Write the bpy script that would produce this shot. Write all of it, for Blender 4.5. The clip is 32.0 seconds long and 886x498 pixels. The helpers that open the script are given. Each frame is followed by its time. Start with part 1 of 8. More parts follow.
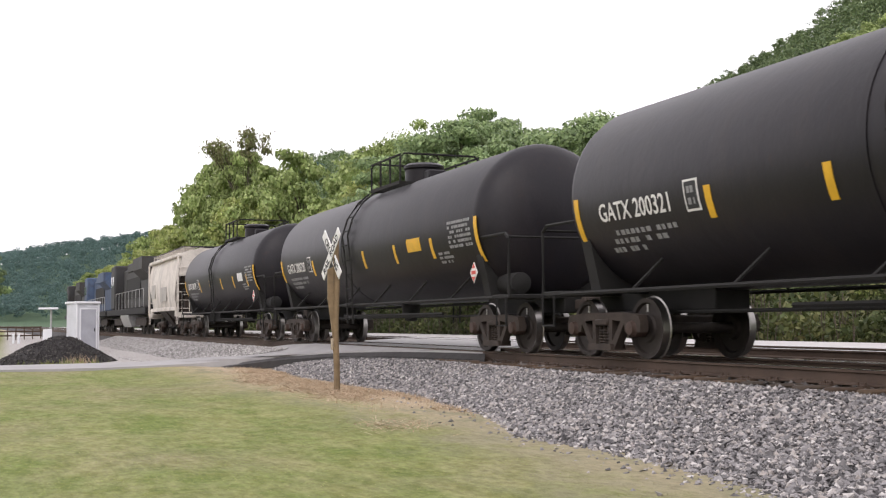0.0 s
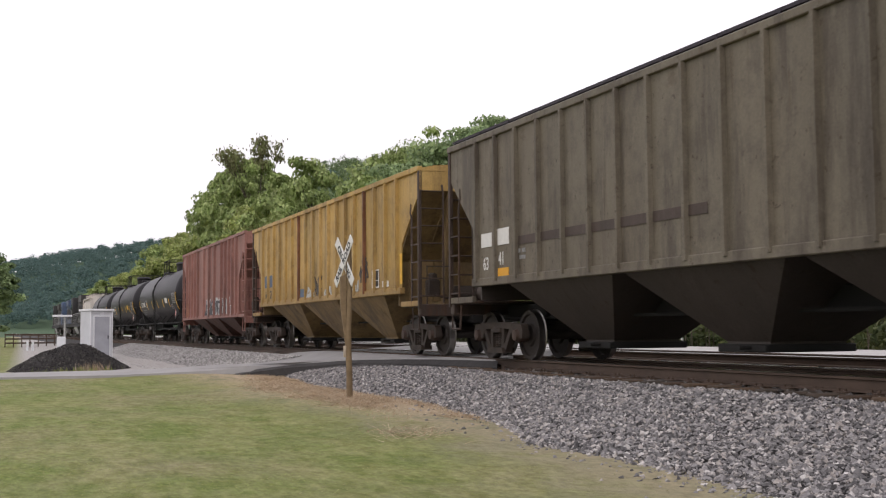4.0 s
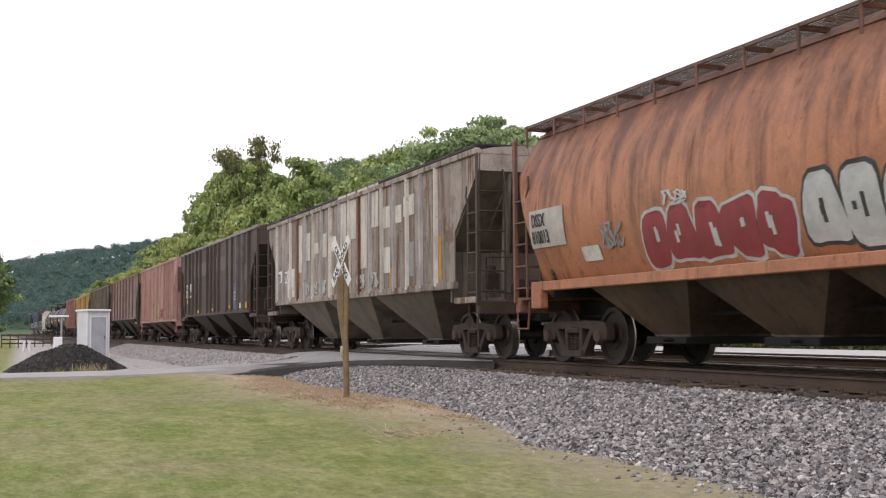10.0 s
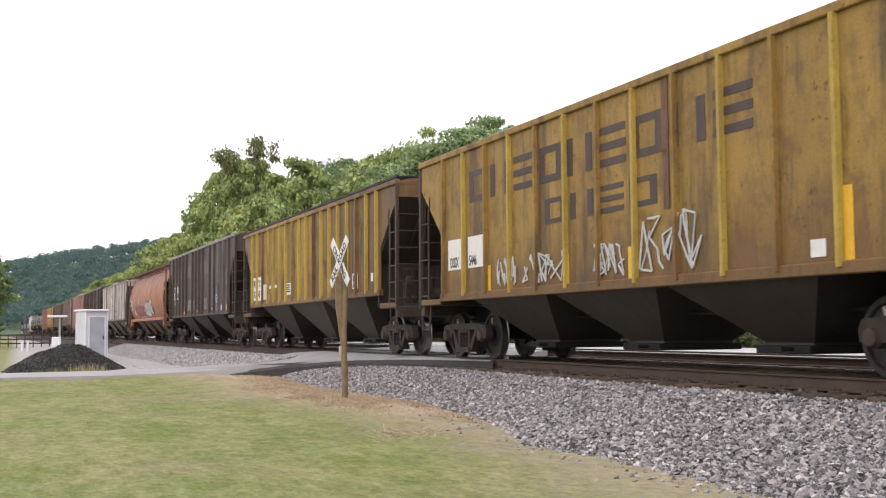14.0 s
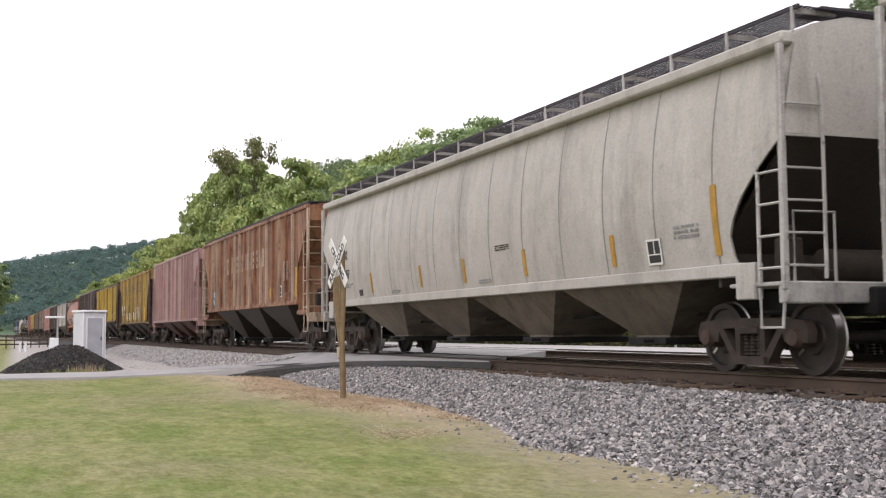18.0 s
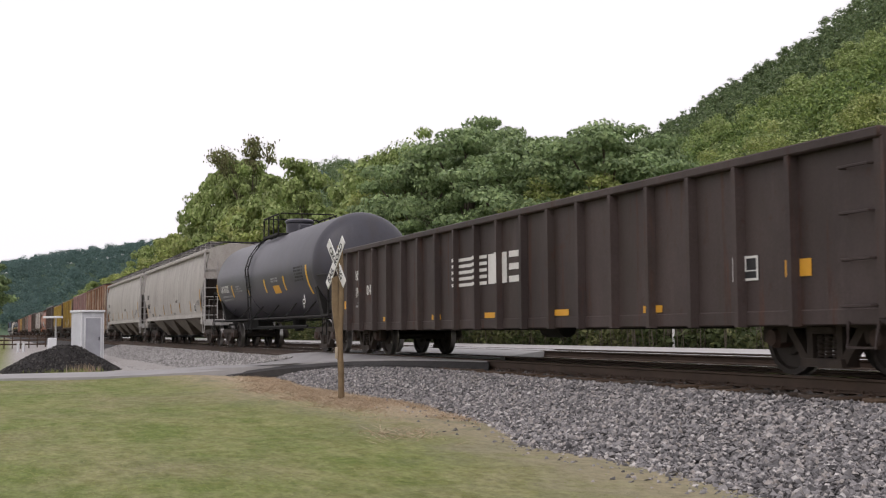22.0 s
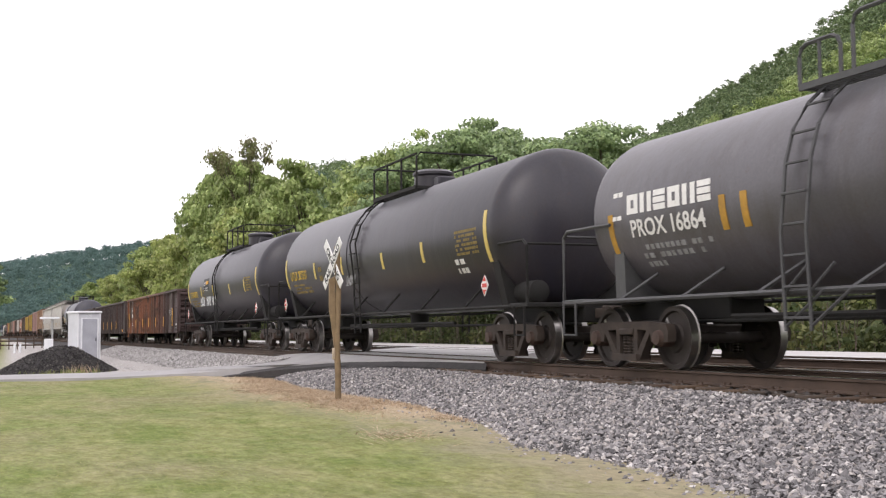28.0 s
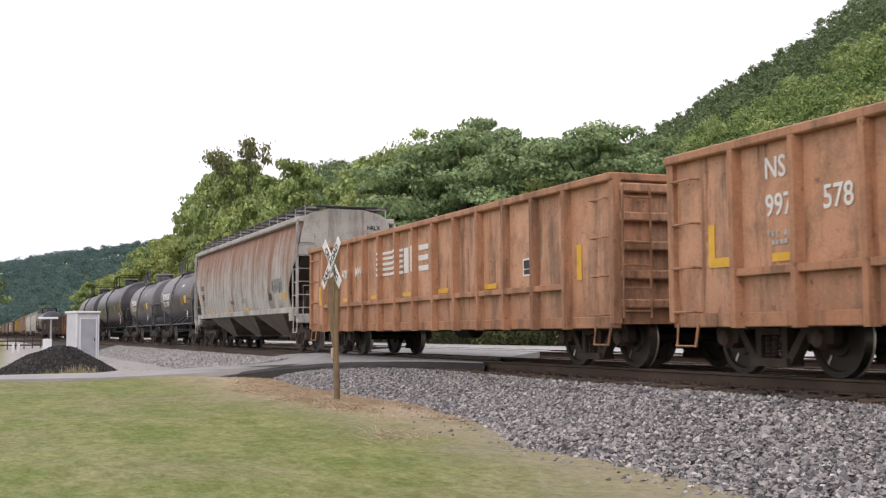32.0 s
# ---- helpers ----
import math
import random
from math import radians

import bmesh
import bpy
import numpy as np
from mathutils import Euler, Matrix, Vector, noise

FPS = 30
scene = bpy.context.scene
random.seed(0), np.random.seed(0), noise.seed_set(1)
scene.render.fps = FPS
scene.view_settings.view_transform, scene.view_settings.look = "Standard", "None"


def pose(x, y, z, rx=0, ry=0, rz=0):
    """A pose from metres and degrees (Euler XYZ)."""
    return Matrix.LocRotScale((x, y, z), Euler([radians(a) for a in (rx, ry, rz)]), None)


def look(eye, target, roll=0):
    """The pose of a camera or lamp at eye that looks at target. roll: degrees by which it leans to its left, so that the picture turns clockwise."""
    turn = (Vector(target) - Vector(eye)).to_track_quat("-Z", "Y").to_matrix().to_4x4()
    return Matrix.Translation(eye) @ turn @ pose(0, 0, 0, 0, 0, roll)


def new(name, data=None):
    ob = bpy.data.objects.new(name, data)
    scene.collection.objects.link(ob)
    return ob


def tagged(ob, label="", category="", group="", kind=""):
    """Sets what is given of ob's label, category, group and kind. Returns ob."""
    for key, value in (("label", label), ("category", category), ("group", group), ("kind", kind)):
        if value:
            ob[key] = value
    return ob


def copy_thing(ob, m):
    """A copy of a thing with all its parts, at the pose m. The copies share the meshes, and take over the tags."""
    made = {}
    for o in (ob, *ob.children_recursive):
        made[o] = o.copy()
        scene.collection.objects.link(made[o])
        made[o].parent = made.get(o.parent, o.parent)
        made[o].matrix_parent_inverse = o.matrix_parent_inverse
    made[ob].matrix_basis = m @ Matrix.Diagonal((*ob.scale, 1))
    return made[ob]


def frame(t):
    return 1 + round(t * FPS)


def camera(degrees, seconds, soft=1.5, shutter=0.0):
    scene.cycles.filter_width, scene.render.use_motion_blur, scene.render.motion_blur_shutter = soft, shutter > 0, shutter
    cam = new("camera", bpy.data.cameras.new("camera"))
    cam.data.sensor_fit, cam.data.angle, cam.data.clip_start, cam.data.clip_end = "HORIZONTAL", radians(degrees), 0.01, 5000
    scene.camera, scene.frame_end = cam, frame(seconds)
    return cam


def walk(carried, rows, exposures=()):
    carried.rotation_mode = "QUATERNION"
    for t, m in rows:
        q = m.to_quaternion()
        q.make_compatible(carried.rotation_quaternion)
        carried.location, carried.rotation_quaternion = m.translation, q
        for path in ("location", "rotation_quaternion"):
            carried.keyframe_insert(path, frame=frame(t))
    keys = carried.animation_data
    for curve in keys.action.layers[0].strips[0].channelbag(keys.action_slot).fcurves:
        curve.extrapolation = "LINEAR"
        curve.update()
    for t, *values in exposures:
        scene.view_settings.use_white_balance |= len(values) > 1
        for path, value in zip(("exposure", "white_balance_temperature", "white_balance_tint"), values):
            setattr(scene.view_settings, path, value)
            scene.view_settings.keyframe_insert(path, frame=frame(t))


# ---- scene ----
HFOV = 42.23
EYE = (0.0, 0.0, 0.571)
LEAN = -0.41
TRAIN_SPEED = 14.573
TRACK = 10.1          # centre line of the near track, metres to the side of the camera
TRACK2 = 15.66        # centre line of the far track


def heading(yaw, tilt):
    a, b = radians(yaw), radians(tilt)
    return look(EYE, (EYE[0] + math.sin(a) * math.cos(b), EYE[1] + math.cos(a) * math.cos(b), EYE[2] + math.sin(b)), LEAN)


cam = camera(HFOV, 32.0, soft=1.2, shutter=0.06)
SWAY = [(0, 22.071, 3.645), (0.5, 21.639, 3.558), (1, 21.769, 3.473), (1.5, 21.726, 3.428), (2, 21.379, 3.6), (2.5, 21.379, 3.902), (3, 21.379, 3.947), (3.5, 21.424, 3.99), (5.5, 21.467, 4.032), (7, 21.509, 4.032), (8.5, 21.554, 4.032), (10, 21.597, 4.032), (11.5, 21.599, 4.032), (13, 21.642, 4.032), (14.5, 21.684, 4.032), (16.5, 21.726, 4.032), (18, 21.769, 4.074), (20, 21.814, 4.074), (22, 21.856, 4.077), (24, 21.901, 4.077), (25.5, 21.944, 4.119), (27.5, 21.986, 4.119), (29, 22.028, 4.119), (30.5, 22.028, 4.119), (32, 22.071, 4.119)]
# the film camera opens and closes its iris as light and dark cars pass
IRIS = [(0, -0.03, 6500, 17), (1, -0.23, 6500, 17), (2, -0.3, 6500, 17), (3, -0.5, 6500, 17), (6, -0.18, 6500, 17), (7, 0.06, 6500, 17), (8, -0.2, 6500, 17), (9, -0.14, 6500, 17), (10, -0.26, 6500, 17), (11, -0.5, 6500, 17), (12, -0.51, 6500, 17), (13, -0.25, 6500, 17), (14, 0.04, 6500, 17), (17, 0.04, 6500, 17), (18, -0.08, 6500, 17), (19, -0.4, 6500, 17), (20, -0.63, 6500, 17), (21, -0.68, 6500, 17), (22, -0.6, 6500, 17), (23, -0.3, 6500, 17), (24, 0.02, 6500, 17), (25, 0.04, 6500, 17), (28, 0.04, 6500, 17), (29, 0.02, 6500, 17), (30, -0.04, 6500, 17), (31, -0.02, 6500, 17), (32, -0.26, 6500, 17)]
walk(cam, [(t, heading(a, b)) for t, a, b in SWAY], IRIS)

# ---- sky and light ----
world = bpy.data.worlds.new("overcast")
scene.world = world
world.use_nodes = True
wn, wl = world.node_tree.nodes, world.node_tree.links
sky = wn.new("ShaderNodeTexSky")
sky.sky_type, sky.sun_disc = "NISHITA", False
sky.sun_elevation, sky.sun_rotation = radians(48), radians(200)
sky.dust_density, sky.air_density = 4.0, 1.0
pale = wn.new("ShaderNodeHueSaturation")
pale.inputs["Saturation"].default_value = 0.25
veil = wn.new("ShaderNodeMix")
veil.data_type = "RGBA"
veil.inputs["Factor"].default_value = 0.85
veil.inputs["B"].default_value = (14.5, 14.45, 14.7, 1)
wl.new(sky.outputs["Color"], pale.inputs["Color"])
wl.new(pale.outputs["Color"], veil.inputs["A"])
wl.new(veil.outputs["Result"], wn["Background"].inputs["Color"])
wn["Background"].inputs["Strength"].default_value = 0.12
sun = new("sun", bpy.data.lights.new("sun", "SUN"))
sun.data.energy, sun.data.angle, sun.data.color = 0.75, radians(25), (1.0, 0.96, 0.9)
sun.matrix_world = look((-60, -80, 110), (10, 20, 0))
scene.view_settings.exposure = 0.0


# ---- mesh building ----
class Build:
    """Collects faces for one mesh."""

    def __init__(self):
        self.v, self.f, self.m = [], [], []

    def add(self, verts, faces, mat=0):
        n = len(self.v)
        self.v.extend(verts)
        self.f.extend([tuple(i + n for i in f) for f in faces])
        self.m.extend([mat] * len(faces))
        return self

    def box(self, x0, x1, y0, y1, z0, z1, b=0.0, turn=None, mat=0):
        """A box, with its edges cut back by b."""
        c = Vector(((x0 + x1) / 2, (y0 + y1) / 2, (z0 + z1) / 2))
        h = (abs(x1 - x0) / 2, abs(y1 - y0) / 2, abs(z1 - z0) / 2)
        b = min(b, *(k * 0.45 for k in h)) if b else 0
        if not b:
            vs = [Vector((sx * h[0], sy * h[1], sz * h[2])) for sx in (-1, 1) for sy in (-1, 1) for sz in (-1, 1)]
            fs = [(0, 1, 3, 2), (4, 6, 7, 5), (0, 4, 5, 1), (2, 3, 7, 6), (0, 2, 6, 4), (1, 5, 7, 3)]
        else:
            vs, ix = [], {}
            for sx in (-1, 1):
                for sy in (-1, 1):
                    for sz in (-1, 1):
                        for ax in range(3):
                            k = [h[0] - b, h[1] - b, h[2] - b]
                            k[ax] = h[ax]
                            ix[sx, sy, sz, ax] = len(vs)
                            vs.append(Vector((sx * k[0], sy * k[1], sz * k[2])))
            S, fs = (-1, 1), []

            def q(*keys):
                ids = [ix[k] for k in keys]
                mid = sum((vs[i] for i in ids), Vector()) / len(ids)
                n = (vs[ids[1]] - vs[ids[0]]).cross(vs[ids[2]] - vs[ids[0]])
                fs.append(tuple(ids if n.dot(mid) > 0 else ids[::-1]))
            for s in S:
                q((s, -1, -1, 0), (s, 1, -1, 0), (s, 1, 1, 0), (s, -1, 1, 0))
                q((-1, s, -1, 1), (1, s, -1, 1), (1, s, 1, 1), (-1, s, 1, 1))
                q((-1, -1, s, 2), (1, -1, s, 2), (1, 1, s, 2), (-1, 1, s, 2))
                for r in S:
                    q((s, r, -1, 0), (s, r, 1, 0), (s, r, 1, 1), (s, r, -1, 1))
                    q((s, -1, r, 0), (s, 1, r, 0), (s, 1, r, 2), (s, -1, r, 2))
                    q((-1, s, r, 1), (1, s, r, 1), (1, s, r, 2), (-1, s, r, 2))
                    for u in S:
                        q((s, r, u, 0), (s, r, u, 1), (s, r, u, 2))
        if turn:
            vs = [turn @ v for v in vs]
        return self.add([tuple(v + c) for v in vs], fs, mat)

    def prism(self, poly, a0, a1, axis="x", mat=0):
        """A flat outline pulled along an axis. The outline is in (y, z), (x, z) or (x, y)."""
        put = {"x": lambda p, a: (a, p[0], p[1]), "y": lambda p, a: (p[0], a, p[1]), "z": lambda p, a: (p[0], p[1], a)}[axis]
        n = len(poly)
        area = sum(poly[i][0] * poly[(i + 1) % n][1] - poly[(i + 1) % n][0] * poly[i][1] for i in range(n))
        if (area > 0) == ((a1 > a0) == (axis != "y")):
            poly = poly[::-1]
        vs = [put(p, a0) for p in poly] + [put(p, a1) for p in poly]
        fs = [tuple(range(n)), tuple(range(2 * n - 1, n - 1, -1))]
        fs += [(i, i + n, (i + 1) % n + n, (i + 1) % n) for i in range(n)]
        return self.add(vs, fs, mat)

    def tube(self, pts, r, seg=6, mat=0):
        """A round bar through the points."""
        pts = [Vector(p) for p in pts]
        vs, fs = [], []
        for i, p in enumerate(pts):
            d = ((pts[min(i + 1, len(pts) - 1)] - p).normalized() + (p - pts[max(i - 1, 0)]).normalized()).normalized()
            s = d.cross(Vector((0, 0, 1)) if abs(d.z) < 0.9 else Vector((1, 0, 0))).normalized()
            u = s.cross(d)
            vs += [tuple(p + r * (s * math.cos(k * math.tau / seg) + u * math.sin(k * math.tau / seg))) for k in range(seg)]
        for i in range(len(pts) - 1):
            for k in range(seg):
                a, b = i * seg + k, i * seg + (k + 1) % seg
                fs.append((a, a + seg, b + seg, b))
        fs += [tuple(range(seg)), tuple(range(len(vs) - 1, len(vs) - seg - 1, -1))]
        return self.add(vs, fs, mat)

    def lathe(self, profile, centre, axis="x", seg=24, mat=0):
        """Rings of (along, radius) turned round an axis through the centre."""
        cx, cy, cz = centre
        vs, fs = [], []
        for a, r in profile:
            for k in range(seg):
                c, s = r * math.cos(k * math.tau / seg), r * math.sin(k * math.tau / seg)
                vs.append({"x": (cx + a, cy + c, cz + s), "y": (cx + s, cy + a, cz + c), "z": (cx + c, cy + s, cz + a)}[axis])
        n = len(profile)
        for i in range(n - 1):
            for k in range(seg):
                a, b = i * seg + k, i * seg + (k + 1) % seg
                fs.append((a, b, b + seg, a + seg))
        fs += [tuple(range(seg - 1, -1, -1)), tuple(range((n - 1) * seg, n * seg))]
        return self.add(vs, fs, mat)

    def loft(self, rings, closed=True, caps=True, mat=0):
        """Skin between rings of equal length."""
        n = len(rings[0])
        vs = [tuple(p) for r in rings for p in r]
        fs = []
        for i in range(len(rings) - 1):
            for k in range(n if closed else n - 1):
                a, b = i * n + k, i * n + (k + 1) % n
                fs.append((a, b, b + n, a + n))
        if caps and closed:
            fs += [tuple(range(n - 1, -1, -1)), tuple(range(len(vs) - n, len(vs)))]
        return self.add(vs, fs, mat)

    def mesh(self, name, *mats, smooth=True, angle=38):
        me = bpy.data.meshes.new(name)
        me.from_pydata(self.v, [], self.f)
        for m in mats:
            me.materials.append(m)
        if len(mats) > 1:
            me.polygons.foreach_set("material_index", self.m)
        if smooth:
            me.shade_smooth()
            me.set_sharp_from_angle(angle=radians(angle))
        return me


def part(name, build, material, parent, label="", at=None):
    """One mesh under a thing or under a part."""
    mats = material if isinstance(material, tuple) else (material,)
    ob = new(name, build.mesh(name, *mats) if isinstance(build, Build) else build)
    ob.parent = parent
    if at is not None:
        ob.matrix_basis = at
    return tagged(ob, label) if label else ob


def thing(name, label, category, group="", kind="", at=None, mesh=None):
    ob = new(name, mesh)
    if at is not None:
        ob.matrix_basis = at
    return tagged(ob, label, category, group, kind)


LETTERS = {}


def lettering(text, height, bold=0.0):
    """A thin mesh of a line of words, its lower left corner at the origin, reading along +x."""
    key = (text, height, bold)
    if key not in LETTERS:
        cu = bpy.data.curves.new("lettering", "FONT")
        cu.body, cu.size, cu.extrude, cu.offset, cu.resolution_u = text, height * 1.38, 0.002, bold, 3
        ob = bpy.data.objects.new("lettering", cu)
        scene.collection.objects.link(ob)
        bpy.context.view_layer.update()
        me = bpy.data.meshes.new_from_object(ob.evaluated_get(bpy.context.evaluated_depsgraph_get()))
        bpy.data.objects.remove(ob)
        LETTERS[key] = me
    return LETTERS[key].copy()


# ---- materials ----
def nodes_of(name):
    m = bpy.data.materials.new(name)
    m.use_nodes = True
    nt = m.node_tree
    return m, nt.nodes, nt.links, nt.nodes["Principled BSDF"]


def node(ns, ls, kind, ins=None, **props):
    n = ns.new("ShaderNode" + kind)
    for k, v in props.items():
        if k == "data_type":
            n.data_type = v
        elif k == "blend_type":
            n.blend_type = v
        elif k == "operation":
            n.operation = v
    for k, v in (ins or {}).items():
        if isinstance(v, bpy.types.NodeSocket):
            ls.new(v, n.inputs[k])
        else:
            n.inputs[k].default_value = v
    return n


def ramp(ns, ls, fac, stops):
    n = ns.new("ShaderNodeValToRGB")
    el = n.color_ramp.elements
    while len(el) < len(stops):
        el.new(0.5)
    for e, (pos, val) in zip(el, stops):
        e.position = pos
        e.color = (val, val, val, 1) if isinstance(val, (int, float)) else (*val, 1)
    ls.new(fac, n.inputs["Fac"])
    return n.outputs["Color"]


def noise_at(ns, ls, scale, stretch=(1, 1, 1), shift=(0, 0, 0), detail=5.0, rough=0.6):
    tc = ns.new("ShaderNodeTexCoord")
    mp = node(ns, ls, "Mapping", {"Vector": tc.outputs["Object"], "Scale": stretch, "Location": shift})
    return node(ns, ls, "TexNoise", {"Vector": mp.outputs["Vector"], "Scale": scale, "Detail": detail, "Roughness": rough}).outputs["Fac"]


def mix(ns, ls, fac, a, b, how="MIX"):
    n = node(ns, ls, "Mix", data_type="RGBA", blend_type=how)
    for k, v in (("Factor", fac), ("A", a), ("B", b)):
        if isinstance(v, bpy.types.NodeSocket):
            ls.new(v, n.inputs[k])
        else:
            n.inputs[k].default_value = v if k == "Factor" else (*v, 1)
    return n.outputs["Result"]


def bump(ns, ls, height, strength, distance, out):
    n = node(ns, ls, "Bump", {"Height": height, "Strength": strength, "Distance": distance})
    ls.new(n.outputs["Normal"], out.inputs["Normal"])


def paint(name, base, worn, rust=(0.14, 0.055, 0.022), rusty=0.3, streaky=0.5, seed=0.0, rough=0.6, grime=(0.046, 0.034, 0.027), dirty=0.25, sheets=0.0, grade=None, gloss=0.35, band=None):
    """Old paint on steel: faded patches, sheets that aged unevenly, rust that runs down in streaks, grime."""
    m, ns, ls, out = nodes_of(name)
    big = noise_at(ns, ls, 0.5, (1, 1, 0.7), (seed, seed * 2, 0))
    mid = noise_at(ns, ls, 2.2, (1, 1, 0.8), (seed * 3, 1, 0), 6, 0.7)
    fac = ramp(ns, ls, big, [(0.38, 0.0), (0.62, 1.0)])
    tc = ns.new("ShaderNodeTexCoord")
    xyz = node(ns, ls, "SeparateXYZ", {"Vector": tc.outputs["Object"]})
    if grade:
        along = xyz.outputs["Y"]
        if len(grade) > 2:
            off = node(ns, ls, "Math", {0: along, 1: grade[2]}, operation="SUBTRACT")
            along = node(ns, ls, "Math", {0: off.outputs[0]}, operation="ABSOLUTE").outputs[0]
        wob = node(ns, ls, "Math", {0: mid, 1: 5.0, 2: along}, operation="MULTIPLY_ADD")
        fac = node(ns, ls, "MapRange", {"Value": wob.outputs[0], "From Min": grade[0] + 2.5, "From Max": grade[1] + 2.5}).outputs["Result"]
    col = mix(ns, ls, fac, base, worn)
    if sheets:
        cell = node(ns, ls, "Math", {0: xyz.outputs["Y"], 1: 1.13, 2: seed + 0.3}, operation="MULTIPLY_ADD")
        cell = node(ns, ls, "Math", {0: cell.outputs[0]}, operation="FLOOR")
        wn1 = ns.new("ShaderNodeTexWhiteNoise")
        wn1.noise_dimensions = "1D"
        ls.new(cell.outputs[0], wn1.inputs["W"])
        col = mix(ns, ls, 1.0, col, ramp(ns, ls, wn1.outputs["Value"], [(0.0, 1.0 - sheets), (1.0, 1.0)]), "MULTIPLY")
    soot = noise_at(ns, ls, 1.1, (1.3, 1.8, 0.22), (seed * 2, 3, 1), 6, 0.7)
    col = mix(ns, ls, ramp(ns, ls, mid, [(0.47, 0.0), (0.64, min(1.0, dirty * 1.3))]), col, grime)
    col = mix(ns, ls, ramp(ns, ls, soot, [(0.5, 0.0), (0.62, min(1.0, dirty * 1.9))]), col, grime)
    pale = noise_at(ns, ls, 1.7, (1, 1.2, 0.35), (seed + 5, 2, 3), 6, 0.75)
    col = mix(ns, ls, ramp(ns, ls, pale, [(0.56, 0.0), (0.72, 0.22)]), col, tuple(min(0.8, c * 1.7 + 0.02) for c in worn))
    spots = noise_at(ns, ls, 7.0, (1, 1, 0.8), (seed, seed, 4), 4, 0.7)
    col = mix(ns, ls, ramp(ns, ls, spots, [(0.62, 0.0), (0.69, min(0.75, dirty * 2.2))]), col, tuple(c * 0.45 for c in rust))
    run = noise_at(ns, ls, 2.6, (1.2, 1.6, 0.12), (seed, 7 + seed, 0), 6, 0.72)
    patch = noise_at(ns, ls, 0.9, (1, 1, 1), (3 + seed, 0, seed), 8, 0.75)
    k = 0.66 - 0.27 * rusty
    a = ramp(ns, ls, run, [(k, 0.0), (min(k + 0.08, 1), streaky)])
    b = ramp(ns, ls, patch, [(k + 0.03, 0.0), (min(k + 0.09, 1), min(1.0, rusty * 1.5))])
    fac = mix(ns, ls, 1.0, a, b, "LIGHTEN")
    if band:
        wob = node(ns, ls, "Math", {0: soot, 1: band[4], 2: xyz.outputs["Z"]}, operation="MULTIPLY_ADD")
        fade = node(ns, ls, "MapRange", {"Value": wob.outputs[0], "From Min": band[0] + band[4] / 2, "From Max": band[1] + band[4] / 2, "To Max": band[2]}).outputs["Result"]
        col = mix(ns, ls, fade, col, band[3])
    tint = noise_at(ns, ls, 6.0, (1, 1, 0.4), (seed, 0, 2), 4, 0.7)
    dark = tuple(c * 0.5 for c in rust)
    col = mix(ns, ls, fac, col, mix(ns, ls, ramp(ns, ls, tint, [(0.35, 0.0), (0.65, 1.0)]), dark, rust))
    fine = noise_at(ns, ls, 28, (1, 1, 1), (0, 0, 0), 3, 0.6)
    col = mix(ns, ls, 0.4, col, ramp(ns, ls, fine, [(0.3, 0.5), (0.7, 1.0)]), "MULTIPLY")
    ls.new(col, out.inputs["Base Color"])
    ls.new(ramp(ns, ls, fac, [(0.0, rough), (1.0, 0.92)]), out.inputs["Roughness"])
    out.inputs["Specular IOR Level"].default_value = gloss
    bump(ns, ls, mid, 0.3, 0.025, out)
    return m


def plain(name, col, rough=0.6, metal=0.0, vary=0.35, scale=6.0, relief=0.0):
    """A plain surface with slight blotches."""
    m, ns, ls, out = nodes_of(name)
    n1 = noise_at(ns, ls, scale)
    n2 = noise_at(ns, ls, scale * 7)
    dark = tuple(c * (1 - vary) for c in col)
    c = mix(ns, ls, ramp(ns, ls, n1, [(0.3, 0.0), (0.7, 1.0)]), dark, col)
    c = mix(ns, ls, vary * 0.6, c, ramp(ns, ls, n2, [(0.3, 0.5), (0.7, 1.0)]), "MULTIPLY")
    ls.new(c, out.inputs["Base Color"])
    out.inputs["Roughness"].default_value, out.inputs["Metallic"].default_value = rough, metal
    if relief:
        bump(ns, ls, n2, 0.6, relief, out)
    return m


def pieces_mat(name, stops, rough=0.85, island=True, relief=0.0, scale=20.0, thin=0.0, blotch=0.5):
    """One colour per loose piece, out of a row of stops."""
    m, ns, ls, out = nodes_of(name)
    if island:
        fac = ns.new("ShaderNodeNewGeometry").outputs["Random Per Island"]
    else:
        fac = ns.new("ShaderNodeObjectInfo").outputs["Random"]
    col = ramp(ns, ls, fac, stops)
    n1 = noise_at(ns, ls, scale)
    col = mix(ns, ls, blotch, col, ramp(ns, ls, n1, [(0.35, 0.42), (0.65, 1.0)]), "MULTIPLY")
    ls.new(col, out.inputs["Base Color"])
    out.inputs["Roughness"].default_value = rough
    if relief:
        bump(ns, ls, n1, 0.6, relief, out)
    if thin:
        out.inputs["Specular IOR Level"].default_value = 0.18
        tr = node(ns, ls, "BsdfTranslucent", {"Color": col})
        mx = node(ns, ls, "MixShader", {"Fac": thin, 1: out.outputs["BSDF"], 2: tr.outputs["BSDF"]})
        ls.new(mx.outputs["Shader"], ns["Material Output"].inputs["Surface"])
    return m


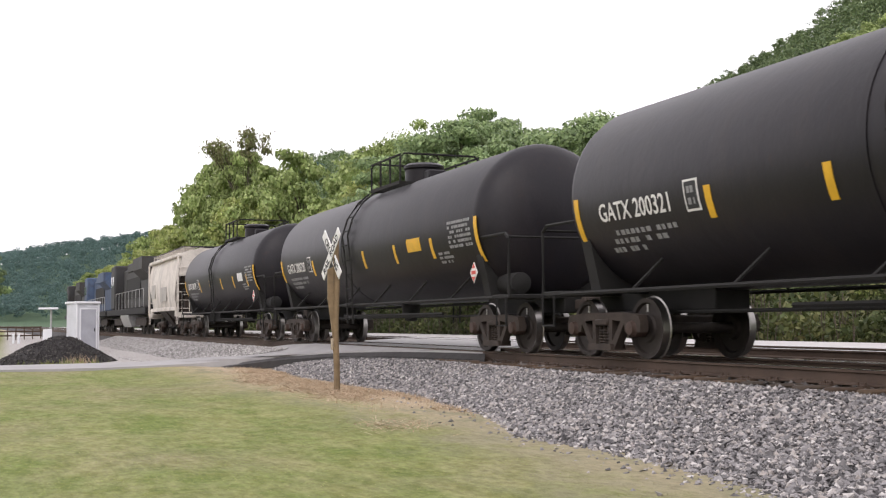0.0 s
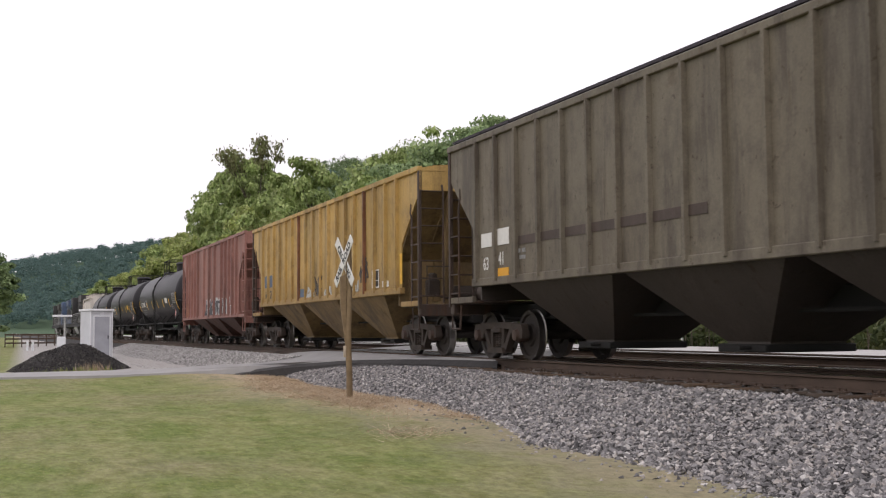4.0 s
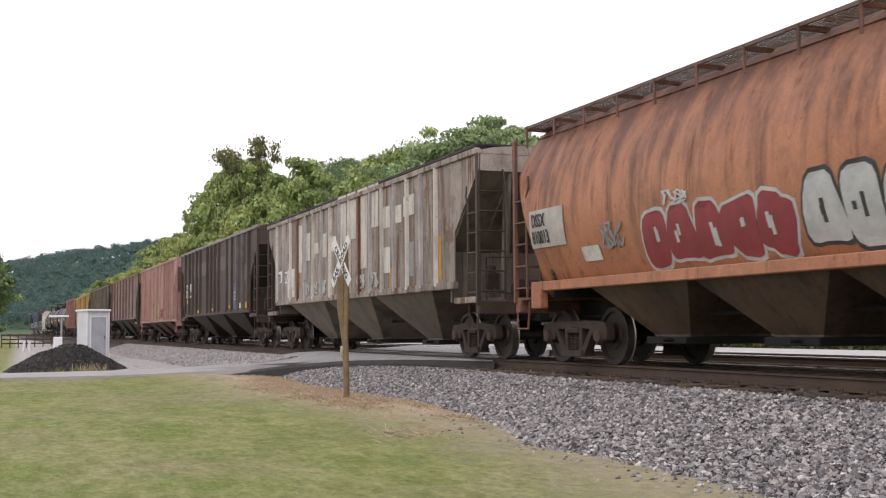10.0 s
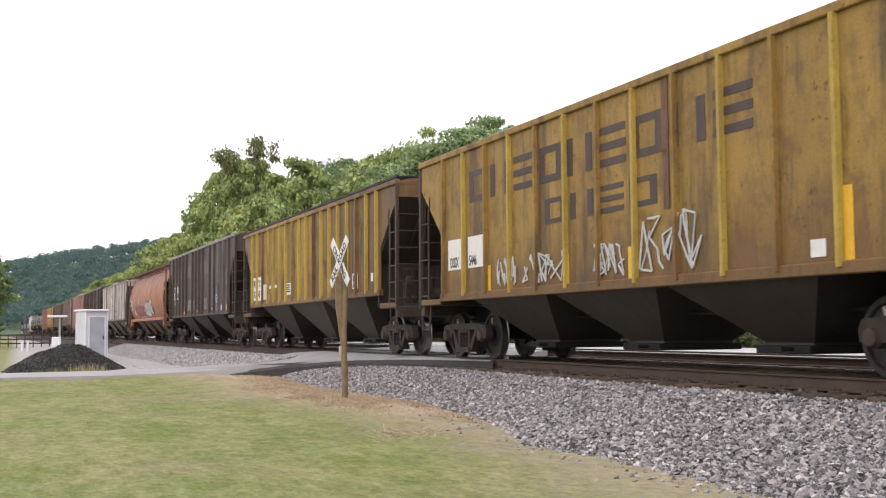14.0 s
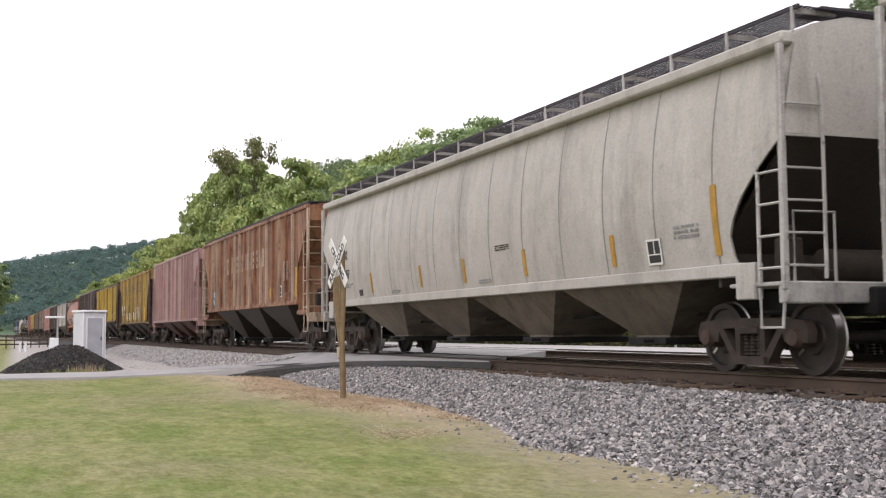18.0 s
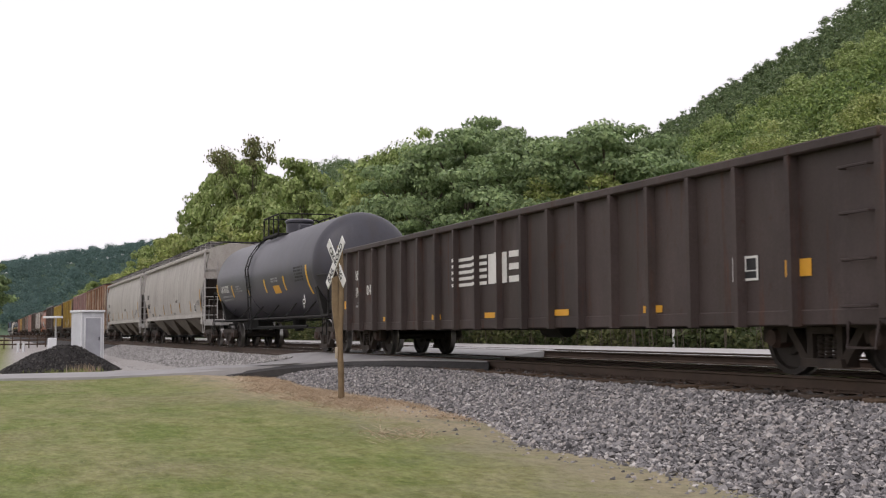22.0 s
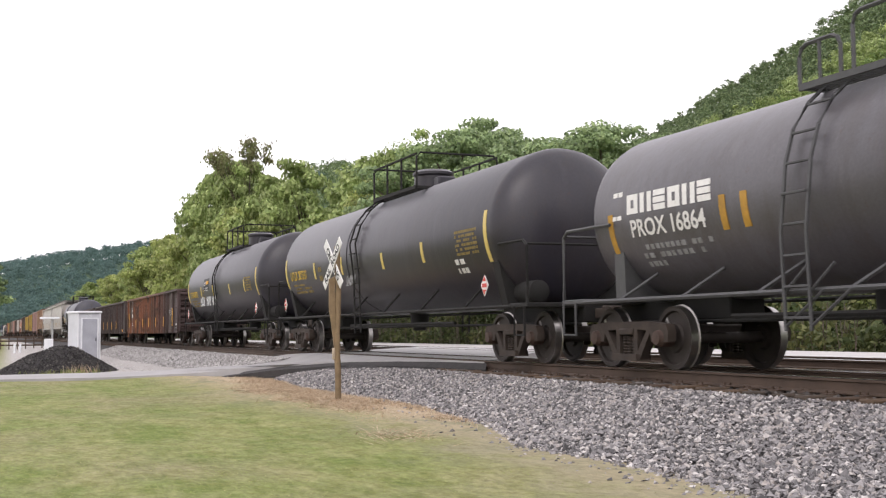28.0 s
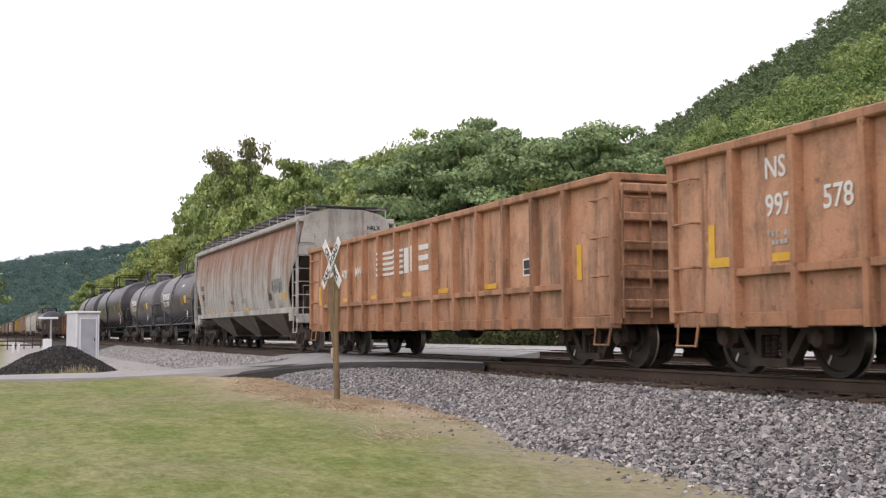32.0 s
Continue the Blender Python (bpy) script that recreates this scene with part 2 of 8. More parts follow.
M = {}
M["wheel"] = plain("wheel_steel", (0.042, 0.033, 0.028), 0.7, 0.3, 0.4, 5)
M["tread"] = plain("polished_tread", (0.42, 0.4, 0.38), 0.33, 1.0, 0.2, 9)
M["truck"] = plain("truck_casting", (0.052, 0.037, 0.028), 0.85, 0.0, 0.5, 4, 0.004)
M["cap"] = plain("bearing_cap", (0.07, 0.04, 0.028), 0.75, 0.0, 0.4, 8)
M["under"] = plain("underframe_black", (0.011, 0.01, 0.009), 0.85, 0.0, 0.4, 3)
M["white"] = plain("white_lettering", (0.72, 0.71, 0.68), 0.6, 0.0, 0.12, 10)
M["grey_lettering"] = plain("grey_lettering", (0.3, 0.3, 0.3), 0.7, 0.0, 0.3, 10)
M["black"] = plain("black_lettering", (0.02, 0.02, 0.022), 0.6, 0.0, 0.2, 10)
M["yellow"] = plain("yellow_reflector", (0.75, 0.42, 0.02), 0.45, 0.0, 0.2, 6)
M["old_yellow"] = plain("faded_yellow_reflector", (0.5, 0.27, 0.03), 0.6, 0.0, 0.35, 6)
M["orange_patch"] = plain("orange_patch", (0.72, 0.36, 0.03), 0.6, 0.0, 0.15, 5)
M["red"] = plain("red_placard", (0.62, 0.06, 0.04), 0.5, 0.0, 0.2, 9)
M["blue"] = plain("blue_panel", (0.09, 0.13, 0.2), 0.6, 0.0, 0.25, 5)
M["grate"] = plain("walkway_grating", (0.045, 0.038, 0.05), 0.7, 0.3, 0.3, 10)
M["galv"] = plain("galvanised_steel", (0.42, 0.42, 0.41), 0.5, 0.5, 0.25, 7)
M["spray_white"] = plain("spray_paint_white", (0.55, 0.56, 0.55), 0.6, 0.0, 0.3, 4)
M["spray_dark"] = plain("spray_paint_dark", (0.05, 0.05, 0.055), 0.6, 0.0, 0.3, 4)
M["spray_red"] = plain("spray_paint_red", (0.3, 0.05, 0.06), 0.6, 0.0, 0.3, 4)

# ---- the lie of the land ----
def smooth(a, b, x):
    t = min(max((x - a) / (b - a), 0.0), 1.0)
    return t * t * (3 - 2 * t)


# bearing (metres right per metre ahead) and rise of the wooded ridge, whose crest runs at CREST metres to the side
CREST = 250.0
CRESTLINE = ((0.1, 0.003), (0.14, 0.005), (0.17, 0.02), (0.2, 0.07), (0.248, 0.125), (0.28, 0.152), (0.295, 0.1559), (0.317, 0.1591), (0.336, 0.157), (0.42, 0.165), (0.55, 0.175), (0.605, 0.188), (0.639, 0.2097), (0.653, 0.2205), (0.684, 0.2345), (0.709, 0.2542), (0.746, 0.2734), (0.775, 0.288), (0.813, 0.3118), (0.845, 0.3335), (0.893, 0.367), (0.949, 0.4024), (1.2, 0.47))
RIDGE = ((0, 95),) + tuple((CREST / u, p * CREST / u - 7.5) for u, p in reversed(CRESTLINE))


def ridge(y):
    for (a, h0), (b, h1) in zip(RIDGE, RIDGE[1:]):
        if y < b:
            return h0 + (h1 - h0) * (max(y, a) - a) / (b - a)
    return RIDGE[-1][1]


def land(x, y):
    """Height of the ground."""
    z = -0.85 + 0.13 * smooth(3.0, 6.2, x) + 0.03 * noise.noise((x * 0.4, y * 0.4, 0))
    z += (-0.42 + 0.72) * smooth(7.7, 9.4, x)
    z += 0.06 * smooth(17.0, 20.0, x)
    z += 1.2 * smooth(30, 50, x)
    if x > 40:
        z += ridge(CREST * y / x) * min(max((x - 44) / (CREST - 44), 0), 1) ** 1.2 * (1 + 0.03 * noise.noise((x * 0.02, y * 0.012, 5)))
    if y > 500:
        z += (53.6 + 0.158 * min(max(x, -100), 150)) * smooth(620, 1150, y) * (1 - smooth(140, 230, x)) * (1 + 0.02 * noise.noise((x * 0.01, 3, 0)))
    return z


SKYLINE = ((0.0, 0.03), (0.093, 0.0432), (0.123, 0.07), (0.144, 0.085), (0.171, 0.104), (0.18, 0.132), (0.197, 0.148), (0.217, 0.15), (0.24, 0.146), (0.258, 0.15), (0.279, 0.154), (0.295, 0.147), (0.306, 0.138), (0.322, 0.145), (0.336, 0.162), (0.356, 0.171), (0.378, 0.184), (0.398, 0.192), (0.442, 0.2), (0.466, 0.198), (0.475, 0.188), (0.509, 0.198), (0.534, 0.194), (0.56, 0.206), (0.586, 0.203), (0.605, 0.187), (0.639, 0.165), (0.7, 0.12), (0.8, 0.1), (1.2, 0.1))


def canopy(x, y):
    """How high the trees at the wood's edge stand, by their bearing."""
    u = x / y
    for (a, p), (b, q) in zip(SKYLINE, SKYLINE[1:]):
        if u <= b:
            return 0.57 + y * (p + (q - p) * (u - a) / (b - a)) - land(x, y)
    return 9.0


def steps(*runs):
    out = []
    for a, b, n in runs:
        out += [a + (b - a) * i / n for i in range(n)]
    return out + [runs[-1][1]]


gx = steps((-1500, -200, 8), (-200, -30, 10), (-30, 0, 20), (0, 12, 40), (12, 34, 22), (34, 270, 60), (270, 500, 10), (500, 2500, 8))
gy = steps((-400, -20, 10), (-20, 5, 12), (5, 45, 80), (45, 120, 40), (120, 600, 50), (600, 1300, 40), (1300, 4000, 10))

# ---- rolling stock ----
WHEEL_R = 0.457


def wheelset_mesh():
    b = Build()
    for s in (-1, 1):
        f = [(-0.075, 0.10), (-0.07, 0.20), (-0.035, 0.22), (-0.03, 0.37), (-0.07, 0.39), (-0.07, WHEEL_R + 0.0), (0.05, WHEEL_R + 0.004), (0.06, WHEEL_R + 0.028),
             (0.07, WHEEL_R + 0.022), (0.07, 0.39), (0.02, 0.37), (0.02, 0.2), (0.07, 0.17), (0.075, 0.1)]
        pr = [(a * -s, r) for a, r in f]
        if s > 0:
            pr = pr[::-1]
        # the running surface is polished, the plates are dark
        n0 = len(b.f)
        b.lathe(pr, (s * 0.755, 0, 0), "x", 28)
        rows = len(pr) - 1
        for i in range(rows):
            r0, r1 = pr[i][1], pr[i + 1][1]
            if min(r0, r1) >= WHEEL_R - 0.001:
                for k in range(28):
                    b.m[n0 + i * 28 + k] = 1
    b.lathe([(-0.95, 0.075), (-0.69, 0.085), (0, 0.08), (0.69, 0.085), (0.95, 0.075)], (0, 0, 0), "x", 12)
    b.box(-0.8, -0.785, -0.02, 0.02, 0.24, 0.36, mat=1)
    return b.mesh("wheelset", M["wheel"], M["tread"])


def side_frame_build(s):
    """The cast frame outside the wheels: pedestals, a sloping top, a deep middle with two windows and the spring seat."""
    b = Build()
    x0, x1 = s * 0.93, s * 1.07
    top = [(-1.12, 0.54), (-1.06, 0.66), (-0.55, 0.70), (0.55, 0.70), (1.06, 0.66), (1.12, 0.54), (1.10, 0.40), (0.68, 0.40), (0.64, 0.56), (0.3, 0.585), (-0.3, 0.585), (-0.64, 0.56), (-0.68, 0.40), (-1.10, 0.40)]
    b.prism(top, x0, x1)
    for q in (-1, 1):
        b.prism([(q * 0.70, 0.60), (q * 0.58, 0.60), (q * 0.20, 0.14), (q * 0.34, 0.12)], x0, x1)
        b.prism([(q * 0.30, 0.60), (q * 0.20, 0.60), (q * 0.20, 0.2), (q * 0.30, 0.2)], x0, x1)
    b.prism([(-0.36, 0.12), (0.36, 0.12), (0.34, 0.22), (-0.34, 0.22)], x0 - s * 0.06, x1 + s * 0.06)
    b.box(s * 0.9, s * 1.10, -0.2, 0.2, 0.50, 0.60, 0.02)
    return b


def truck_kit():
    """A four-wheel truck, built once and copied under every car."""
    b = Build()
    b.box(-0.95, 0.95, -0.18, 0.18, 0.46, 0.66, 0.03)
    b.lathe([(0, 0.2), (0.1, 0.2)], (0, 0, 0.66), "z", 16)
    truck = part("truck", b, M["truck"], None)
    for s in (-1, 1):
        part("side_frame", side_frame_build(s), M["truck"], truck)
        for q in (-0.13, 0.0, 0.13):
            coil = [(k * 0.0225, 0.055 if k % 2 else 0.036) for k in range(13)]
            part("spring", Build().lathe(coil, (s * 1.0, q, 0.22), "z", 8), M["truck"], truck)
        for q in (-0.89, 0.89):
            e = Build()
            e.lathe([(s * 0.88, 0.13), (s * 1.06, 0.13), (s * 1.08, 0.11), (s * 1.13, 0.10), (s * 1.14, 0.05)][::s], (0, q, WHEEL_R), "x", 14)
            part("bearing", e, M["cap"], truck)
        br = Build()
        br.tube([(s * 0.62, -0.34, 0.4), (s * 0.62, 0.34, 0.4)], 0.035)
        br.box(s * 0.7, s * 0.82, -0.44, -0.36, 0.3, 0.55, 0.01)
        br.box(s * 0.7, s * 0.82, 0.36, 0.44, 0.3, 0.55, 0.01)
        part("brake_shoe", br, M["truck"], truck)
    me = wheelset_mesh()
    for q in (0.89, -0.89):
        part("wheelset", me, M["wheel"], truck, "", pose(0, q, WHEEL_R))
    return truck


TRUCK = truck_kit()
SPINNING = []


def add_trucks(car, half, used=[]):
    for s in (1, -1):
        if not used:
            used.append(1)
            t = TRUCK
            t.parent, t.matrix_basis = car, pose(0, s * half, 0)
        else:
            t = copy_thing(TRUCK, pose(0, s * half, 0))
            t.parent = car
        SPINNING.extend(o for o in t.children if o.name.startswith("wheelset"))


def add_coupler(car, a, pitch):
    """Draft gear, shank and knuckle at both ends, with the air hose."""
    for s in (1, -1):
        e = s * pitch / 2
        b = Build()
        b.box(-0.09, 0.09, s * (a - 0.3), e - s * 0.22, 0.78, 0.96, 0.02)
        b.box(-0.2, 0.06, e - s * 0.24, e - s * 0.02, 0.72, 1.02, 0.05)
        b.box(0.02, 0.2, e - s * 0.2, e + s * 0.06, 0.74, 1.0, 0.05)
        part("coupler", b, M["truck"], car)
        h = Build()
        h.tube([(-s * 0.35, s * (a + 0.02), 0.8), (-s * 0.36, s * (a + 0.2), 0.66), (-s * 0.2, e - s * 0.12, 0.42), (0, e, 0.36)], 0.028, 6)
        part("air_hose", h, M["under"], car)


def side_text(car, text, height, y, z, mat, x=-1.53, lean=0.0, bold=0.0, label="", stretch=1.0):
    """Words on the side that faces the camera, read from the leading end backwards."""
    me = lettering(text, height, bold)
    me.materials.clear()
    me.materials.append(mat)
    m = Matrix.Translation((x, y, z)) @ Matrix(((0, 0, -1, 0), (-1, 0, 0, 0), (0, 1, 0, 0), (0, 0, 0, 1))) @ pose(0, 0, 0, lean, 0, 0) @ Matrix.Diagonal((stretch, 1, 1, 1))
    me.transform(m)
    return part("lettering", me, mat, car, label or "stencilled car lettering")


def side_panel(car, name, y0, y1, z0, z1, mat, x=-1.53, label=""):
    lo, hi = min(y0, y1), max(y0, y1)
    n = max(1, round((z1 - z0) / 0.12))
    rings = [[(x - 0.004, lo, z), (x + 0.004, lo, z), (x + 0.004, hi, z), (x - 0.004, hi, z)] for z in (z0 + (z1 - z0) * k / n for k in range(n + 1))]
    return part(name, Build().loft(rings), mat, car, label)


def side_bars(car, y, z, rows, mat, x=-1.53, high=0.05, seed=1):
    """Small print that cannot be read, as short bars."""
    rnd, b = random.Random(seed), Build()
    for r, (wide, n) in enumerate(rows):
        n *= 2
        step = wide / n
        for i in range(n):
            if rnd.random() < 0.84:
                b.box(x - 0.004, x + 0.003, y - (i + rnd.uniform(0.5, 0.8)) * step, y - i * step, z - r * high * 1.7 - high, z - r * high * 1.7)
    return tagged(part("small_print", b, mat, car), kind="stuff")


def scrawl(car, y, z, wide, high, mat, x=-1.53, seed=1, n=9, thick=0.05):
    """Spray-painted strokes without words."""
    rnd, b = random.Random(seed), Build()
    for i in range(n):
        cx = y - wide * (i + 0.5) / n
        pts, q = [], rnd.random() * 6
        for k in range(7):
            pts.append((cx + (rnd.random() - 0.5) * wide / n * 1.7, z + high * (0.5 + 0.5 * math.sin(q + k * rnd.uniform(0.7, 1.6)))))
        for (a0, b0), (a1, b1) in zip(pts, pts[1:]):
            d = Vector((a1 - a0, b1 - b0))
            if d.length < 1e-3:
                continue
            nrm = Vector((-d.y, d.x)).normalized() * thick * rnd.uniform(0.3, 0.6)
            e = 0.0015 * (k + i % 3)
            poly = [(a0 + nrm.x, b0 + nrm.y), (a1 + nrm.x, b1 + nrm.y), (a1 - nrm.x, b1 - nrm.y), (a0 - nrm.x, b0 - nrm.y)]
            b.prism(poly, x - 0.004 - e, x + 0.002)
    return tagged(part("spray_paint", b, mat, car), "loose spray-painted scrawl", kind="stuff")


def new_car(name, label, category, spec):
    car = thing(name, label, category, "freight train")
    car.empty_display_size = 0.5
    car["start"] = spec["centre"]
    CARS.append((car, spec["centre"]))
    return car


CARS = []
def end_gear(car, a, mats, zt, zb, seed=0, ladder_top=None, platform=1.22):
    """Corner posts, ladders, end sill, platform, steps and hand brake at both ends."""
    frame_m, under = mats
    for s in (1, -1):
        b = Build()
        b.box(-1.5, 1.5, s * (a - 0.18), s * a, 0.86, 1.12, 0.02)
        part("end_sill", b, frame_m, car)
        b = Build()
        b.box(-1.48, 1.48, s * (a - platform), s * (a - 0.19), 1.07, 1.12, 0.01)
        part("end_platform", b, frame_m, car)
        for q in (-1, 1):
            b = Build()
            b.box(q * 1.46, q * 1.54, s * (a - 0.08), s * a, 1.02, zt - 0.02, 0.012)
            part("corner_post", b, frame_m, car)
            top = ladder_top or 3.3
            b = Build()
            b.tube([(q * 1.51, s * (a - 0.5), 1.1), (q * 1.51, s * (a - 0.5), top - 0.35), (q * 1.51, s * (a - 0.58), top - 0.2), (q * 1.5, s * (a - 0.55), top)], 0.024, 5)
            n = 6
            for i in range(n):
                z = 1.28 + i * 0.38
                if z < top - 0.3:
                    b.tube([(q * 1.515, s * (a - 0.5), z), (q * 1.515, s * (a - 0.04), z)], 0.017, 5)
            part("side_ladder", b, frame_m, car)
            b = Build()
            b.tube([(q * 0.98, s * (a + 0.05), 1.15), (q * 0.98, s * (a + 0.05), zt - 0.55), (q * 0.98, s * (a - 0.02), zt - 0.35)], 0.024, 5)
            for i in range(8):
                z = 1.3 + i * 0.38
                if z < zt - 0.4:
                    b.tube([(q * 0.98, s * (a + 0.05), z), (q * 1.5, s * (a + 0.03), z)], 0.017, 5)
            part("end_ladder", b, frame_m, car)
            b = Build()
            b.tube([(q * 1.48, s * (a - 0.06), 1.05), (q * 1.5, s * (a - 0.1), 0.58), (q * 1.5, s * (a - 0.5), 0.58), (q * 1.48, s * (a - 0.54), 1.05)], 0.022, 5)
            part("sill_step", b, frame_m, car)
        b = Build()
        b.box(-0.32, 0.32, s * (a - 1.9), s * (a + 0.12), 0.72, 1.06, 0.02)
        part("draft_sill", b, under, car)
    b = Build()
    b.lathe([(-0.32, 0.1), (-0.3, 0.17), (0.3, 0.17), (0.32, 0.1)], (-0.95, a - 0.75, 1.3), "y", 16)
    part("brake_cylinder", b, frame_m, car)
    b = Build()
    b.lathe([(0, 0.27), (0.03, 0.28), (0.04, 0.25)], (0.45, -a - 0.09, 2.6), "y", 18)
    b.box(0.3, 0.6, -a, -a - 0.09, 2.35, 2.8, 0.02)
    b.tube([(0.45, -a - 0.04, 2.4), (0.45, -a - 0.04, 1.1)], 0.02, 5)
    part("hand_brake", b, frame_m, car)
    b = Build()
    b.lathe([(-0.55, 0.12), (-0.5, 0.2), (0.5, 0.2), (0.55, 0.12)], (0.1, -a + 0.72, 1.36), "x", 16)
    part("air_reservoir", b, M["truck"], car)
    b = Build()
    b.box(-1.12, -0.84, -a + 0.5, -a + 0.74, 1.3, 1.68, 0.03)
    b.lathe([(0, 0.1), (0.12, 0.1), (0.15, 0.06)], (-0.98, -a + 0.62, 1.68), "z", 12)
    part("control_valve", b, M["truck"], car)
    b = Build()
    b.tube([(-0.98, -a + 0.5, 1.36), (-0.98, -a + 0.3, 1.3), (-0.6, -a + 0.22, 1.24), (-0.5, -a + 0.3, 0.8)], 0.022, 6)
    part("air_pipe", b, M["truck"], car)
    b = Build()
    b.tube([(-1.3, -a + 0.12, 1.12), (-1.3, -a + 0.12, 1.95), (-0.7, -a + 0.12, 1.95), (-0.7, -a + 0.12, 1.12)], 0.02, 6)
    part("grab_rail", b, frame_m, car)
    b = Build()
    b.tube([(-0.55, -a + 0.3, 0.78), (-0.55, a - 0.3, 0.78)], 0.03, 6)
    part("train_line", b, under, car)


def bays(car, y0, y1, zb, n, mat, under, gate=0.95, zbot=0.24, sx=1.46, bx=0.62, share=0.94):
    """Sloped discharge hoppers with their gates, between y0 and y1."""
    step = (y1 - y0) / n
    for i in range(n):
        c = y0 + step * (i + 0.5)
        w = step / 2 * share
        rings = []
        for z, hx, hy in ((zb + 0.05, sx, w), (zb - 0.02, sx, w), (zbot + 0.14, bx, gate / 2), (zbot + 0.1, bx, gate / 2)):
            rings.append([(-hx, c - hy, z), (hx, c - hy, z), (hx, c + hy, z), (-hx, c + hy, z)][::-1])
        b = Build().loft(rings)
        bay = part("hopper_bay", b, mat, car)
        b = Build()
        b.box(-bx - 0.12, bx + 0.12, c - gate / 2 - 0.06, c + gate / 2 + 0.06, zbot, zbot + 0.11, 0.015)
        b.tube([(-bx - 0.3, c - 0.2, zbot + 0.06), (bx + 0.3, c - 0.2, zbot + 0.06)], 0.03, 6)
        part("outlet_gate", b, under, bay)
    b = Build()
    b.box(-0.22, 0.22, -abs(y0) - 1.2, abs(y1) + 1.2, 0.78, 1.1, 0.02)
    part("centre_sill", b, under, car)


def running_board(car, a, z, mat, x=1.0, wide=0.5, ends=True, posts=14, post_m=None, drop=0.36):
    """Roof walkways of open grating on brackets."""
    for q in (-1, 1):
        b = Build()
        for k in range(11):
            xx = q * (x - wide / 2 + wide * k / 10)
            b.box(xx - 0.009, xx + 0.009, -a, a, z - 0.008, z + 0.008)
        n = int(a * 2 / 0.11)
        for i in range(n + 1):
            yy = -a + 2 * a * i / n
            b.box(q * (x - wide / 2), q * (x + wide / 2), yy - 0.008, yy + 0.008, z - 0.003, z + 0.003)
        b.box(q * (x + wide / 2) - 0.02, q * (x + wide / 2) + 0.02, -a, a, z - 0.025, z + 0.025)
        part("running_board", b, mat, car)
    for i in range(posts):
        yy = -a + 0.1 + (2 * a - 0.2) * i / (posts - 1)
        for q in (-1, 1):
            b = Build()
            b.prism([(q * (x - wide / 2), z - 0.06), (q * (x - wide / 2), z - 0.025), (q * (x + wide / 2 + 0.03), z + 0.02), (q * (x + wide / 2 + 0.03), z - drop), (q * (x + wide / 2 + 0.005), z - drop), (q * (x + wide / 2 + 0.005), z - 0.06)], yy - 0.022, yy + 0.022, "y")
            part("walkway_bracket", b, post_m or mat, car)
    if ends:
        for s in (1, -1):
            b = Build()
            for k in range(8):
                yy = s * (a + 0.02 - 0.45 + 0.45 * k / 7)
                b.box(-x, x, yy - 0.014, yy + 0.014, z - 0.018, z + 0.018)
            for k in range(9):
                xx = -x + 2 * x * k / 8
                b.box(xx - 0.012, xx + 0.012, s * (a - 0.45), s * (a + 0.03), z - 0.01, z + 0.01)
            part("end_walkway", b, mat, car)


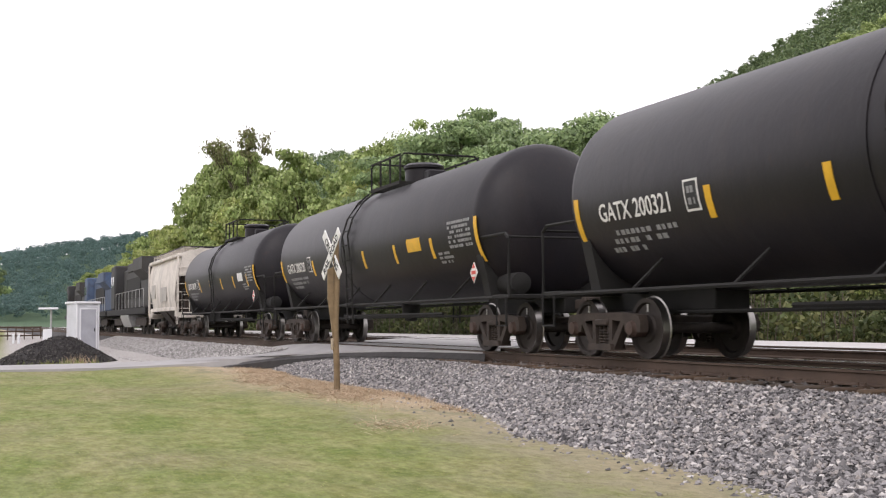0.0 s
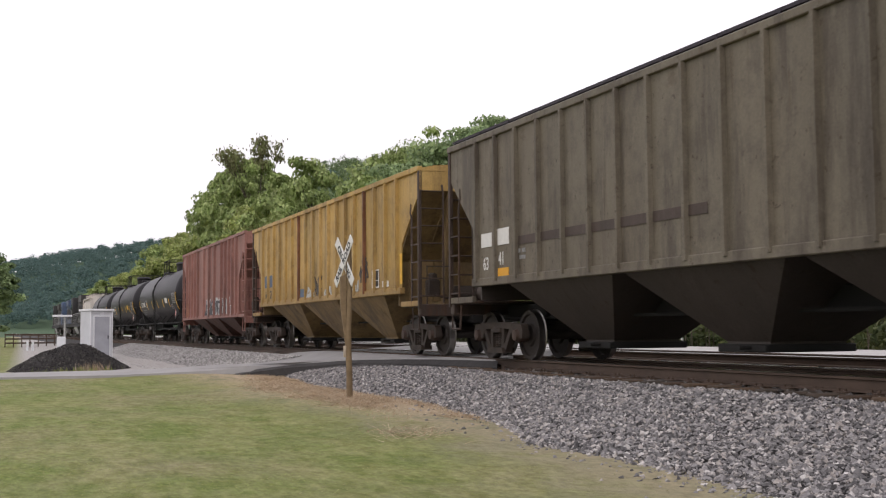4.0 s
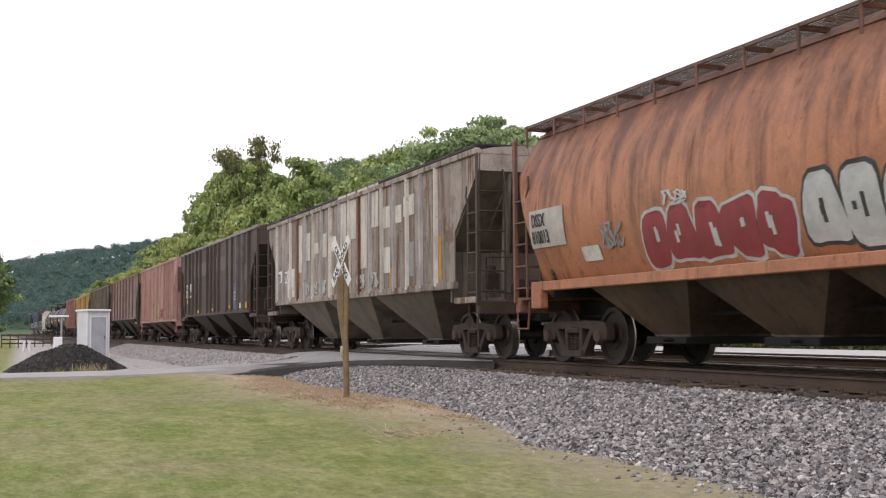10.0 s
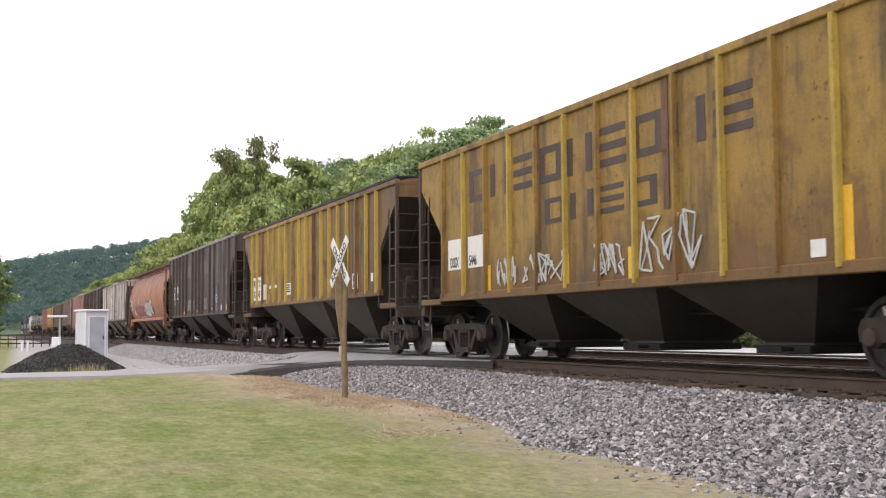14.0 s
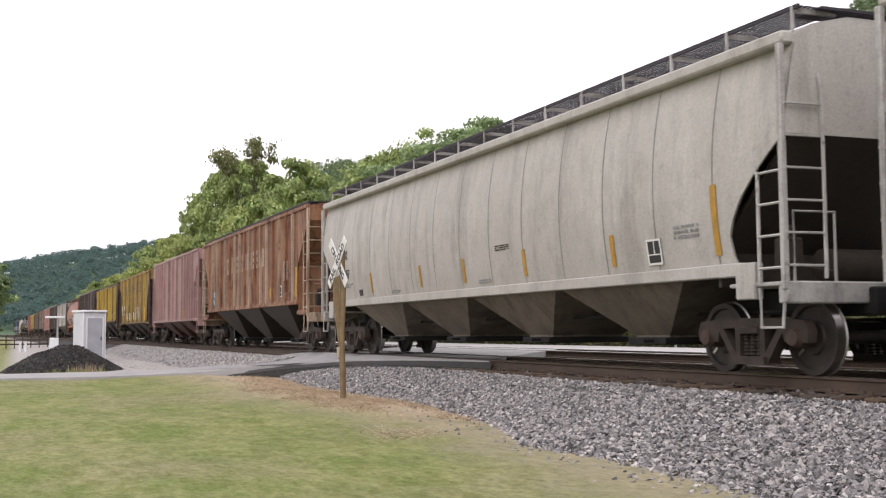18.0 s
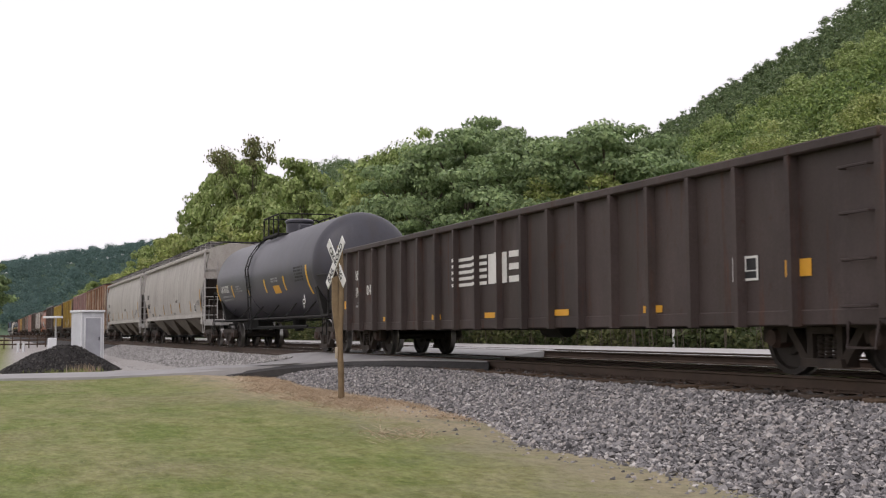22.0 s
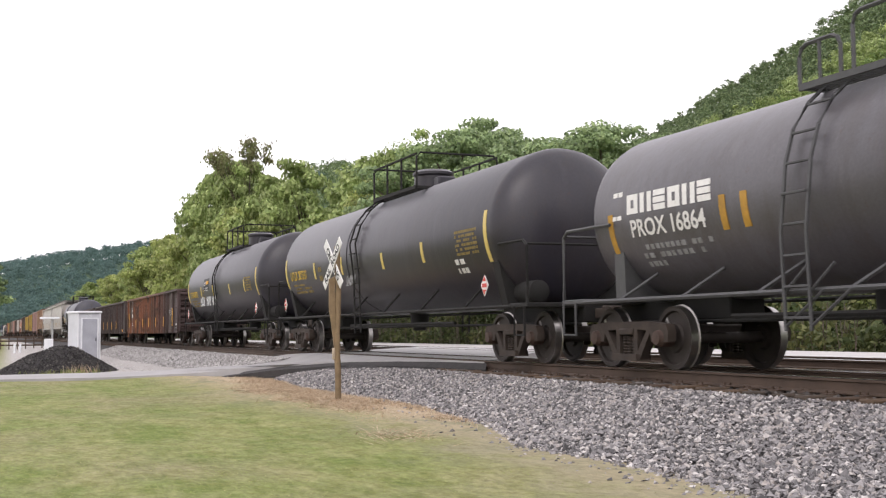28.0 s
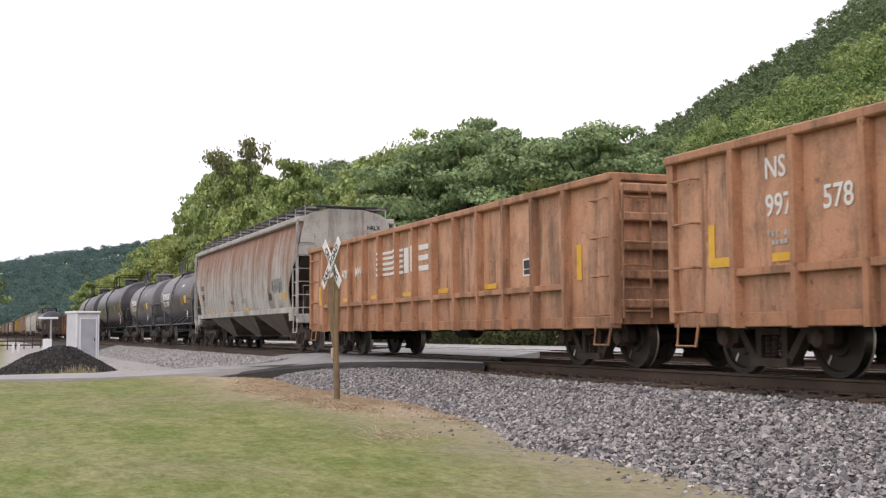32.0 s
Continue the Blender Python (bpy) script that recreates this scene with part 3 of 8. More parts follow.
def ribbed_hopper(label, lead, pitch, body, frame_m, bay_m, rib_at, zt=4.2, zb=1.2, cut=(3.6, 1.2, 2.5), rib=(0.085, 0.075), walk=True, rib_m=None, roof_m=None, wide_ribs=(), arch=False, cap_m=None, peak=0.13, gear_m=None, flush=False):
    """A covered hopper with flat ribbed sides and sloping ends. rib_at: metres behind the leading end."""
    a = (pitch - 1.45) / 2
    spec = {"centre": lead - a}
    car = new_car("covered_hopper", label, "hopper car", spec)
    zc, cy, cz = cut
    poly = [(-a, zt), (a, zt), (a, zc), (a - cy, cz), (a - cy, zb), (-a + cy, zb), (-a + cy, cz), (-a, zc)]
    for s in (-1, 1):
        part("side_sheet", Build().prism(poly, s * 1.48, s * 1.505), body, car)
        b = Build()
        b.box(s * 1.44, s * 1.56, -a, a, zt - 0.07, zt + 0.05, 0.015)
        part("top_chord", b, cap_m or frame_m, car)
        b = Build()
        b.box(s * 1.42, s * 1.545, -a + cy, a - cy, zb - 0.06, zb + 0.09, 0.015)
        part("side_sill", b, frame_m, car)
        for q in (-1, 1):
            b = Build()
            b.box(s * 1.44, s * 1.53, q * (a - cy), q * (a - 0.08), 1.08, 1.2, 0.012)
            part("end_side_sill", b, frame_m, car)
        for i, u in enumerate(rib_at):
            y = a - u
            w = rib[0] * (1.5 if i in wide_ribs else 1.0)
            b = Build()
            prof = [(s * 1.5, y - w / 2), (s * (1.505 + rib[1]), y - w * 0.36), (s * (1.505 + rib[1]), y + w * 0.36), (s * 1.5, y + w / 2)]
            b.prism(prof, zb + 0.02, zt - 0.06, "z")
            part("side_rib", b, (rib_m or (body,))[i % len(rib_m or (1,))], car)
    sec = [(1.5, zt), (1.2, zt + peak * 0.55), (0.6, zt + peak), (-0.6, zt + peak), (-1.2, zt + peak * 0.55), (-1.5, zt), (-1.4, zt - 0.05), (1.4, zt - 0.05)]
    part("roof", Build().prism(sec, -a + 0.01, a - 0.01, "y"), roof_m or body, car)
    b = Build()
    b.box(-0.36, 0.36, -a + 0.9, a - 0.9, zt + peak - 0.02, zt + peak + 0.1, 0.03)
    part("hatch_cover", b, frame_m, car)
    for s in (1, -1):
        gable = [(1.45, zc), (1.45, zt), (1.2, zt + peak * 0.5), (0.6, zt + peak - 0.02), (-0.6, zt + peak - 0.02), (-1.2, zt + peak * 0.5), (-1.45, zt), (-1.45, zc)]
        part("end_sheet", Build().prism(gable, s * (a - 0.06), s * (a - 0.02), "y"), body, car)
        b = Build()
        back = cy - 0.02 if flush else cy + 0.28
        low = cz - 0.05 if flush else cz - 0.38
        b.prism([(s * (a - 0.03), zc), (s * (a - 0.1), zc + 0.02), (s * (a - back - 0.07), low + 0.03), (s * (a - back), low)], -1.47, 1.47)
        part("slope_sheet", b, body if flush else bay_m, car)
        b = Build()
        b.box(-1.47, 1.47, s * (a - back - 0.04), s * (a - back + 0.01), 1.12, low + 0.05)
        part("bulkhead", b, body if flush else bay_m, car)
        for k in range(5):
            x = -1.2 + 0.6 * k
            part("bulkhead_rib", Build().box(x - 0.04, x + 0.04, s * (a - back + 0.014), s * (a - back + 0.08), 1.13, low + 0.02), body if flush else bay_m, car)
        for x in (-0.8, 0.0, 0.8):
            b = Build()
            b.prism([(s * (a - cy - 0.2), 1.12), (s * (a - 0.3), 1.12), (s * (a - 0.06), zc - 0.02), (s * (a - cy - 0.25), cz - 0.33), (s * (a - 0.35), zc - 0.45), (s * (a - 0.5), 1.2), (s * (a - cy - 0.2), 1.2)], x - 0.03, x + 0.03)
            if x:
                part("end_brace", b, bay_m, car)
    end_gear(car, a, (gear_m or P["gear"], M["under"]), zt, zb, ladder_top=zc - 0.25, platform=cy)
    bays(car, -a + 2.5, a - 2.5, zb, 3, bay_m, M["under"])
    if walk:
        running_board(car, a - 0.1, zt + 0.13, M["grate"], x=1.24, wide=0.42, drop=0.14)
    add_trucks(car, a - 1.32)
    add_coupler(car, a, pitch)
    return car, a


def tank_car(label, lead, pitch, R, zc, shell_m, frame_m, bands=(0.42,), platform_at=0.56, platform=1.9, rail_high=0.78, ladder_at=0.47, overhang=1.36, rail_z=0.95, hoops=False):
    """A tank car: shell with dished heads, stub sills, side rail, top platform, ladder and end platforms. lead: front of the shell."""
    L = pitch - 2 * overhang
    a = L / 2
    e = pitch / 2 - 0.62
    car = new_car("tank_car", label, "tank car", {"centre": lead - (pitch / 2 - 1.36)})
    prof = []
    for i in range(9):
        u = i / 8 * math.pi / 2
        prof.append((-a + 0.62 * (1 - math.cos(u)), max(R * math.sin(u), 0.02)))
    prof = prof + [(-x, r) for x, r in reversed(prof)]
    part("shell", Build().lathe(prof, (0, 0, zc), "y", 48), shell_m, car)
    for u in bands:
        y = a - L * u
        b = Build()
        b.lathe([(-0.045, R - 0.02), (-0.045, R + 0.012), (0.045, R + 0.012), (0.045, R - 0.02)], (0, y, zc), "y", 48)
        part("weld_band", b, shell_m, car)
    for s in (1, -1):
        b = Build()
        b.box(-0.3, 0.3, s * (a - 2.6), s * e, 0.72, 1.08, 0.02)
        part("stub_sill", b, M["under"], car)
        b = Build()
        y = s * (pitch / 2 - 2.05)
        b.prism([(-1.15, 1.0), (1.15, 1.0), (R * 0.9, zc - R * 0.42), (R * 0.55, zc - R * 0.8), (0, zc - R * 0.97), (-R * 0.55, zc - R * 0.8), (-R * 0.9, zc - R * 0.42)], y - 0.14, y + 0.14, "y")
        part("saddle", b, frame_m, car)
        b = Build()
        b.box(-1.4, 1.4, s * (e - 0.75), s * e, 0.98, 1.06, 0.015)
        part("end_platform", b, frame_m, car)
        for q in (-1, 1):
            b = Build()
            x = q * 1.38
            b.tube([(x, s * (e - 0.05), 1.0), (x, s * (e - 0.05), 2.05), (x, s * (e - 0.2), 2.15), (x, s * (e - 1.3), 2.15), (x * 0.97, s * (e - 1.45), 2.15)], 0.03, 6)
            part("end_handrail", b, frame_m, car)
            b = Build()
            b.tube([(q * 1.42, s * (e - 0.1), 1.0), (q * 1.42, s * (e - 0.1), 0.5), (q * 1.42, s * (e - 0.5), 0.5), (q * 1.42, s * (e - 0.5), 1.0)], 0.022, 5)
            part("sill_step", b, frame_m, car)
        b = Build()
        b.tube([(-1.38, s * (e - 0.05), 2.08), (1.38, s * (e - 0.05), 2.08)], 0.026, 6)
        part("end_rail", b, frame_m, car)
    for q in (-1, 1):
        b = Build()
        b.tube([(q * 1.38, -e + 0.7, rail_z + 0.06), (q * 1.38, e - 0.7, rail_z + 0.06)], 0.035, 6)
        part("side_rail", b, frame_m, car)
        for i in range(6):
            y = -a * 0.74 + a * 1.48 * i / 5
            b = Build()
            b.tube([(q * 1.38, y, rail_z + 0.06), (q * R * 0.72, y - 0.35, zc - R * 0.7)], 0.026, 5)
            part("rail_bracket", b, frame_m, car)
    # top fittings
    yp = a - L * platform_at
    b = Build()
    b.lathe([(0, 0.46), (0.34, 0.46), (0.38, 0.5), (0.44, 0.5), (0.5, 0.4)], (0, yp, zc + R - 0.06), "z", 20)
    part("dome", b, shell_m, car)
    b = Build()
    b.box(-0.22, 0.22, yp - 0.9, yp - 0.55, zc + R - 0.05, zc + R + 0.2, 0.03)
    part("valve_box", b, shell_m, car)
    zp = zc + R * 0.9
    for q in (-1, 1):
        for k in range(6):
            x = q * (0.62 + 0.07 * k)
            part("platform_slat", Build().box(x - 0.012, x + 0.012, yp - platform + 0.06, yp + platform - 0.06, zp - 0.02, zp + 0.02), frame_m, car)
        b = Build()
        b.box(q * 0.99, q * 1.03, yp - platform, yp + platform, zp - 0.05, zp + 0.03)
        b.box(q * 0.4, q * 1.0, yp - platform, yp - platform + 0.06, zp - 0.04, zp + 0.02)
        b.box(q * 0.4, q * 1.0, yp + platform - 0.06, yp + platform, zp - 0.04, zp + 0.02)
        part("top_platform", b, frame_m, car)
        h = zp + rail_high
        if hoops:
            for y0, y1, up in ((yp + platform, yp + 0.38 * platform, 0.5), (yp + 0.2 * platform, yp - platform, 0.68)):
                t = 0.14 if y0 < y1 else -0.14
                part("railing_hoop", Build().tube([(q * 1.0, y0, zp), (q * 1.0, y0, zp + up - 0.14), (q * 1.0, y0 + t * 0.3, zp + up - 0.04), (q * 1.0, y0 + t, zp + up), (q * 1.0, y1 - t, zp + up), (q * 1.0, y1 - t * 0.3, zp + up - 0.04), (q * 1.0, y1, zp + up - 0.14), (q * 1.0, y1, zp)], 0.027, 6), frame_m, car)
                part("railing_post", Build().tube([(q * 1.0, (y0 + y1) / 2, zp), (q * 1.0, (y0 + y1) / 2, zp + up)], 0.024, 5), frame_m, car)
            continue
        for y in (yp - platform * 0.33, yp + platform * 0.33):
            part("railing_post", Build().tube([(q * 1.0, y, zp), (q * 1.0, y, h)], 0.028, 5), frame_m, car)
        for w in (-1, 1):
            y = yp + w * platform
            hoop = [(0, y, h), (q * 0.9, y, h), (q * 1.0, y, h - 0.1), (q * 1.0, y, zp)]
            part("end_rail", Build().tube(hoop, 0.026, 6), frame_m, car)
        part("top_rail", Build().tube([(q * 1.0, yp - platform, h - 0.03), (q * 1.0, yp + platform, h - 0.03)], 0.028, 5), frame_m, car)
    yl = a - L * ladder_at
    for q in (-1, 1):
        b = Build()
        for dy in (-0.22, 0.22):
            pts = [(q * 1.44, yl + dy, 0.55), (q * 1.48, yl + dy, zc - 0.6)] + [(q * (R + 0.1) * math.cos(u), yl + dy, zc + (R + 0.1) * math.sin(u)) for u in (0.15, 0.45, 0.75, 1.0)]
            b.tube(pts, 0.024, 5)
        for i in range(10):
            z = 0.7 + i * 0.36
            u = (z - zc) / (R + 0.1)
            x = 1.46 if z < zc else (R + 0.1) * math.sqrt(max(0, 1 - u * u))
            if z < zc + R * 0.86:
                b.tube([(q * x, yl - 0.22, z), (q * x, yl + 0.22, z)], 0.018, 5)
        part("ladder", b, frame_m, car)
        if hoops:
            for dy in (-0.22, 0.22):
                part("ladder_brace", Build().tube([(q * 1.44, yl + dy, 0.6), (q * 1.4, yl + dy - 0.62, rail_z + 0.06)], 0.02, 5), frame_m, car)
                part("ladder_brace", Build().tube([(q * 1.44, yl + dy, 1.0), (q * 1.4, yl + dy - 0.36, 1.3)], 0.02, 5), frame_m, car)
    b = Build()
    b.lathe([(-0.4, 0.12), (-0.36, 0.2), (0.36, 0.2), (0.4, 0.12)], (-0.85, -e + 1.0, 1.28), "y", 16)
    part("brake_cylinder", b, frame_m, car)
    b = Build()
    b.lathe([(0.6, 0.1), (0.62, 0.16), (0.74, 0.16), (0.76, 0.22), (zc - R + 0.06, 0.24)], (0, 0, 0), "z", 16)
    part("bottom_outlet", b, M["under"], car)
    b = Build()
    b.tube([(-0.4, -e, 0.7), (-0.4, e, 0.7)], 0.03, 6)
    b.tube([(-0.75, -a * 0.5, 0.75), (-0.75, a * 0.4, 0.75)], 0.04, 6)
    part("brake_rigging", b, M["under"], car)
    add_trucks(car, pitch / 2 - 2.05)
    add_coupler(car, e, pitch)
    return car, pitch / 2 - 1.36


def on_shell(R, zc, z, gap=0.006):
    """How far out the shell is at a height."""
    u = (z - zc) / R
    return -(R * math.sqrt(max(0.0, 1 - u * u)) + gap)


def shell_patch(car, name, y0, y1, z0, z1, R, zc, mat, label="", gap=0.007):
    """A strip laid on the round shell."""
    n = 8
    ring0, ring1 = [], []
    for i in range(n + 1):
        z = z0 + (z1 - z0) * i / n
        x = on_shell(R, zc, z, gap)
        ring0.append((x, y0, z))
        ring1.append((x, y1, z))
    back = [(x + 0.012, y, z) for x, y, z in ring0]
    back1 = [(x + 0.012, y, z) for x, y, z in ring1]
    b = Build().loft([back, ring0, ring1, back1], closed=False)
    return part(name, b, mat, car, label)


def shell_text(car, text, height, y, z, R, zc, mat, bold=0.0, stretch=1.0):
    me = lettering(text, height, bold)
    me.materials.clear()
    me.materials.append(mat)
    for v in me.vertices:
        along, up, out = v.co.x * stretch, v.co.y, v.co.z
        zz = z + up
        v.co = (on_shell(R, zc, zz, 0.006 + out), y - along, zz)
    return part("lettering", me, mat, car, "painted car lettering")


def shell_bars(car, y, z, rows, R, zc, mat, high=0.06, seed=1):
    rnd, b = random.Random(seed), Build()
    for r, (wide, n) in enumerate(rows):
        n *= 2
        step = wide / n
        for i in range(n):
            if rnd.random() < 0.84:
                z1 = z - r * high * 1.7
                z0 = z1 - high
                y0, y1 = y - i * step, y - (i + rnd.uniform(0.5, 0.8)) * step
                vs = [(on_shell(R, zc, zz, g), yy, zz) for g in (0.008, -0.004) for yy, zz in ((y0, z0), (y0, z1), (y1, z1), (y1, z0))]
                b.add(vs, [(0, 1, 2, 3), (7, 6, 5, 4), (0, 4, 5, 1), (1, 5, 6, 2), (2, 6, 7, 3), (3, 7, 4, 0)])
    return tagged(part("small_print", b, mat, car), kind="stuff")


def placard(car, y, z, x=-1.42, mat=None):
    """A diamond hazard placard in its holder."""
    b = Build()
    b.prism([(y - 0.17, z), (y, z + 0.2), (y + 0.17, z), (y, z - 0.2)], x - 0.012, x)
    p = part("placard", b, M["white"], car, "white diamond hazard placard")
    for k, s in ((0.11, 1), (-0.11, -1)):
        b = Build()
        b.prism([(y - 0.075, z + s * 0.08), (y, z + s * 0.17), (y + 0.075, z + s * 0.08)], x - 0.018, x - 0.005)
        part("red_field", b, mat or M["red"], p)
    b = Build()
    b.box(x - 0.018, x - 0.01, y - 0.1, y + 0.1, z - 0.035, z + 0.035)
    part("print_bar", b, mat or M["red"], p)


def gondola(label, lead, pitch, body, frame_m, zt=2.64, zb=0.66, ribs=22, flange=0.0, ledge=None, end_ribs=5, rib=(0.12, 0.12), floor_m=None, skip=()):
    """An open gondola: ribbed sides with thickness, ends of pressed ribs, floor, chords."""
    a = (pitch - 1.45) / 2
    car = new_car("gondola_car", label, "gondola car", {"centre": lead - a})
    for s in (-1, 1):
        b = Build()
        b.box(s * 1.42, s * 1.46, -a, a, zb, zt - 0.04)
        part("side_sheet", b, body, car)
        b = Build()
        b.box(s * 1.40, s * 1.58, -a - 0.02, a + 0.02, zt - 0.1, zt + 0.02, 0.02)
        part("top_chord", b, frame_m, car)
        b = Build()
        b.box(s * 1.40, s * 1.475, -a, a, zb - 0.06, zb + 0.12, 0.015)
        part("side_sill", b, frame_m, car)
        if ledge:
            b = Build()
            b.box(s * 1.44, s * 1.57, -a + 1.5, a - 1.5, ledge - 0.05, ledge + 0.05, 0.012)
            part("belt_rail", b, frame_m, car)
        for i in range(ribs):
            if i in skip:
                continue
            y = a - 1.45 - (2 * a - 2.9) * i / (ribs - 1)
            w = rib[0]
            b = Build()
            b.prism([(s * 1.455, y - w / 2), (s * (1.46 + rib[1]), y - w * 0.32), (s * (1.46 + rib[1]), y + w * 0.32), (s * 1.455, y + w / 2)], zb - 0.07, zt - 0.09, "z")
            part("side_rib", b, frame_m, car)
    b = Build()
    b.box(-1.42, 1.42, -a + 0.05, a - 0.05, zb + 0.3, zb + 0.4)
    part("floor", b, floor_m or body, car)
    for s in (1, -1):
        b = Build()
        b.box(-1.42, 1.42, s * (a - 0.12), s * (a - 0.06), zb, zt - 0.04)
        part("end_sheet", b, body, car)
        b = Build()
        b.box(-1.56, 1.56, s * (a - 0.14), s * (a + 0.02), zt - 0.1, zt + 0.02, 0.02)
        part("end_chord", b, frame_m, car)
        for k in range(end_ribs):
            z = zb + 0.3 + (zt - zb - 0.5) * k / max(end_ribs - 1, 1)
            b = Build()
            b.box(-1.42, 1.42, s * (a - 0.06), s * (a + 0.05), z - 0.07, z + 0.07, 0.03)
            part("end_rib", b, body, car)
        for q in (-1, 1):
            b = Build()
            b.box(q * 1.38, q * 1.54, s * (a - 0.12), s * (a + 0.02), zb, zt - 0.06, 0.015)
            part("corner_post", b, frame_m, car)
            n = 6
            for k in range(4):
                z = 0.8 + (zt - 1.15) * k / 3
                b = Build().tube([(q * 1.46, s * (a - 0.14), z), (q * 1.58, s * (a - 0.16), z), (q * 1.58, s * (a - 0.6), z), (q * 1.46, s * (a - 0.62), z)], 0.017, 5)
                part("grab_iron", b, frame_m, car)
            b = Build().tube([(q * 1.5, s * (a - 0.14), zb - 0.02), (q * 1.54, s * (a - 0.16), zb - 0.3), (q * 1.54, s * (a - 0.58), zb - 0.3), (q * 1.5, s * (a - 0.6), zb - 0.02)], 0.02, 5)
            part("sill_step", b, frame_m, car)
            b = Build()
            for dx in (0.95, 1.42):
                b.tube([(q * dx, s * (a + 0.1), 0.75), (q * dx, s * (a + 0.1), zt - 0.2)], 0.02, 5)
            for k in range(n):
                z = 0.85 + (zt - 1.2) * k / (n - 1)
                b.tube([(q * 0.95, s * (a + 0.1), z), (q * 1.42, s * (a + 0.1), z)], 0.018, 5)
            part("end_ladder", b, frame_m, car)
        b = Build()
        b.box(-0.3, 0.3, s * (a - 2.4), s * (a + 0.1), 0.72, 1.05, 0.02)
        part("draft_sill", b, M["under"], car)
    b = Build()
    b.box(-0.25, 0.25, -a + 2, a - 2, 0.7, zb + 0.3, 0.02)
    for i in range(14):
        y = -a * 0.8 + a * 1.6 * i / 13
        b.box(-1.38, 1.38, y - 0.06, y + 0.06, zb + 0.04, zb + 0.29)
    part("underframe", b, M["under"], car)
    b = Build()
    b.lathe([(-0.4, 0.12), (-0.36, 0.18), (0.36, 0.18), (0.4, 0.12)], (-0.7, -a * 0.12, 0.62), "y", 14)
    b.tube([(-0.5, -a * 0.6, 0.6), (-0.5, a * 0.6, 0.6)], 0.03, 6)
    part("brake_gear", b, M["under"], car)
    add_trucks(car, a - 1.5)
    add_coupler(car, a, pitch)
    return car, a


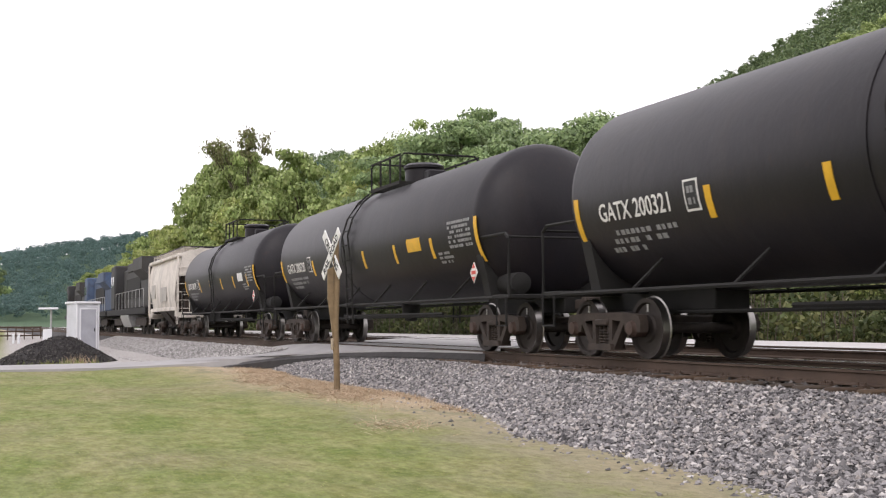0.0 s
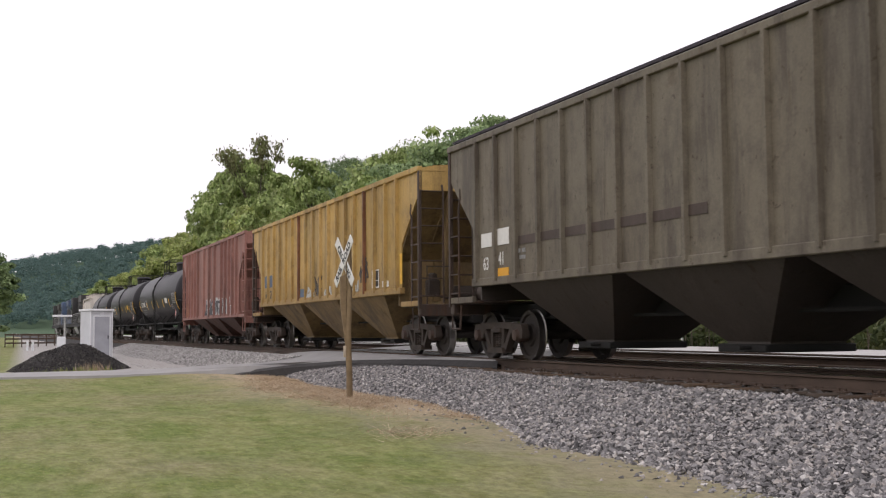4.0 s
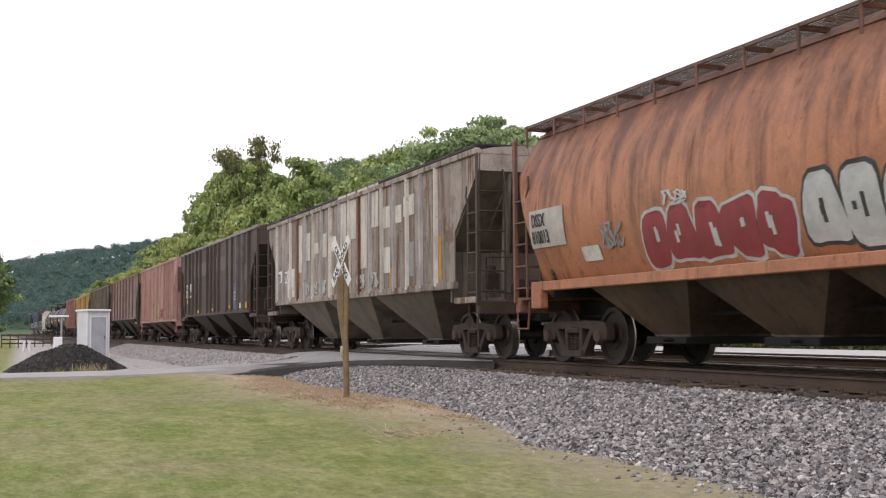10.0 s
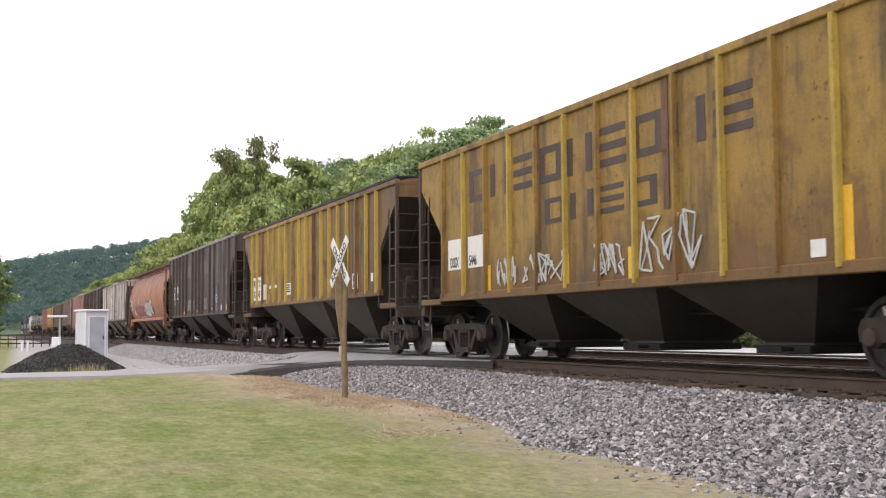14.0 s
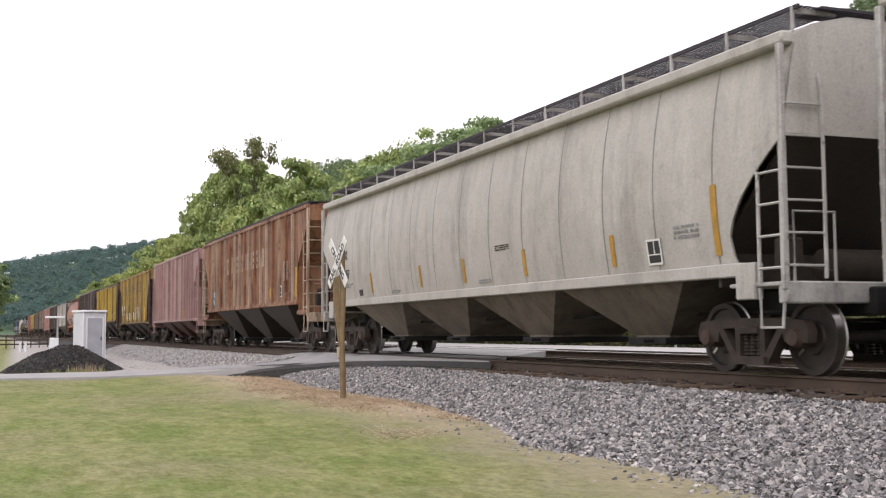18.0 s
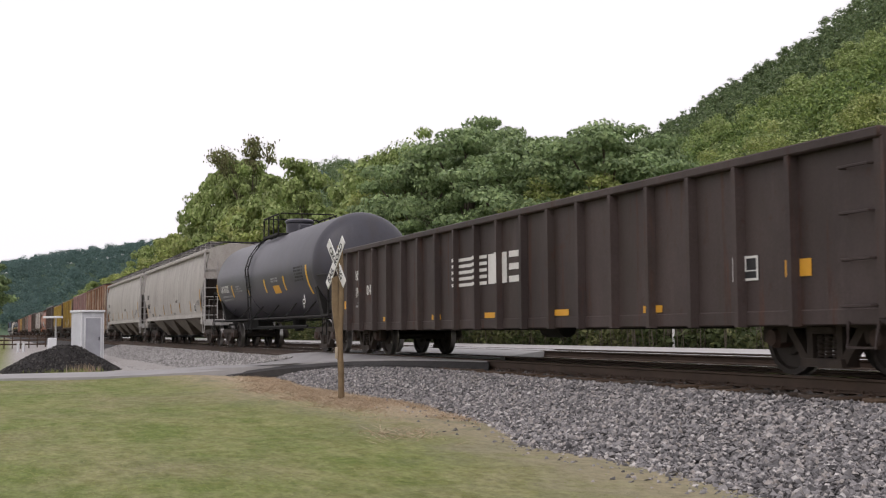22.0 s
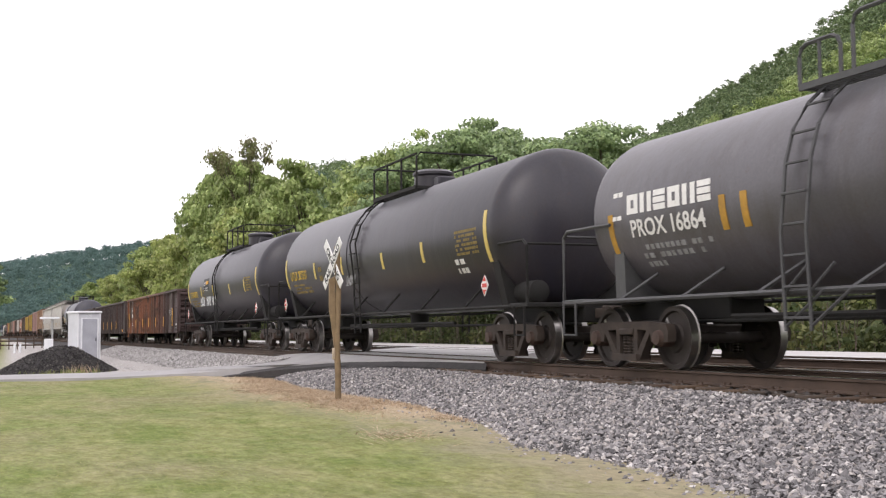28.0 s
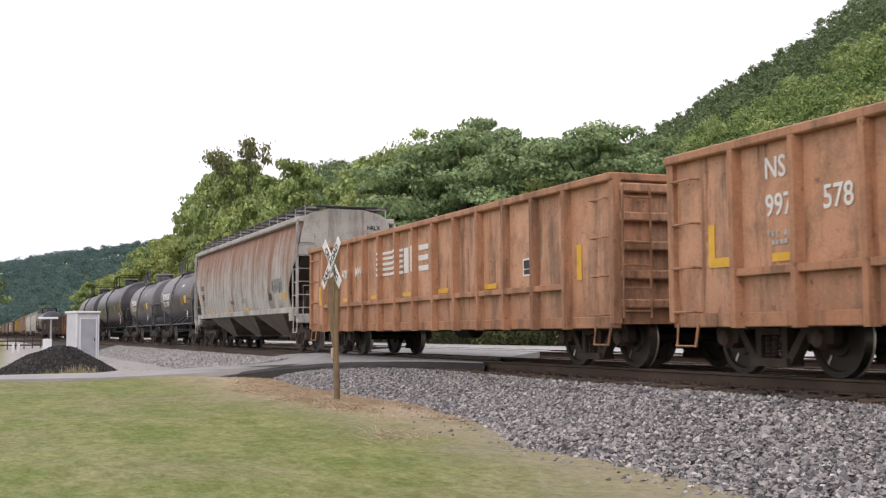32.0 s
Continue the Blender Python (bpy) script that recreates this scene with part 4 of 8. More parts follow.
def round_hopper(label, lead, pitch, body, frame_m, bay_m, zt=3.95, zb=1.27, seams=14, rail_m=None, grate_m=None, nbays=4, bulge=0.16, cut=(2.85, 1.15, 1.55), seam_m=None, walk_x=1.02, band=0.11, waist=1.36, chord=True, lift=0.43, roof_m=None):
    """A covered hopper with curved smooth sides, a raised roof walkway and shaped openings at the ends."""
    a = (pitch - 1.45) / 2
    car = new_car("covered_hopper", label, "hopper car", {"centre": lead - a})
    zc, cy, cz = cut
    n = 12

    def out(z):
        u = (z - zb) / (zt - zb)
        return waist + bulge * (1 - (2 * u - 0.9) ** 2)

    def inset(z):
        """How far the side sheet stays back from the end of the car."""
        if z > zc:
            return 0.0
        u = (zc - z) / (zc - zb)
        return cy * math.sin(min(u * 1.9, 1.57)) * (1 - 0.12 * smooth(0.75, 1.0, u))

    zs = [zb + (zt - zb) * i / n for i in range(n + 1)] + [zc - 0.02, zc - 0.1, zc - 0.25]
    zs = sorted(zs)
    for s in (-1, 1):
        b = Build()
        ny = seams
        rows0 = []
        for z in zs:
            e = a - inset(z)
            ys = [-e] + [-a + 2 * a * k / ny for k in range(1, ny) if abs(-a + 2 * a * k / ny) < a - cy - 0.05] + [e]
            rows0.append([(s * out(z), y, z) for y in ys])
        outer = rows0
        inner = [[(x - s * 0.025, y, z) for x, y, z in r] for r in rows0]
        b.loft(outer if s > 0 else [r[::-1] for r in outer], closed=False)
        b.loft([r[::-1] for r in inner] if s > 0 else inner, closed=False)
        part("side_sheet", b, body, car)
        for k in range(1, ny):
            y = -a + 2 * a * k / ny
            if abs(y) > a - cy - 0.1:
                continue
            g = 0.011
            b = Build()
            b.loft([[(s * (out(z) + 0.004), y - g, z), (s * (out(z) + 0.004), y + g, z)] for z in zs], closed=False)
            part("seam", b, seam_m or body, car)
        b = Build()
        b.box(s * 1.3, s * 1.47, -a + 0.9, a - 0.9, zb - 0.06, zb + band, 0.015)
        part("side_sill", b, frame_m, car)
        if chord:
            b = Build()
            b.box(s * 1.3, s * 1.5, -a, a, zt - 0.04, zt + 0.12, 0.03)
            part("top_chord", b, frame_m, car)
        for q in (1, -1):
            b = Build()
            b.box(s * 1.36, s * 1.5, q * (a - 1.0), q * (a - 0.62), 0.92, zb + 0.1, 0.015)
            part("jacking_pad", b, frame_m, car)
    w = 1.42 if chord else out(zt) + 0.01
    sec = [(w, zt + 0.02), (w * 0.72, zt + 0.24), (w * 0.36, zt + 0.36), (-w * 0.36, zt + 0.36), (-w * 0.72, zt + 0.24), (-w, zt + 0.02), (-w * 0.9, zt - 0.05), (w * 0.9, zt - 0.05)]
    part("roof", Build().prism(sec, -a + 0.01, a - 0.01, "y"), roof_m or body, car)
    nh = 10
    for i in range(nh):
        y = -a * 0.86 + a * 1.72 * i / (nh - 1)
        b = Build()
        b.lathe([(0, 0.3), (0.1, 0.3), (0.14, 0.24)], (0, y, zt + 0.34), "z", 14)
        part("hatch_cover", b, frame_m, car)
    for s in (1, -1):
        b = Build()
        gable = [(out(zc) - 0.05, zc)] + [(out(z) - 0.02, z) for z in (zc + 0.05, zc + 0.3, zt - 0.3, zt)] + [(w * 0.7, zt + 0.22), (w * 0.36, zt + 0.34)]
        gable = gable + [(-x, z) for x, z in reversed(gable)]
        b.prism(gable, s * (a - 0.05), s * (a - 0.01), "y")
        part("end_sheet", b, roof_m or body, car)
        # the dark bay colour also carries the shade inside the end opening
        b = Build()
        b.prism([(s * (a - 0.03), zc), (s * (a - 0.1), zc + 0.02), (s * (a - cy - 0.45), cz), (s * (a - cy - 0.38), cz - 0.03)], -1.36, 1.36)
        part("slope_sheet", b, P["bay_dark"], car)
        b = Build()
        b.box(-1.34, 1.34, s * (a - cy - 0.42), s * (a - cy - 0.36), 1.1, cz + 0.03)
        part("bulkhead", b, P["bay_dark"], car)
    end_gear(car, a, (rail_m or frame_m, M["under"]), zt - 0.02, zb, ladder_top=zc - 0.1, platform=cy)
    bays(car, -a + 2.3, a - 2.3, zb, nbays, bay_m, M["under"], sx=1.34, bx=0.7, zbot=0.34, share=0.97)
    running_board(car, a, zt + lift, grate_m or M["grate"], x=walk_x - 0.1, wide=0.62, post_m=rail_m or frame_m, posts=16)
    add_trucks(car, a - 1.32)
    add_coupler(car, a, pitch)
    return car, a


def lay_on(car, seen, zb, zt, waist=1.36, bulge=0.16, base=-1.5):
    """Bends the flat marks that were added since onto the curved side."""
    for ob in car.children:
        if ob.name in seen:
            continue
        for v in ob.data.vertices:
            u = 2 * (v.co.z - zb) / (zt - zb) - 0.9
            v.co.x += -(waist + bulge * (1 - u * u)) - base


def bubble(car, y, z, wide, high, fill, edge, n, seed=1, x=-1.5):
    """Fat rounded spray-painted shapes with an outline."""
    rnd = random.Random(seed)
    step = wide / n
    for i in range(n):
        cy, cz = y - step * (i + 0.5), z + high / 2 + rnd.uniform(-0.04, 0.04)
        ph, k = rnd.uniform(0, 6), rnd.choice((2, 3, 3, 4))
        outline = []
        for j in range(18):
            t = j * math.tau / 18
            r = 1 + 0.14 * math.sin(k * t + ph)
            c, s = math.cos(t), math.sin(t)
            outline.append((math.copysign(abs(c) ** 0.6, c) * step * 0.52 * r, math.copysign(abs(s) ** 0.6, s) * high / 2 * r))
        for name, grow, mat, proud in (("spray_outline", 1.13, edge, 0.006 + 0.002 * (i % 2)), ("spray_fill", 1.0, fill, 0.012 + 0.002 * (i % 2))):
            rings = [[(x - proud, cy + p * grow * q, cz + w * grow * q) for p, w in outline] for q in (1.0, 0.7, 0.4, 0.12)]
            part(name, Build().loft(rings), mat, car, "spray-painted rounded letter shape")
        b = Build()
        for j in range(2):
            a0 = rnd.uniform(-0.2, 0.2) * step
            b.box(x - 0.02, x - 0.012, cy + a0 - 0.03, cy + a0 + 0.03, cz - high * rnd.uniform(0.0, 0.3), cz + high * rnd.uniform(0.05, 0.3))
        part("spray_stroke", b, edge, car, "spray-painted inner stroke")


def marks(car, a, rows, stretch=0.78, x=-1.512):
    """Lines of lettering: words, height, metres behind the leading end, height over the rail, paint."""
    for text, high, u, z, mat in rows:
        side_text(car, text, high, a - u, z, mat, x, stretch=stretch, bold=0.005)


def panels(car, a, rows, x=-1.512):
    """Flat painted patches: name, from, to (metres behind the leading end), bottom, top, paint."""
    for name, u0, u1, z0, z1, mat in rows:
        side_panel(car, name, a - u1, a - u0, z0, z1, mat, x)


def blocks(car, a, u0, u1, z0, z1, n, mat, x=-1.512, R=None, zc=None, solid=False, slant=0.0, thin=0.3):
    """A row of plain letter-sized shapes that stand in for a name."""
    step = (u1 - u0) / n
    for i in range(n):
        p, q = u0 + step * i, u0 + step * (i + 0.82)
        w, h = (q - p) * thin, (z1 - z0) * thin * 0.8
        m = (z0 + z1) / 2
        ring = [(p, p + w, z0, z1), (q - w, q, z0, z1), (p + w, q - w, z1 - h, z1), (p + w, q - w, z0, z0 + h)]
        shapes = ([ring], [ring[:1], ring[1:2]], [[(p, q, z1 - h, z1)], [(p, q, m - h / 2, m + h / 2)], [(p, q, z0, z0 + h)]])[i % 3]
        for bits in [[(p, q, z0, z1)]] if solid else shapes:
            b = Build()
            for c0, c1, e0, e1 in bits:
                vs = []
                for g in (0.0, 0.012):
                    for c, e in ((c0, e0), (c1, e0), (c1, e1), (c0, e1)):
                        xx = x if R is None else on_shell(R, zc, e, 0.007)
                        vs.append((xx + g, a - c - slant * (e - z0), e))
                b.add(vs, [(0, 1, 2, 3), (7, 6, 5, 4), (0, 4, 5, 1), (1, 5, 6, 2), (2, 6, 7, 3), (3, 7, 4, 0)])
            part("painted_shape", b, mat, car)


def inspection_box(car, a, u, z, wide, high, x=-1.512, frame_m=None, dark=None):
    """A framed black consolidated stencil with white print bars."""
    side_panel(car, "stencil_panel", a - u - wide, a - u, z, z + high, dark or M["black"], x)
    b = Build()
    for y0, y1, z0, z1 in ((0, wide, 0, 0.03), (0, wide, high - 0.03, high), (0, 0.03, 0, high), (wide - 0.03, wide, 0, high), (wide * 0.5, wide * 0.54, high * 0.4, high), (0, wide, high * 0.38, high * 0.42)):
        b.box(x - 0.009, x - 0.003, a - u - y1, a - u - y0, z + z0, z + z1)
    part("stencil_frame", b, frame_m or M["white"], car)


def shell_stripes(car, a, rows, R, zc, mat):
    for u, z0, z1 in rows:
        shell_patch(car, "reflector_stripe", a - u, a - u - 0.13, z0, z1, R, zc, mat)


LOCO_WHEELS = wheelset_mesh()


def locomotive(label, lead, pitch, body, trim, frame_m):
    """A six-axle hood locomotive: frame, short nose, cab, long hood with flared radiators, tank, trucks, railings."""
    a = (pitch - 1.2) / 2
    car = new_car("locomotive", label, "locomotive", {"centre": lead - a})
    b = Build()
    b.box(-1.5, 1.5, -a, a, 1.15, 1.55, 0.03)
    part("underframe", b, frame_m, car)
    b = Build()
    b.box(-0.92, 0.92, -a + 1.3, a - 5.2, 1.55, 4.2, 0.12)
    part("long_hood", b, body, car)
    b = Build()
    b.prism([(-0.92, 3.2), (-1.5, 3.75), (-1.5, 4.45), (1.5, 4.45), (1.5, 3.75), (0.92, 3.2)], -a + 1.5, -a + 5.6, "y")
    part("radiator_housing", b, body, car)
    b = Build()
    b.box(-1.52, 1.52, a - 5.1, a - 2.9, 1.55, 4.55, 0.1)
    cab = part("cab", b, body, car)
    for s in (-1, 1):
        for y in (a - 4.6, a - 3.7):
            b = Build()
            b.box(s * 1.515, s * 1.535, y, y + 0.62, 3.1, 3.8, 0.01)
            part("cab_window", b, M["window"], cab)
    b = Build()
    b.prism([(a - 2.9, 1.55), (a - 1.3, 1.55), (a - 1.35, 2.9), (a - 2.9, 3.15)], -1.0, 1.0)
    part("nose", b, body, car)
    b = Build()
    b.box(-1.0, 1.0, -0.6, 2.4, 3.9, 4.5, 0.08)
    part("dynamic_brake_housing", b, body, car)
    b = Build()
    b.prism([(-1.45, 1.0), (-1.2, 0.4), (1.2, 0.4), (1.45, 1.0), (1.45, 1.15), (-1.45, 1.15)], -2.1, 2.1, "y")
    part("fuel_tank", b, trim, car)
    for s in (-1, 1):
        b = Build()
        for i in range(9):
            y = -a + 1.0 + (2 * a - 6.4) * i / 8
            b.tube([(s * 1.45, y, 1.5), (s * 1.45, y, 2.6)], 0.022, 5)
        b.tube([(s * 1.45, -a + 1.0, 2.6), (s * 1.45, a - 5.4, 2.6)], 0.022, 5)
        part("handrail", b, trim, car)
        b = Build()
        b.box(s * 0.93, s * 0.96, -a + 6.2, a - 7.0, 2.2, 3.5)
        part("hood_door_panel", b, M["under"], car)
    for s in (1, -1):
        y0 = s * (a - 4.3)
        b = Build()
        for q in (-1, 1):
            b.prism([(y0 - 2.5, 0.75), (y0 - 2.3, 0.95), (y0 + 2.3, 0.95), (y0 + 2.5, 0.75), (y0 + 2.2, 0.5), (y0 - 2.2, 0.5)], q * 0.98, q * 1.16)
        t = part("truck_frame", b, M["truck"], car)
        for k in (-1, 0, 1):
            SPINNING.append(part("wheelset", LOCO_WHEELS, M["wheel"], t, "", pose(0, y0 + k * 1.9, WHEEL_R)))
    add_coupler(car, a, pitch)
    return car, a

# ---- the train, from the front to the last car ----
M["window"] = plain("dark_glass", (0.02, 0.022, 0.025), 0.1, 0.0, 0.1, 5)
P = {}
P["black"] = paint("black_tank_paint", (0.0105, 0.009, 0.012), (0.015, 0.013, 0.017), rusty=0.02, streaky=0.15, rough=0.45, dirty=0.06, gloss=0.28)
P["black2"] = paint("satin_black_tank_paint", (0.021, 0.019, 0.026), (0.03, 0.027, 0.036), rusty=0.02, streaky=0.1, rough=0.38, dirty=0.1, seed=5, gloss=0.45)
P["grey_tank"] = paint("grey_black_tank_paint", (0.042, 0.041, 0.056), (0.055, 0.054, 0.07), rusty=0.02, streaky=0.15, rough=0.42, dirty=0.12, seed=8, gloss=0.5)
P["procor"] = paint("charcoal_tank_paint", (0.075, 0.07, 0.08), (0.098, 0.092, 0.103), rusty=0.03, streaky=0.2, rough=0.4, dirty=0.15, seed=9, gloss=0.5)
P["maroon"] = paint("faded_maroon_paint", (0.31, 0.14, 0.113), (0.36, 0.18, 0.145), rust=(0.24, 0.1, 0.035), rusty=0.2, streaky=0.5, seed=1, dirty=0.18, sheets=0.22)
P["maroon2"] = paint("faded_pink_paint", (0.42, 0.22, 0.185), (0.47, 0.29, 0.25), rust=(0.32, 0.14, 0.05), rusty=0.26, streaky=0.55, seed=2, dirty=0.15, sheets=0.24)
P["pink"] = paint("chalky_pink_paint", (0.37, 0.21, 0.195), (0.42, 0.27, 0.245), rust=(0.24, 0.1, 0.05), rusty=0.12, streaky=0.4, seed=3, dirty=0.12, sheets=0.24)
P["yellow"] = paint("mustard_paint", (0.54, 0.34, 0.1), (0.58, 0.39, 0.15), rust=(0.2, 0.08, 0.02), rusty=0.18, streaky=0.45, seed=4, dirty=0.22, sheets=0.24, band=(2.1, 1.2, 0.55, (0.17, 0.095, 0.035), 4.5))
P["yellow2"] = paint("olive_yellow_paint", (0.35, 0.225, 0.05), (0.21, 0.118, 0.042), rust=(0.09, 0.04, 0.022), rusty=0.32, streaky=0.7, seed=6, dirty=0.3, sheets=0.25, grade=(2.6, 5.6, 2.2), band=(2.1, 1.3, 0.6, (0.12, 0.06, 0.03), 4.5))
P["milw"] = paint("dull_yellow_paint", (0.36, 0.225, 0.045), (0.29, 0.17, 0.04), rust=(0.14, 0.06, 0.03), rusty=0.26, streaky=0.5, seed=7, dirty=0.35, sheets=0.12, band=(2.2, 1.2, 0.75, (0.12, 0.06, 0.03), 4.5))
P["olive"] = paint("olive_grey_paint", (0.165, 0.138, 0.1), (0.195, 0.168, 0.125), rust=(0.1, 0.06, 0.03), rusty=0.2, streaky=0.4, seed=8, dirty=0.3, sheets=0.22)
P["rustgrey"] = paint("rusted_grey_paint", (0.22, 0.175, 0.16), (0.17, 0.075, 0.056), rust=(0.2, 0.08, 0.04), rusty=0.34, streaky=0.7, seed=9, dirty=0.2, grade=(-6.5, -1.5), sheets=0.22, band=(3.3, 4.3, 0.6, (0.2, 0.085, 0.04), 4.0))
P["darkbrown"] = paint("sooty_brown_paint", (0.062, 0.041, 0.033), (0.088, 0.062, 0.052), rust=(0.09, 0.045, 0.028), rusty=0.2, streaky=0.35, seed=10, dirty=0.28, sheets=0.25)
P["darkbrown2"] = paint("sooty_grey_paint", (0.066, 0.046, 0.039), (0.095, 0.069, 0.06), rust=(0.09, 0.045, 0.03), rusty=0.2, streaky=0.35, seed=11, dirty=0.28, sheets=0.25)
P["patched"] = paint("grey_patched_paint", (0.33, 0.275, 0.235), (0.4, 0.34, 0.3), rust=(0.15, 0.055, 0.025), rusty=0.42, streaky=0.8, seed=12, dirty=0.3, sheets=0.3)
P["patchwhite"] = paint("white_patch_paint", (0.6, 0.56, 0.5), (0.68, 0.65, 0.6), rust=(0.2, 0.08, 0.03), rusty=0.25, streaky=0.65, seed=13, dirty=0.2)
P["patchrust"] = paint("rust_streak_paint", (0.22, 0.11, 0.06), (0.16, 0.07, 0.04), rusty=0.5, streaky=0.8, seed=14)
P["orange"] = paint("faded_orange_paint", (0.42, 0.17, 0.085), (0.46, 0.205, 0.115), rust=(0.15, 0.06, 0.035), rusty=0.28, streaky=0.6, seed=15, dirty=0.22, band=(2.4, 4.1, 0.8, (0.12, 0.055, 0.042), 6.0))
P["rustbrown"] = paint("orange_rust_paint", (0.23, 0.085, 0.036), (0.4, 0.21, 0.12), rust=(0.1, 0.036, 0.02), rusty=0.45, streaky=0.95, seed=16, dirty=0.2, sheets=0.3)
P["white"] = paint("off_white_paint", (0.43, 0.405, 0.37), (0.48, 0.455, 0.42), rust=(0.26, 0.19, 0.12), rusty=0.12, streaky=0.3, seed=17, dirty=0.1)
P["white2"] = paint("dusty_white_paint", (0.41, 0.38, 0.345), (0.47, 0.445, 0.405), rust=(0.25, 0.18, 0.12), rusty=0.12, streaky=0.3, seed=18, dirty=0.1)
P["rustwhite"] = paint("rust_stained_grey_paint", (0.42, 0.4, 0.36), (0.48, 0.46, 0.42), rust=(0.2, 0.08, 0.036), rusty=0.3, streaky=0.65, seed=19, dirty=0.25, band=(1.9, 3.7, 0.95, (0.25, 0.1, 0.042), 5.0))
P["gon"] = paint("black_brown_gondola_paint", (0.048, 0.033, 0.031), (0.08, 0.057, 0.053), rust=(0.12, 0.055, 0.036), rusty=0.34, streaky=0.55, seed=20, dirty=0.25, sheets=0.25)
P["gonrust"] = paint("rusted_gondola_paint", (0.085, 0.055, 0.052), (0.25, 0.1, 0.05), rust=(0.045, 0.026, 0.022), rusty=0.42, streaky=0.7, seed=21, dirty=0.6, grade=(-6.5, -1.0), sheets=0.3)
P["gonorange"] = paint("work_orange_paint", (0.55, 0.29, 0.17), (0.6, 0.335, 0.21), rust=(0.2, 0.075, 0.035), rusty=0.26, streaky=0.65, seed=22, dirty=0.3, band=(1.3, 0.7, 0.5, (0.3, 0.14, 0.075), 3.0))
P["locoblack"] = paint("locomotive_black", (0.03, 0.03, 0.032), (0.05, 0.05, 0.05), rusty=0.02, seed=23)
P["locoblue"] = paint("locomotive_blue", (0.05, 0.085, 0.17), (0.08, 0.12, 0.2), rusty=0.03, seed=24)
# shade under and inside the hoppers is put into this colour, besides grime
P["bay_dark"] = paint("grimy_shaded_bay_paint", (0.04, 0.032, 0.026), (0.06, 0.048, 0.04), rust=(0.07, 0.04, 0.025), rusty=0.2, seed=25, dirty=0.3)
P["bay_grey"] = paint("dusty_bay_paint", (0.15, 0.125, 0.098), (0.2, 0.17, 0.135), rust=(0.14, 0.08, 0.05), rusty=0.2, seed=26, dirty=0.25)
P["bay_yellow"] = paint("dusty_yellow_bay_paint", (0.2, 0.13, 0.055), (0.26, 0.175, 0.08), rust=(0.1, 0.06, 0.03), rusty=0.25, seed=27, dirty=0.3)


# darker, browner than the orange body, with rust and grime
P["bay_orange"] = paint("dark_orange_bay_paint", (0.075, 0.05, 0.032), (0.13, 0.085, 0.055), rust=(0.08, 0.045, 0.03), rusty=0.3, streaky=0.6, seed=49, dirty=0.4)
P["rustedge"] = paint("rusted_rib_paint", (0.24, 0.1, 0.045), (0.18, 0.07, 0.03), rusty=0.5, seed=30)
P["palerib"] = paint("pale_worn_rib", (0.36, 0.32, 0.29), (0.3, 0.26, 0.23), rusty=0.3, seed=31)
P["palerib2"] = paint("cream_rust_rib", (0.46, 0.36, 0.27), (0.36, 0.24, 0.16), rusty=0.35, streaky=0.6, seed=32)
P["lilacrib"] = paint("pale_lilac_rib_paint", (0.5, 0.48, 0.49), (0.42, 0.39, 0.38), rust=(0.2, 0.08, 0.03), rusty=0.25, seed=48, dirty=0.2)
P["cap_grey"] = paint("grey_lilac_cap", (0.24, 0.215, 0.215), (0.28, 0.25, 0.25), rusty=0.1, seed=33)
P["sootpatch"] = paint("faded_soot_patch", (0.12, 0.094, 0.08), (0.15, 0.118, 0.1), rusty=0.05, seed=34, dirty=0.3)
P["ribyellow"] = paint("bright_yellow_rib", (0.5, 0.36, 0.06), (0.45, 0.31, 0.06), rusty=0.2, seed=35, dirty=0.15)
P["walk_rust"] = paint("rusty_walkway", (0.12, 0.09, 0.085), (0.16, 0.11, 0.09), rusty=0.4, seed=36)
P["rustframe"] = paint("rusty_end_frame", (0.22, 0.1, 0.07), (0.16, 0.08, 0.06), rusty=0.5, seed=37)
P["gear"] = paint("sooty_rusted_gear", (0.05, 0.034, 0.027), (0.07, 0.045, 0.035), rust=(0.12, 0.055, 0.03), rusty=0.4, seed=41)
P["greyroof"] = paint("dusty_grey_roof_paint", (0.4, 0.38, 0.35), (0.47, 0.45, 0.42), rust=(0.2, 0.09, 0.05), rusty=0.15, streaky=0.4, seed=42, dirty=0.2)
P["gonorange_rib"] = paint("worn_orange_rib_paint", (0.42, 0.2, 0.105), (0.47, 0.24, 0.135), rust=(0.2, 0.075, 0.035), rusty=0.3, streaky=0.6, seed=43, dirty=0.25)
# maroon body colour darkened by the shade below the car, plus grime
P["bay_maroon"] = paint("grimy_shaded_maroon_bay_paint", (0.12, 0.062, 0.05), (0.16, 0.085, 0.068), rust=(0.1, 0.05, 0.03), rusty=0.25, streaky=0.5, seed=44, dirty=0.45)
P["soot_rib"] = paint("worn_grey_rib_paint", (0.16, 0.145, 0.14), (0.11, 0.095, 0.088), rusty=0.25, seed=45, dirty=0.3)
P["soot_pale"] = paint("pale_grey_side_panel", (0.12, 0.108, 0.103), (0.095, 0.082, 0.077), rusty=0.15, seed=46, dirty=0.3)
P["cream"] = paint("cream_paint", (0.68, 0.62, 0.55), (0.72, 0.67, 0.6), rust=(0.26, 0.16, 0.09), rusty=0.18, streaky=0.4, seed=47, dirty=0.15)
P["seam"] = plain("seam_shadow_grey", (0.2, 0.195, 0.18), 0.7, 0, 0.2, 4)
P["railwhite"] = paint("worn_white_railing", (0.5, 0.49, 0.47), (0.4, 0.38, 0.36), rusty=0.2, seed=38)
